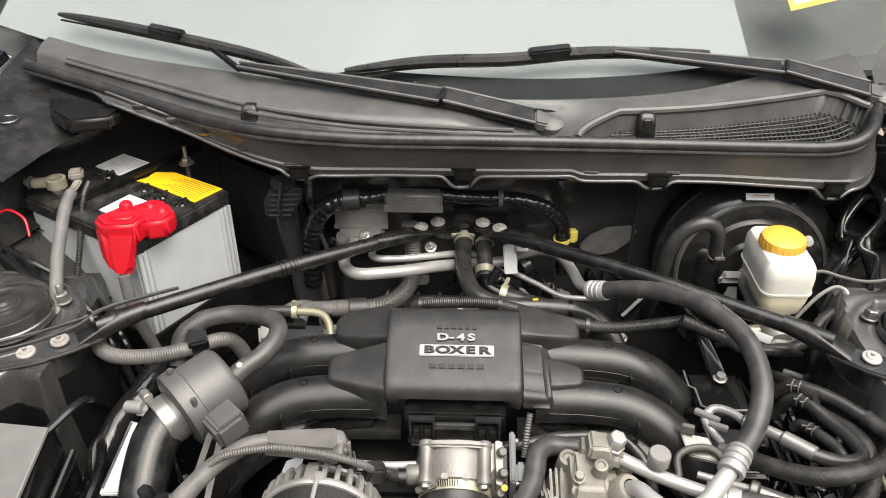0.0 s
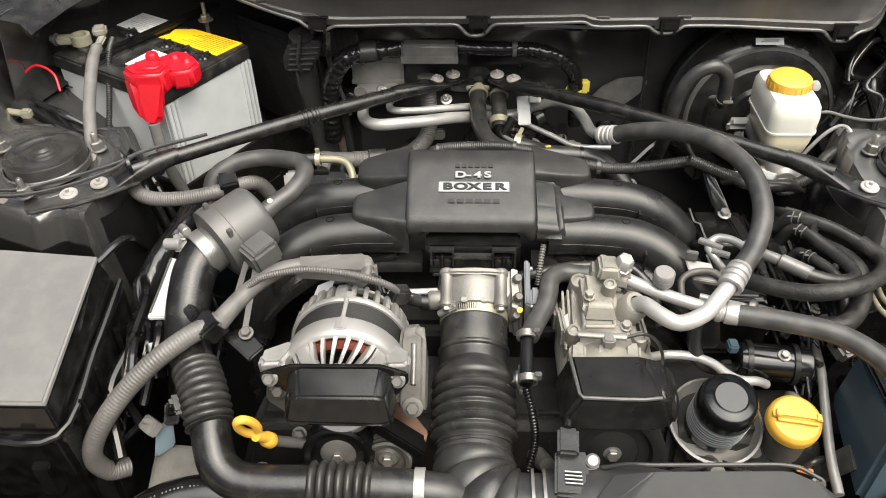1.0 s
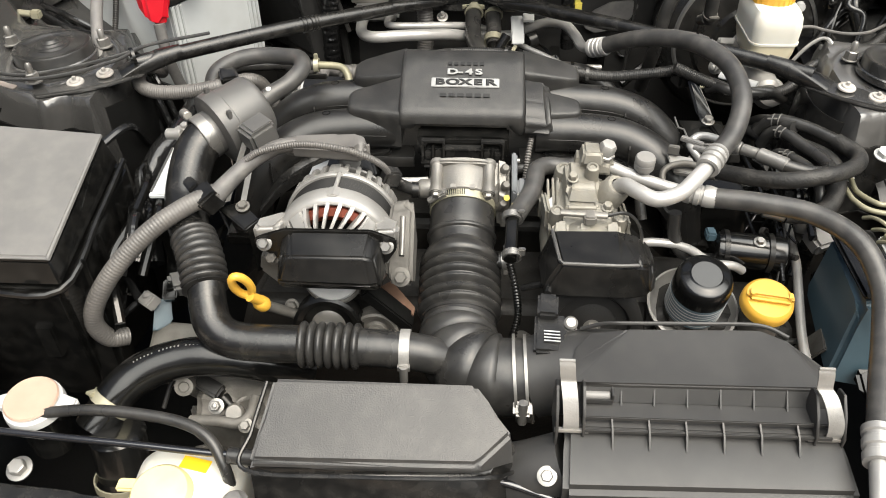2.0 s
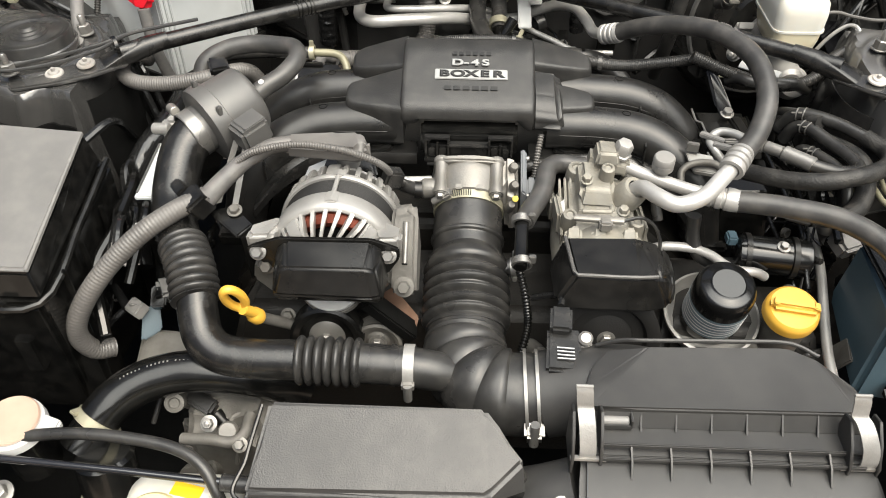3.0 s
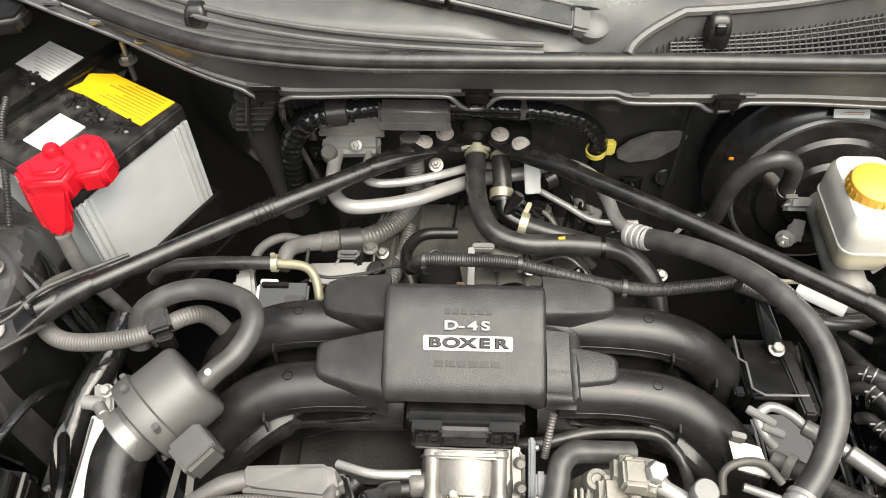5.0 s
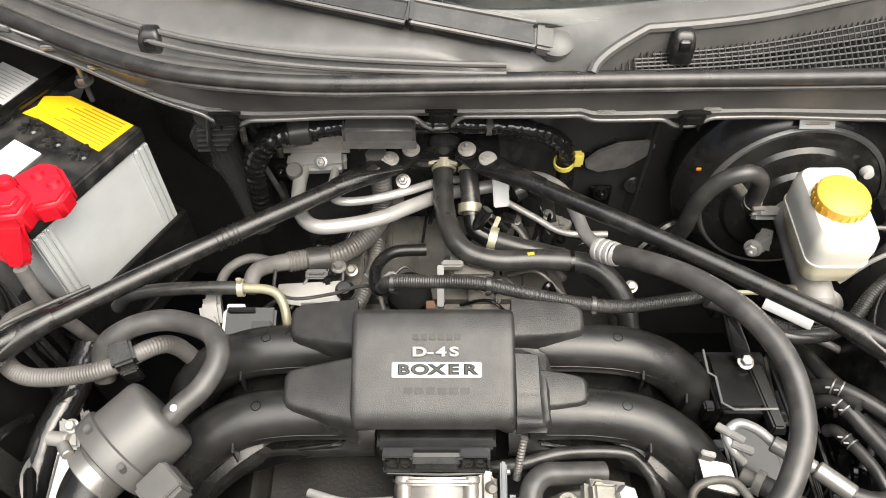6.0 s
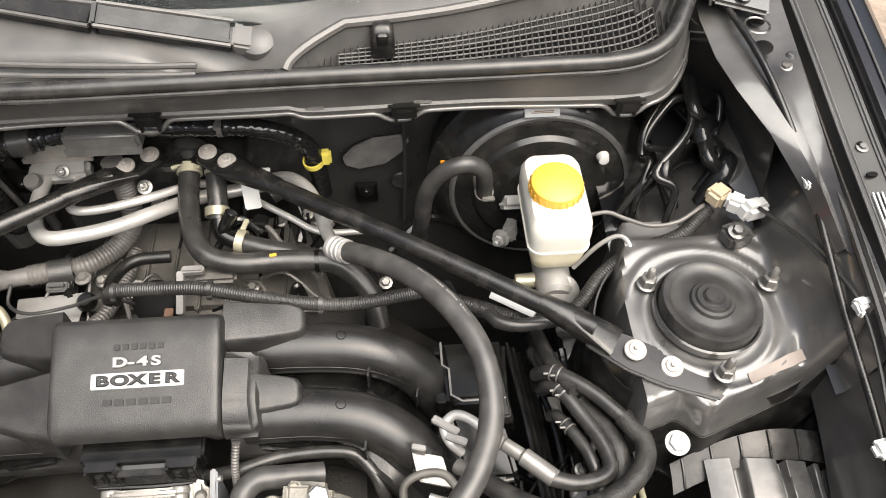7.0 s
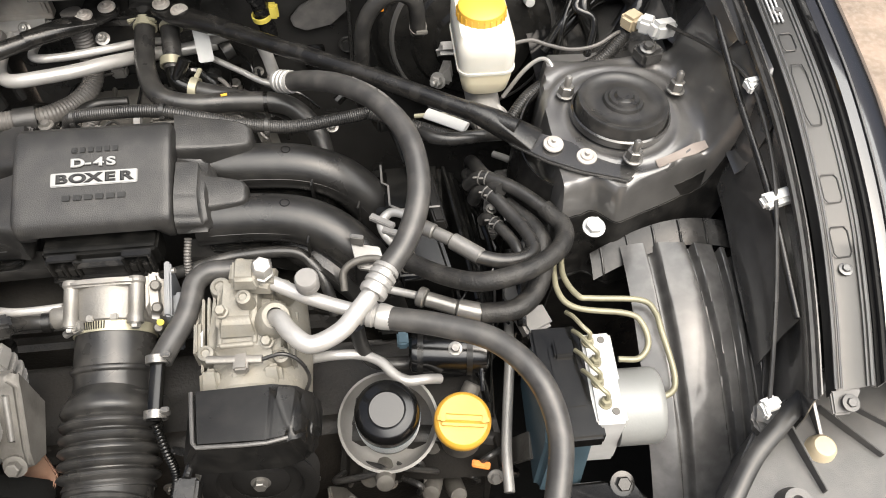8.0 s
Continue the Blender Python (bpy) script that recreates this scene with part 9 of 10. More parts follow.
solo("alloy_pipe", tube([(0.470, 0.740, 0.670), (0.470, 0.728, 0.690), (0.469, 0.697, 0.692), (0.469, 0.670, 0.690), (0.467, 0.645, 0.685), (0.456, 0.625, 0.680), (0.445, 0.608, 0.670)], 0.0045, 12), "castpale", "cream coated pipe passing under fuel hoses", "pipe")
solo("pipe_holder", box((0.460, 0.692, 0.695), (0.026, 0.013, 0.01), 0.002, (0, 0, -6)), "spacer", "pale plastic holder joining two pipes", "clip")
solo("foam_sleeve", tube([(0.352, 0.763, 0.755), (0.375, 0.748, 0.755), (0.396, 0.734, 0.755)], 0.0085, 12, squash=0.5), "whiteclip", "flat pale foam sleeve below the strut brace", "sleeve")
solo("heater_pipe", tube([(0.335, 0.75, 0.74), (0.345, 0.74, 0.748), (0.357, 0.727, 0.75), (0.38, 0.722, 0.75), (0.413, 0.727, 0.748), (0.44, 0.745, 0.73)], 0.008, 12), "rubber", "black hose curving below the strut brace", "hose")
lift = thing("lifting_bracket", "zinc stamped lifting bracket on the cylinder head", "bracket", (0.27, 0.58, 0.71))
part("plate", join(hull([(0.255, 0.598, 0.728), (0.285, 0.59, 0.728), (0.26, 0.57, 0.72), (0.292, 0.562, 0.72), (0.255, 0.598, 0.722), (0.285, 0.59, 0.722), (0.262, 0.57, 0.714), (0.292, 0.562, 0.714)], 0.001), box((0.262, 0.596, 0.735), (0.014, 0.006, 0.012), 0.001, (0, 0, -15))), "zinc", lift)
part("hook_wire", tube([(0.245, 0.548, 0.71), (0.246, 0.565, 0.722), (0.262, 0.573, 0.728), (0.285, 0.572, 0.728), (0.3, 0.555, 0.722)], 0.0042, 10), "castdull", lift)
knock = thing("canister_valve", "glossy black purge valve canister", "valve", (0.35, 0.49, 0.62))
part("body", lathe([(0, -0.042), (0.017, -0.042), (0.021, -0.039), (0.022, -0.034), (0.022, 0.034), (0.021, 0.04), (0.016, 0.043), (0, 0.043)], (0.35, 0.495, 0.655), (1, -0.1, 0), 32), "gloss", knock)
for dx in (-0.03, 0.022):
    part("band", lathe([(0.022, -0.003), (0.0245, -0.003), (0.0245, 0.003), (0.022, 0.003)], (0.35 + dx, 0.495 - 0.1 * dx, 0.655), (1, -0.1, 0), 32), "cover", knock)
part("saddle_bolt", hexbolt((0.356, 0.487, 0.6755), (0, -0.3, 1), 0.005, 0.005, 1.5), "zinc", knock)
part("side_plug", box((0.302, 0.505, 0.672), (0.012, 0.016, 0.012), 0.002), "teal", knock, "blue connector lock")
part("nipple", rod((0.375, 0.47, 0.628), (0.36, 0.448, 0.615), 0.01, 14, 0.002), "castdull", knock)
hose("coolant_pipe", [(0.205, 0.505, 0.65), (0.228, 0.501, 0.66), (0.255, 0.499, 0.66), (0.276, 0.489, 0.66), (0.29, 0.472, 0.66), (0.303, 0.463, 0.66), (0.324, 0.465, 0.656), (0.338, 0.47, 0.645)], 0.0055, "bare metal coolant pipe above the filter", "alu", "pipe")
hose("bypass_hose", [(0.255, 0.51, 0.7), (0.258, 0.505, 0.67), (0.27, 0.495, 0.65), (0.3, 0.495, 0.64), (0.33, 0.5, 0.64)], 0.008, "black bypass hose below the alloy pipes")
sens = thing("sensor_plug", "grey connector with metal sensor", "connector", (0.449, 0.536, 0.63))
part("plug", box((0.449, 0.53, 0.648), (0.034, 0.03, 0.022), 0.004, (20, 0, 25)), "connector", sens)
part("sensor_cap", lathe([(0, 0.02), (0.012, 0.02), (0.014, 0.017), (0.014, 0), (0, 0)], (0.437, 0.553, 0.648), (-0.3, 0.2, 1), 18), "zinc", sens)
part("lead", ribbed([(0.455, 0.518, 0.64), (0.452, 0.49, 0.62), (0.445, 0.45, 0.6), (0.44, 0.41, 0.58)], 0.004, 0.0034), "smooth", sens)
solo("bonnet_stay_rod", tube([(0.432, 0.6, 0.625), (0.424, 0.53, 0.622), (0.42, 0.5, 0.618), (0.404, 0.41, 0.6), (0.4, 0.36, 0.59)], 0.0058, 12), "castpale", "dull steel tube running down beside oil cap", "pipe")
hose("bypass_hose", [(0.165, 0.592, 0.7), (0.126, 0.587, 0.71), (0.103, 0.584, 0.714), (0.09, 0.571, 0.715), (0.086, 0.551, 0.711), (0.08, 0.53, 0.707), (0.068, 0.506, 0.704), (0.06, 0.487, 0.703)], 0.0118, "dusty black bypass hose beside the throttle body", "hoserubber")
hose("breather_line", [(0.04, 0.6, 0.69), (0.083, 0.602, 0.7), (0.128, 0.613, 0.701), (0.188, 0.613, 0.701), (0.21, 0.6, 0.692), (0.222, 0.581, 0.68), (0.23, 0.56, 0.65)], 0.0068, "thin black hose below the manifold runners")
bv = thing("bypass_joint", "black plastic bypass pipe with white clips", "pipe joint", (0.055, 0.46, 0.69))
part("pipe", rod((0.058, 0.49, 0.705), (0.055, 0.43, 0.685), 0.0075, 14), "smooth", bv)
for y, z in ((0.487, 0.704), (0.435, 0.688)):
    part("clip", join(ring((0.057, y, z), (0, 1, 0.33), 0.0085, 0.008, 0.003, 16), box((0.068, y, z + 0.006), (0.008, 0.006, 0.01), 0.001)), "zinc", bv)
solo("loom_branch", ribbed([(0.055, 0.43, 0.68), (0.062, 0.41, 0.66), (0.066, 0.395, 0.63), (0.058, 0.37, 0.61)], 0.005, 0.0036), "smooth", "thin black corrugated conduit by the intake hose", "wiring loom")
solo("loom_branch", ribbed([(0.083, 0.615, 0.735), (0.079, 0.6, 0.715), (0.077, 0.59, 0.69)], 0.0042, 0.0034), "conduit", "thin grey corrugated conduit below the manifold", "wiring loom")

# ABS unit
ab = thing("abs_unit", "anti-lock brake unit with bright block and steel motor", "brake unit", (0.5, 0.42, 0.6))
part("valve_block", hull([(x, y, z) for x, y in ((0.484, 0.477), (0.515, 0.477), (0.51, 0.376), (0.478, 0.377)) for z in (0.61, 0.7)], 0.003), "bright", ab, "bright machined aluminium block")
part("motor", lathe([(0, 0.046), (0.034, 0.046), (0.0375, 0.043), (0.039, 0.038), (0.039, 0.0), (0, 0)], (0.51, 0.411, 0.66), (1, -0.05, 0.05), 40), "steelcan", ab)
part("control_unit", hull([(0.436, 0.485, 0.692), (0.478, 0.485, 0.698), (0.432, 0.37, 0.685), (0.478, 0.368, 0.698), (0.43, 0.49, 0.6), (0.478, 0.49, 0.56), (0.43, 0.37, 0.56), (0.478, 0.36, 0.56)], 0.006, 3), "teal", ab, "dark teal control unit")
part("unit_lid", box((0.457, 0.43, 0.6955), (0.05, 0.118, 0.008), 0.003), "smooth", ab)
part("unit_rib", join(box((0.46, 0.43, 0.698), (0.03, 0.07, 0.006), 0.002), box((0.462, 0.46, 0.703), (0.02, 0.02, 0.008), 0.002), box((0.468, 0.37, 0.69), (0.035, 0.014, 0.02), 0.003)), "smooth", ab)
for k in range(4):
    q = Vector((0.489 + 0.0025 * (k % 2), 0.466 - 0.023 * k, 0.7))
    part("line_nut", hexbolt(q, (0, 0, 1), 0.0055, 0.007, 1.2), "brass", ab)
    part("line_stub", tube([q + Vector((0, 0, 0.005)), q + Vector((0.001, 0.002, 0.014)), q + Vector((-0.006, 0.008, 0.019)), q + Vector((-0.012, 0.022, 0.016)), q + Vector((-0.016, 0.035, 0.006))], 0.0024, 8), "brass", ab)
for q in ((0.503, 0.468, 0.7), (0.5, 0.388, 0.7)):
    part("block_plug", lathe([(0, 0.0012), (0.0035, 0.0012), (0.004, 0), (0, 0)], q, (0, 0, 1), 14), "castdull", ab)
part("mount_foot", join(hull([(0.45, 0.36, 0.6), (0.53, 0.36, 0.6), (0.46, 0.33, 0.57), (0.57, 0.31, 0.56), (0.45, 0.36, 0.58), (0.57, 0.32, 0.54)], 0.004), hexbolt((0.515, 0.352, 0.605), (0, -0.5, 1), 0.008, 0.008)), "smooth", ab)
for line in ([(0.483, 0.622, 0.660), (0.485, 0.592, 0.705), (0.477, 0.543, 0.715), (0.485, 0.510, 0.722), (0.500, 0.505, 0.722), (0.548, 0.498, 0.722), (0.560, 0.484, 0.720), (0.562, 0.461, 0.716), (0.567, 0.419, 0.700), (0.558, 0.405, 0.690), (0.523, 0.404, 0.685)], [(0.472, 0.608, 0.660), (0.474, 0.578, 0.700), (0.467, 0.524, 0.715), (0.481, 0.498, 0.718), (0.531, 0.486, 0.718), (0.545, 0.475, 0.715), (0.549, 0.456, 0.705), (0.537, 0.443, 0.700), (0.516, 0.444, 0.700)]):
    solo("brake_pipe", tube(line, 0.0032, 10), "brass", "olive plated steel brake pipe to the brake unit", "brake pipe", "brake pipes")
solo("pipe_sleeve", rod((0.485, 0.580, 0.708), (0.485, 0.598, 0.699), 0.0048, 12, 0.001), "whiteclip", "white nylon sleeve on a brake pipe", "pipe sleeve")

# wing cables
cab = thing("bonnet_cable", "thin black release cable with white clips along wing", "cable", (0.66, 0.6, 0.84))
part("wire", tube([(0.637, 0.8, 0.832), (0.655, 0.745, 0.85), (0.665, 0.7, 0.862), (0.674, 0.655, 0.866), (0.674, 0.6, 0.855), (0.666, 0.535, 0.836), (0.65, 0.46, 0.805), (0.635, 0.4, 0.775), (0.626, 0.362, 0.75)], 0.0022, 8), "rubber", cab)
part("rod", tube([(0.615, 1.02, 0.952), (0.64, 0.9, 0.938), (0.663, 0.79, 0.893), (0.664, 0.72, 0.872), (0.664, 0.64, 0.85), (0.664, 0.53, 0.825), (0.66, 0.42, 0.79)], 0.0038, 10), "plastic", cab)
part("tape_band", box((0.669, 0.53, 0.83), (0.034, 0.017, 0.013), 0.004, (0, -12, 8), 3), "whiteclip", cab, "broad white tape band")
for p in ((0.664, 0.785, 0.893), (0.675, 0.652, 0.868), (0.625, 0.358, 0.748)):
    part("clip", join(box(p, (0.02, 0.012, 0.012), 0.003, (0, 0, 15)), box((p[0] - 0.006, p[1] - 0.006, p[2]), (0.006, 0.014, 0.009), 0.002)), "whiteclip", cab, "white nylon clip")
part("connector", join(box((0.634, 0.805, 0.824), (0.034, 0.02, 0.022), 0.005, (0, 10, 20)), box((0.618, 0.815, 0.824), (0.02, 0.02, 0.02), 0.004, (0, 0, -35))), "whiteclip", cab, "white connector")
solo("beige_plug", box((0.606, 0.832, 0.818), (0.024, 0.022, 0.02), 0.004, (0, 0, 35)), "spacer", "beige plastic plug beside white connector", "plug")
solo("tower_bracket", join(box((0.615, 0.785, 0.806), (0.03, 0.026, 0.02), 0.004, (0, 0, 20)), hexbolt((0.612, 0.782, 0.816), (0, -0.2, 1), 0.006, 0.006)), "bay", "small black bracket behind strut tower", "bracket")
solo("apron_bolt", hexbolt((0.515, 0.582, 0.742), (0, -0.2, 1), 0.0095, 0.008, 1.3), "bright", "bright flange bolt on the inner wing", "bolt")
hl = thing("headlight_housing", "grey plastic headlight housing at the wing tip", "headlight", (0.66, 0.32, 0.65))
part("shell", hull([(0.56, 0.27, 0.672), (0.578, 0.296, 0.69), (0.631, 0.362, 0.698), (0.652, 0.376, 0.702), (0.72, 0.4, 0.706), (0.81, 0.46, 0.71), (0.84, 0.4, 0.72), (0.8, 0.2, 0.71), (0.6, 0.2, 0.68), (0.56, 0.26, 0.5), (0.64, 0.37, 0.5), (0.82, 0.46, 0.5), (0.8, 0.2, 0.5), (0.6, 0.2, 0.5)], 0.006, 3), "headlight", hl)
part("bulb_cap", lathe([(0, 0.012), (0.0095, 0.012), (0.012, 0.009), (0.0135, 0.002), (0.0145, 0), (0, 0)], (0.68, 0.33, 0.7), (0, -0.1, 1), 22), "spacer", hl, "cream adjuster cap")
for a, b in (((0.655, 0.36, 0.71), (0.668, 0.29, 0.704)), ((0.69, 0.368, 0.712), (0.73, 0.315, 0.71)), ((0.71, 0.375, 0.712), (0.755, 0.335, 0.712))):
    part("web_rib", hull([Vector(a) + Vector(v) for v in ((-0.0015, 0, -0.012), (0.0015, 0, -0.012), (-0.001, 0, 0.004), (0.001, 0, 0.004))] + [Vector(b) + Vector(v) for v in ((-0.0015, 0, -0.012), (0.0015, 0, -0.012), (-0.001, 0, 0.004), (0.001, 0, 0.004))], 0.0006), "headlight", hl)
part("screw_boss", lathe([(0.004, 0.004), (0.006, 0.012), (0.0125, 0.012), (0.015, 0.0), (0.015, -0.01), (0.004, -0.01)], (0.636, 0.283, 0.7), (0, -0.2, 1), 24), "headlight", hl)
part("screw", lathe([(0, 0.006), (0.004, 0.006), (0.005, 0.0), (0, 0)], (0.636, 0.283, 0.698), (0, -0.2, 1), 14), "zinc", hl)
part("corner_ear", hull([(0.622, 0.36, 0.71), (0.628, 0.378, 0.712), (0.65, 0.385, 0.714), (0.66, 0.36, 0.712), (0.63, 0.345, 0.71), (0.622, 0.36, 0.695), (0.65, 0.385, 0.695), (0.66, 0.36, 0.695), (0.63, 0.345, 0.695)], 0.005, 3), "headlight", hl)
part("seal_strip", tube([(0.575, 0.282, 0.7), (0.608, 0.322, 0.714), (0.64, 0.348, 0.722), (0.68, 0.378, 0.728), (0.72, 0.398, 0.73)], 0.009, 10, squash=0.6), "rubber", hl)

# bulkhead harness
bh = thing("bulkhead_harness", "black taped wiring harness along the bulkhead", "wiring loom", (0, 0.98, 0.83))
part("taped_arch", wrapped([(-0.235, 0.97, 0.68), (-0.232, 0.965, 0.74), (-0.225, 0.96, 0.79), (-0.205, 0.957, 0.825), (-0.175, 0.96, 0.838), (-0.145, 0.965, 0.838)], 0.0145, 0.011, 4), "shinytape", bh)
part("sleeve", rod((-0.178, 0.96, 0.837), (-0.152, 0.964, 0.838), 0.017, 16, 0.002), "rubber", bh)
part("taped_run", wrapped([(-0.15, 0.965, 0.838), (-0.11, 0.967, 0.842), (-0.06, 0.97, 0.845), (0.0, 0.975, 0.838), (0.05, 0.972, 0.838), (0.09, 0.97, 0.836), (0.125, 0.972, 0.822), (0.148, 0.978, 0.795), (0.155, 0.985, 0.76), (0.158, 0.985, 0.7)], 0.0112, 0.009, 9), "shinytape", bh)
part("channel", join(box((-0.072, 0.957, 0.843), (0.084, 0.024, 0.026), 0.004, seg=3), box((-0.072, 0.9445, 0.833), (0.086, 0.002, 0.012), 0.0008)), "channel", bh, "grey plastic cable channel")
part("cable_tie", join(ring((0.055, 0.972, 0.838), (1, 0, 0), 0.0108, 0.006, 0.0015, 16), box((0.055, 0.96, 0.85), (0.008, 0.01, 0.006), 0.001)), "conduit", bh)
part("yellow_clip", join(box((0.168, 0.982, 0.77), (0.014, 0.012, 0.022), 0.003), ring((0.152, 0.983, 0.762), (0.1, 0.1, -1), 0.011, 0.007, 0.002, 18)), "yellowclip", bh, "pale yellow clip")
part("stud_plate", join(hull([(-0.225, 0.99, 0.76), (-0.195, 0.99, 0.765), (-0.225, 0.99, 0.72), (-0.198, 0.99, 0.72), (-0.225, 0.998, 0.76), (-0.198, 0.998, 0.72)], 0.002), hexbolt((-0.205, 0.987, 0.745), (0, -0.9, 0.4), 0.006, 0.006, 1.6, 0.006)), "smooth", bh)
part("stud_plate", join(box((0.212, 1.007, 0.672), (0.03, 0.006, 0.04), 0.002), hexbolt((0.212, 1.002, 0.684), (0, -0.9, 0.4), 0.006, 0.006, 1.8, 0.006)), "smooth", bh)
part("rubber_plug", lathe([(0, 0.004), (0.007, 0.004), (0.008, 0.001), (0.011, 0.002), (0.013, 0), (0, 0)], (0.259, 1.018, 0.681), (0, -1, 0.2), 20), "rubber", bh)
bh.location += Vector((0, -0.012, -0.006))
pad = thing("bulkhead_grommet", "shiny ribbed black grommet pad on the bulkhead", "grommet", (-0.265, 0.95, 0.82))
part("pad", hull([(x, y + d, z) for d in (0.0, 0.02) for x, y, z in ((-0.296, 0.948, 0.824), (-0.285, 0.946, 0.844), (-0.266, 0.944, 0.851), (-0.234, 0.944, 0.852), (-0.238, 0.946, 0.83), (-0.252, 0.95, 0.806), (-0.266, 0.952, 0.796), (-0.297, 0.952, 0.799))], 0.005, 3), "airbox", pad)
for k in range(5):
    part("pad_rib", rod((-0.29 + 0.002 * k, 0.9485 - 0.0008 * k, 0.803 + 0.009 * k), (-0.256 + 0.005 * k, 0.9485 - 0.0008 * k, 0.804 + 0.0095 * k), 0.0022, 8), "airbox", pad)
part("strap", tube([(-0.262, 0.938, 0.866), (-0.266, 0.938, 0.845), (-0.272, 0.943, 0.82), (-0.27, 0.948, 0.8)], 0.003, 8), "rubber", pad)
solo("drain_duct", tube([(-0.262, 0.95, 0.86), (-0.268, 0.965, 0.83), (-0.268, 0.975, 0.77), (-0.258, 0.98, 0.7), (-0.25, 0.98, 0.62)], 0.02, 14, squash=0.7), "bay", "ribbed black drain duct on the bulkhead", "duct")

# clutter between block and bulkhead
inj = thing("injector_rail", "grey injector connectors and brackets", "connector set", (-0.21, 0.77, 0.68))
part("plug", join(box((-0.262, 0.77, 0.715), (0.024, 0.03, 0.026), 0.004, (20, 0, 14)), box((-0.266, 0.79, 0.712), (0.02, 0.02, 0.02), 0.004, (20, 0, 14)), box((-0.26, 0.757, 0.727), (0.014, 0.008, 0.006), 0.001, (20, 0, 14))), "connector", inj)
part("holder", join(box((-0.212, 0.755, 0.722), (0.056, 0.034, 0.03), 0.003, (18, 0, 0)), box((-0.212, 0.74, 0.715), (0.03, 0.012, 0.026), 0.002, (18, 0, 0))), "smooth", inj)
part("rail_block", join(box((-0.242, 0.752, 0.717), (0.007, 0.042, 0.02), 0.002, (18, 0, 0)), box((-0.214, 0.735, 0.708), (0.062, 0.007, 0.012), 0.002, (18, 0, 0)), box((-0.232, 0.773, 0.73), (0.02, 0.006, 0.008), 0.001)), "whiteclip", inj, "white plastic frame")
part("latch_tab", join(box((-0.198, 0.742, 0.738), (0.022, 0.014, 0.006), 0.0015, (18, 0, 0)), box((-0.222, 0.762, 0.742), (0.03, 0.006, 0.005), 0.001)), "cover", inj)
egr = thing("engine_bracket", "zinc plated bracket plates behind the manifold", "bracket", (-0.14, 0.83, 0.67))
part("plate", join(hull([(-0.2, 0.835, 0.688), (-0.12, 0.84, 0.688), (-0.2, 0.81, 0.682), (-0.125, 0.8, 0.68), (-0.2, 0.835, 0.684), (-0.12, 0.84, 0.684)], 0.001), hull([(-0.168, 0.8, 0.7), (-0.14, 0.8, 0.7), (-0.16, 0.765, 0.72), (-0.135, 0.765, 0.72), (-0.165, 0.8, 0.696), (-0.138, 0.765, 0.714)], 0.001)), "zinc", egr)
part("bolt", hexbolt((-0.128, 0.858, 0.69), (0, 0, 1), 0.006, 0.006), "zinc", egr)
part("cup", lathe([(0, 0.006), (0.008, 0.006), (0.012, 0.0), (0.012, -0.004), (0, -0.004)], (-0.118, 0.825, 0.69), (0, -0.2, 1), 18), "smooth", egr)
part("wire", tube([(-0.2, 0.84, 0.71), (-0.198, 0.815, 0.705), (-0.175, 0.805, 0.7), (-0.13, 0.812, 0.7), (-0.09, 0.815, 0.712), (-0.05, 0.8, 0.715)], 0.0022, 8), "rubber", egr)
sol2 = thing("vacuum_switch", "black valve with white and rust coloured tags", "valve", (-0.01, 0.82, 0.67))
part("body", lathe([(0, 0.03), (0.02, 0.03), (0.026, 0.026), (0.028, 0.0), (0, 0)], (-0.04, 0.83, 0.66), (0, -0.2, 1), 22), "dark", sol2)
part("white_tag", join(box((-0.002, 0.815, 0.71), (0.008, 0.05, 0.012), 0.001, (25, 0, 0)), box((0.012, 0.838, 0.722), (0.026, 0.01, 0.01), 0.002)), "connector", sol2)
part("rust_tag", box((-0.014, 0.792, 0.705), (0.01, 0.012, 0.004), 0.001), "rust", sol2)
part("bend_hose", tube([(-0.062, 0.79, 0.74), (-0.075, 0.8, 0.73), (-0.078, 0.835, 0.72), (-0.06, 0.862, 0.715), (-0.02, 0.868, 0.712)], 0.0075, 12), "cover", sol2)
part("cap_block", box((0.035, 0.85, 0.7), (0.05, 0.04, 0.03), 0.004, (10, 0, 0)), "castdull", sol2)

rng = random.Random(21)
gap = thing("rear_engine_wiring", "black wires and small connectors behind the manifold", "wiring loom", (0.05, 0.86, 0.66))
for k in range(26):
    a = Vector((rng.uniform(-0.22, 0.28), rng.uniform(0.8, 0.93), rng.uniform(0.655, 0.69)))
    b = a + Vector((rng.uniform(-0.1, 0.1), rng.uniform(-0.08, 0.08), rng.uniform(-0.03, 0.02)))
    m = a.lerp(b, 0.5) + Vector((0, 0.02 * rng.random(), 0.03 * rng.random()))
    part("wire", tube([a, m, b], rng.choice((0.002, 0.003, 0.005, 0.0065)), 8), rng.choice(("smooth", "shinytape", "rubber", "conduit")), gap)
    if k % 3 == 0:
        part("connector", box(b, (rng.uniform(0.012, 0.026), rng.uniform(0.012, 0.022), 0.016), 0.003, (rng.uniform(-30, 30), 0, rng.uniform(0, 90))), rng.choice(("smooth", "plastic", "connector")), gap)
    if k % 4 == 0:
        part("bolt", hexbolt(a + Vector((0.01, -0.01, 0.0)), (0, -0.3, 1), 0.0055, 0.006, 1.5), "zinc", gap)
# left inner wing wiring
rng = random.Random(5)
lw = thing("wing_wiring", "tangle of taped black wires beside the strut tower", "wiring loom", (-0.6, 0.8, 0.78))
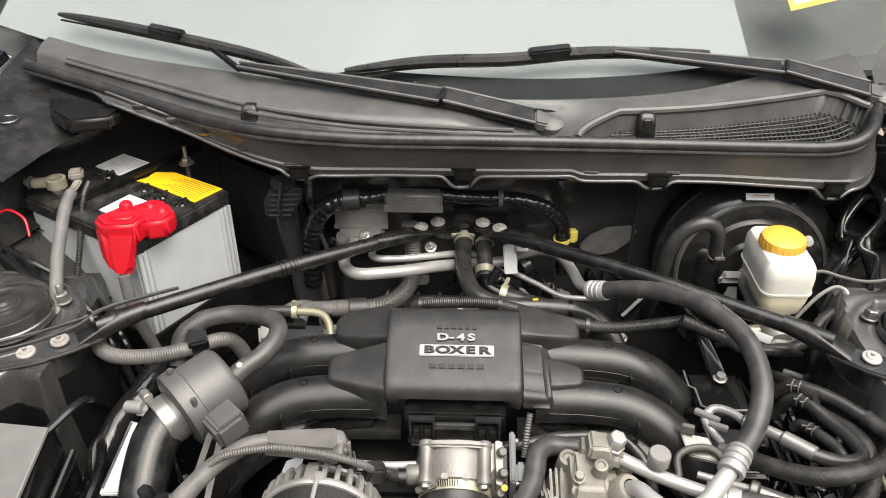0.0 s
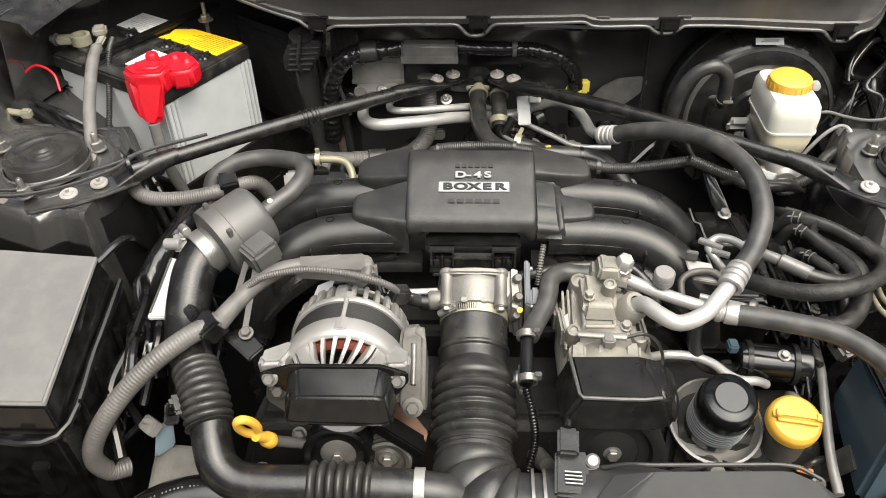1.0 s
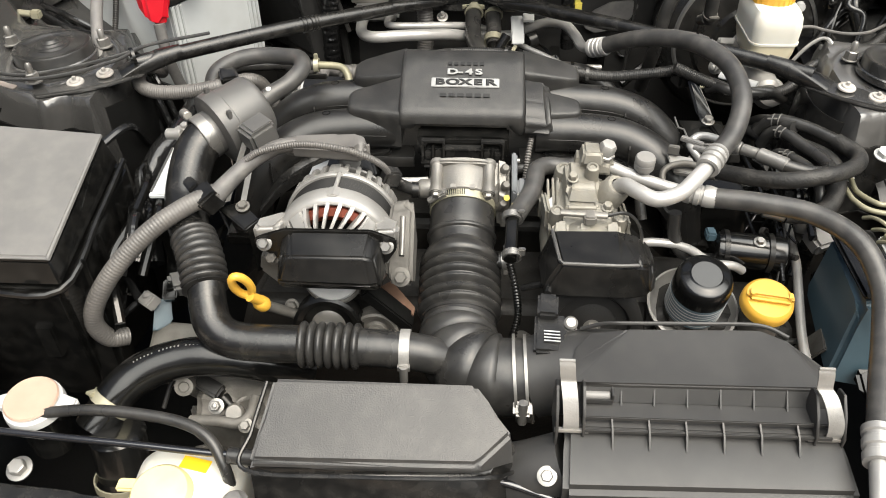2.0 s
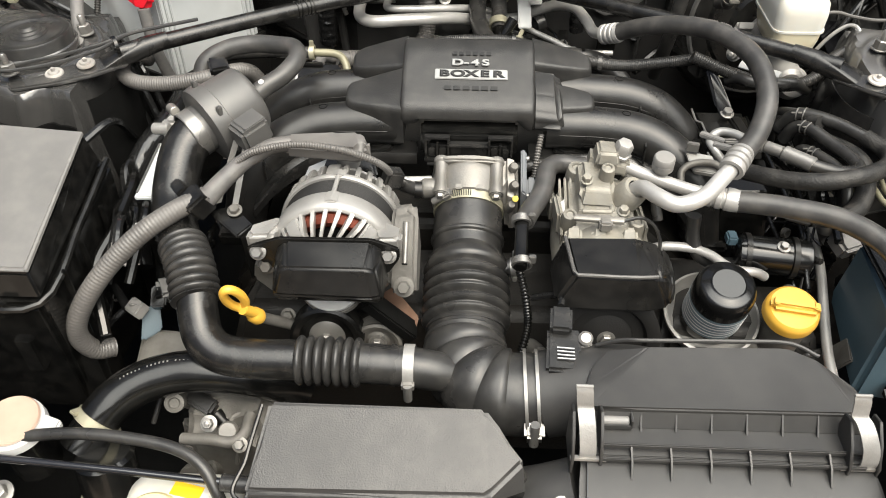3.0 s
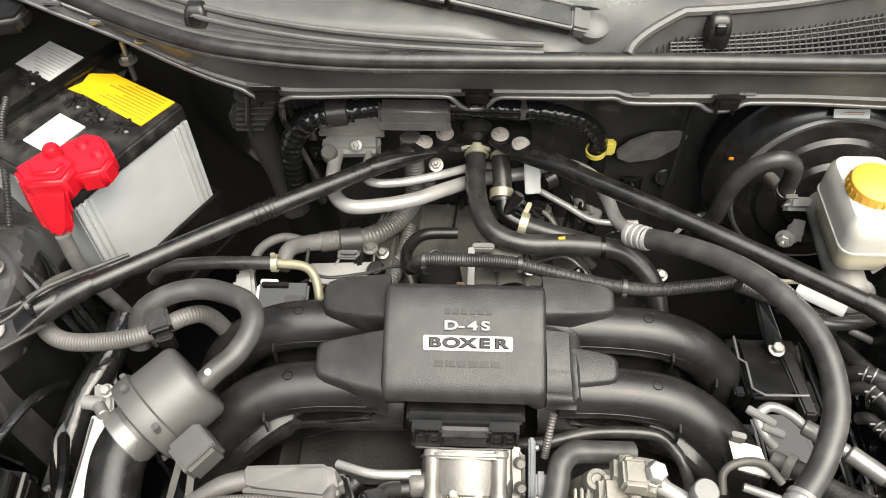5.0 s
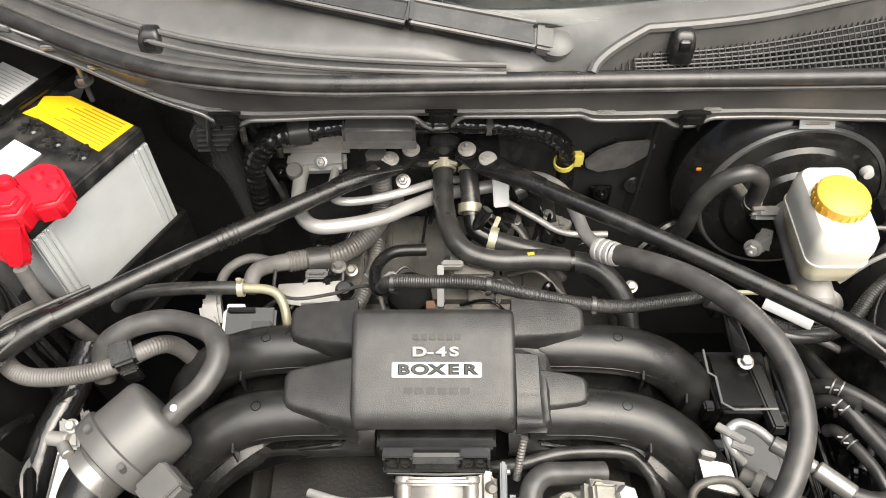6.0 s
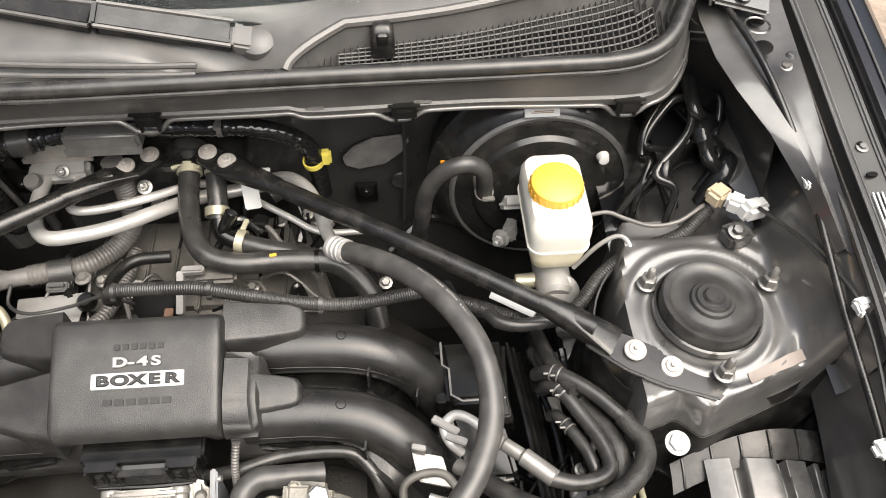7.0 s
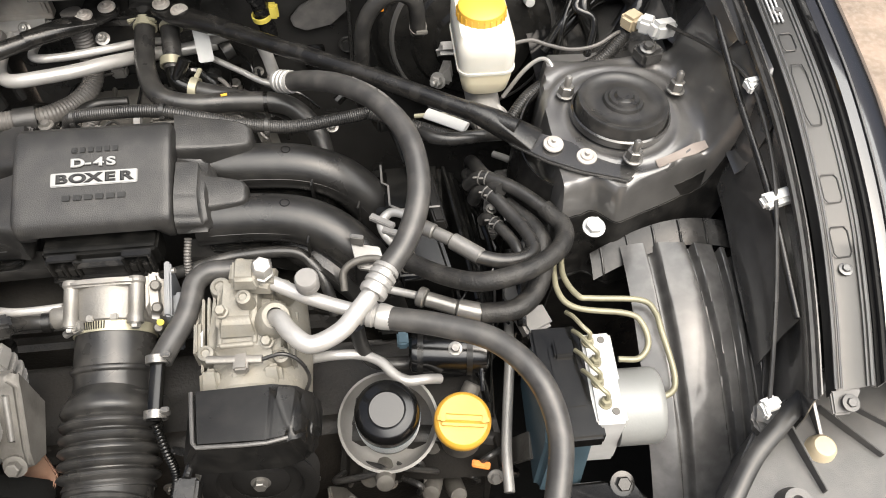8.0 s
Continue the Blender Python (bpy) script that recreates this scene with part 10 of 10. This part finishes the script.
for k in range(8):
    a = Vector((-0.68 + 0.03 * rng.random(), 0.8 + 0.08 * rng.random(), 0.79 + 0.02 * rng.random()))
    b = Vector((-0.47 + 0.03 * rng.random(), 0.71 + 0.03 * rng.random(), 0.715 + 0.025 * rng.random()))
    m1 = a.lerp(b, 0.35) + Vector((0.02 * rng.random(), 0.04 * (rng.random() - 0.5), 0.02 * rng.random()))
    m2 = a.lerp(b, 0.7) + Vector((0.02 * rng.random(), 0.04 * (rng.random() - 0.5), 0.03 * rng.random()))
    part("wire", tube([a, m1, m2, b, b + Vector((0.03, -0.02, -0.09))], 0.0025 + 0.004 * rng.random(), 8), ("shinytape", "smooth", "rubber")[k % 3], lw)
part("red_wire", tube([(-0.66, 0.86, 0.835), (-0.635, 0.87, 0.85), (-0.61, 0.865, 0.84), (-0.6, 0.85, 0.82)], 0.0019, 8), "red", lw, "red wire")
part("white_plug", join(rod((-0.665, 0.81, 0.81), (-0.635, 0.8, 0.812), 0.005, 10), box((-0.63, 0.8, 0.812), (0.014, 0.012, 0.012), 0.002)), "clampy", lw)
tw = thing("tower_wires", "thin black wires along the strut tower edge", "wire", (-0.5, 0.66, 0.8))
for k in range(2):
    part("wire", tube([(-0.655, 0.64 - 0.02 * k, 0.815), (-0.58, 0.622 - 0.012 * k, 0.808), (-0.52, 0.648 - 0.02 * k, 0.806), (-0.46, 0.675 - 0.015 * k, 0.812), (-0.43, 0.7, 0.815), (-0.36, 0.745, 0.813)], 0.0024, 8), "rubber", tw)
part("tie", ring((-0.447, 0.682, 0.806), (0.8, 0.55, 0), 0.0115, 0.004, 0.0012, 16), "smooth", tw)
# taped loom below the left wing
ltl = thing("taped_loom", "shiny black taped loom beside the fuse box", "wiring loom", (-0.42, 0.6, 0.65))
part("loom", tube([(-0.4, 0.74, 0.7), (-0.405, 0.69, 0.695), (-0.425, 0.63, 0.68), (-0.43, 0.57, 0.65), (-0.41, 0.5, 0.6)], 0.017, 12), "shinytape", ltl)
part("loom_branch", tube([(-0.41, 0.62, 0.64), (-0.395, 0.57, 0.6), (-0.38, 0.5, 0.55)], 0.02, 12), "shinytape", ltl)
for k in range(12):
    a = Vector((-0.46 + 0.08 * rng.random(), 0.7 - 0.02 * k, 0.62 + 0.08 * rng.random()))
    b = a + Vector((rng.uniform(-0.05, 0.05), -0.07 - 0.06 * rng.random(), rng.uniform(-0.06, 0.05)))
    m = a.lerp(b, 0.5) + Vector((rng.uniform(-0.02, 0.02), 0, 0.03 * rng.random()))
    part("wire", tube([a, m, b], 0.003 + 0.005 * rng.random(), 8), ("shinytape", "smooth")[k % 2], ltl)
lp = thing("oil_control_plug", "grey and blue connectors beside the sound tube", "connector set", (-0.37, 0.43, 0.58))
part("plug", box((-0.355, 0.452, 0.612), (0.028, 0.026, 0.024), 0.004, (20, 10, 30)), "connector", lp)
part("lever", hull([(-0.385, 0.43, 0.6), (-0.365, 0.445, 0.605), (-0.36, 0.42, 0.575), (-0.385, 0.4, 0.57), (-0.375, 0.43, 0.57)], 0.003), "teal", lp)
part("head_casting", hull([(-0.39, 0.43, 0.575), (-0.32, 0.42, 0.58), (-0.39, 0.36, 0.55), (-0.31, 0.36, 0.55), (-0.38, 0.43, 0.48), (-0.31, 0.36, 0.48)], 0.008, 3), "castdull", lp)
for k, c in enumerate(("rubber", "gasket", "rubber")):
    part("lead", tube([(-0.335 + 0.006 * k, 0.43, 0.64), (-0.33 + 0.006 * k, 0.42, 0.61), (-0.325 + 0.004 * k, 0.415, 0.58)], 0.0022, 8), c, lp)
# right rear corner wiring
rw = thing("corner_wiring", "shiny black taped wires at the wing corner", "wiring loom", (0.58, 0.9, 0.82))
for k in range(8):
    a = Vector((rng.uniform(0.575, 0.64), rng.uniform(0.95, 1.0), rng.uniform(0.82, 0.86)))
    b = Vector((rng.uniform(0.53, 0.63), rng.uniform(0.85, 0.9), rng.uniform(0.78, 0.82)))
    pts = [a] + [a.lerp(b, u) + Vector((rng.uniform(-0.03, 0.03), rng.uniform(-0.025, 0.025), rng.uniform(-0.02, 0.02))) for u in (0.25, 0.5, 0.75)] + [b, b + Vector((rng.uniform(-0.05, 0.02), -0.02, -0.04))]
    part("wire", tube(pts, rng.choice((0.005, 0.009, 0.012)), 10), "smooth" if k % 3 == 0 else "shinytape", rw)


# wiring and brackets in the deep gaps beside the cylinder heads
def gap_clutter(owner, lo, hi, count, seed):
    r = random.Random(seed)
    at = lambda: Vector([r.uniform(a, b) for a, b in zip(lo, hi)])
    for k in range(count):
        a = at()
        d = Vector((r.uniform(-0.03, 0.03), r.uniform(-0.09, 0.09), r.uniform(-0.03, 0.03)))
        part("wire", tube([a - d, a + Vector((r.uniform(-0.012, 0.012), 0, 0.014)), a + d], r.choice((0.0016, 0.0024, 0.004, 0.0055)), 8), r.choice(("smooth", "shinytape", "rubber", "shinytape", "smooth")), owner)
        b = at()
        if k % 3 == 0:
            part("connector", join(box(b, (0.018, 0.026, 0.014), 0.002, (r.uniform(-30, 30), r.uniform(-30, 30), r.uniform(0, 90))), box(b + Vector((0, 0, 0.007)), (0.007, 0.014, 0.006), 0.001, (0, 0, r.uniform(0, 90)))), r.choice(("smooth", "connector", "smooth")), owner)
        elif k % 3 == 1:
            part("bracket", hull([b + Vector(v) for v in ((-0.012, 0, 0), (0.012, 0, 0), (-0.006, 0.04, 0.012), (0.008, 0.04, 0.012), (-0.012, 0, -0.003), (0.012, 0, -0.003), (0.008, 0.04, 0.009))], 0.001), r.choice(("smooth", "cover")), owner)
            part("bolt", hexbolt(b + Vector((0, 0.008, 0.003)), (0, -0.3, 1), 0.005, 0.005, 1.5), "zinc", owner)
        else:
            part("clip", ring(a, d.normalized(), 0.005, 0.006, 0.0015, 14), r.choice(("conduit", "smooth", "castdull")), owner)


gap_clutter(thing("head_wiring", "black wires and brackets beside the cylinder head", "wiring loom", (0.39, 0.6, 0.63)), (0.38, 0.5, 0.6), (0.46, 0.72, 0.66), 16, 31)
gap_clutter(thing("head_wiring", "dark wires and clips below the sound drum", "wiring loom", (-0.36, 0.58, 0.62)), (-0.46, 0.42, 0.57), (-0.33, 0.68, 0.64), 16, 32)
gap_clutter(thing("bulkhead_wiring", "dark wires and clips low on the bulkhead", "wiring loom", (0.2, 0.95, 0.7)), (0.06, 0.93, 0.63), (0.16, 0.96, 0.69), 6, 33)
solo("tan_sleeve", tube([(0.555, 0.985, 0.755), (0.58, 0.972, 0.768), (0.612, 0.968, 0.772), (0.64, 0.965, 0.765)], 0.009, 12), "tan", "tan cloth-taped loom in the wing corner", "wiring loom")
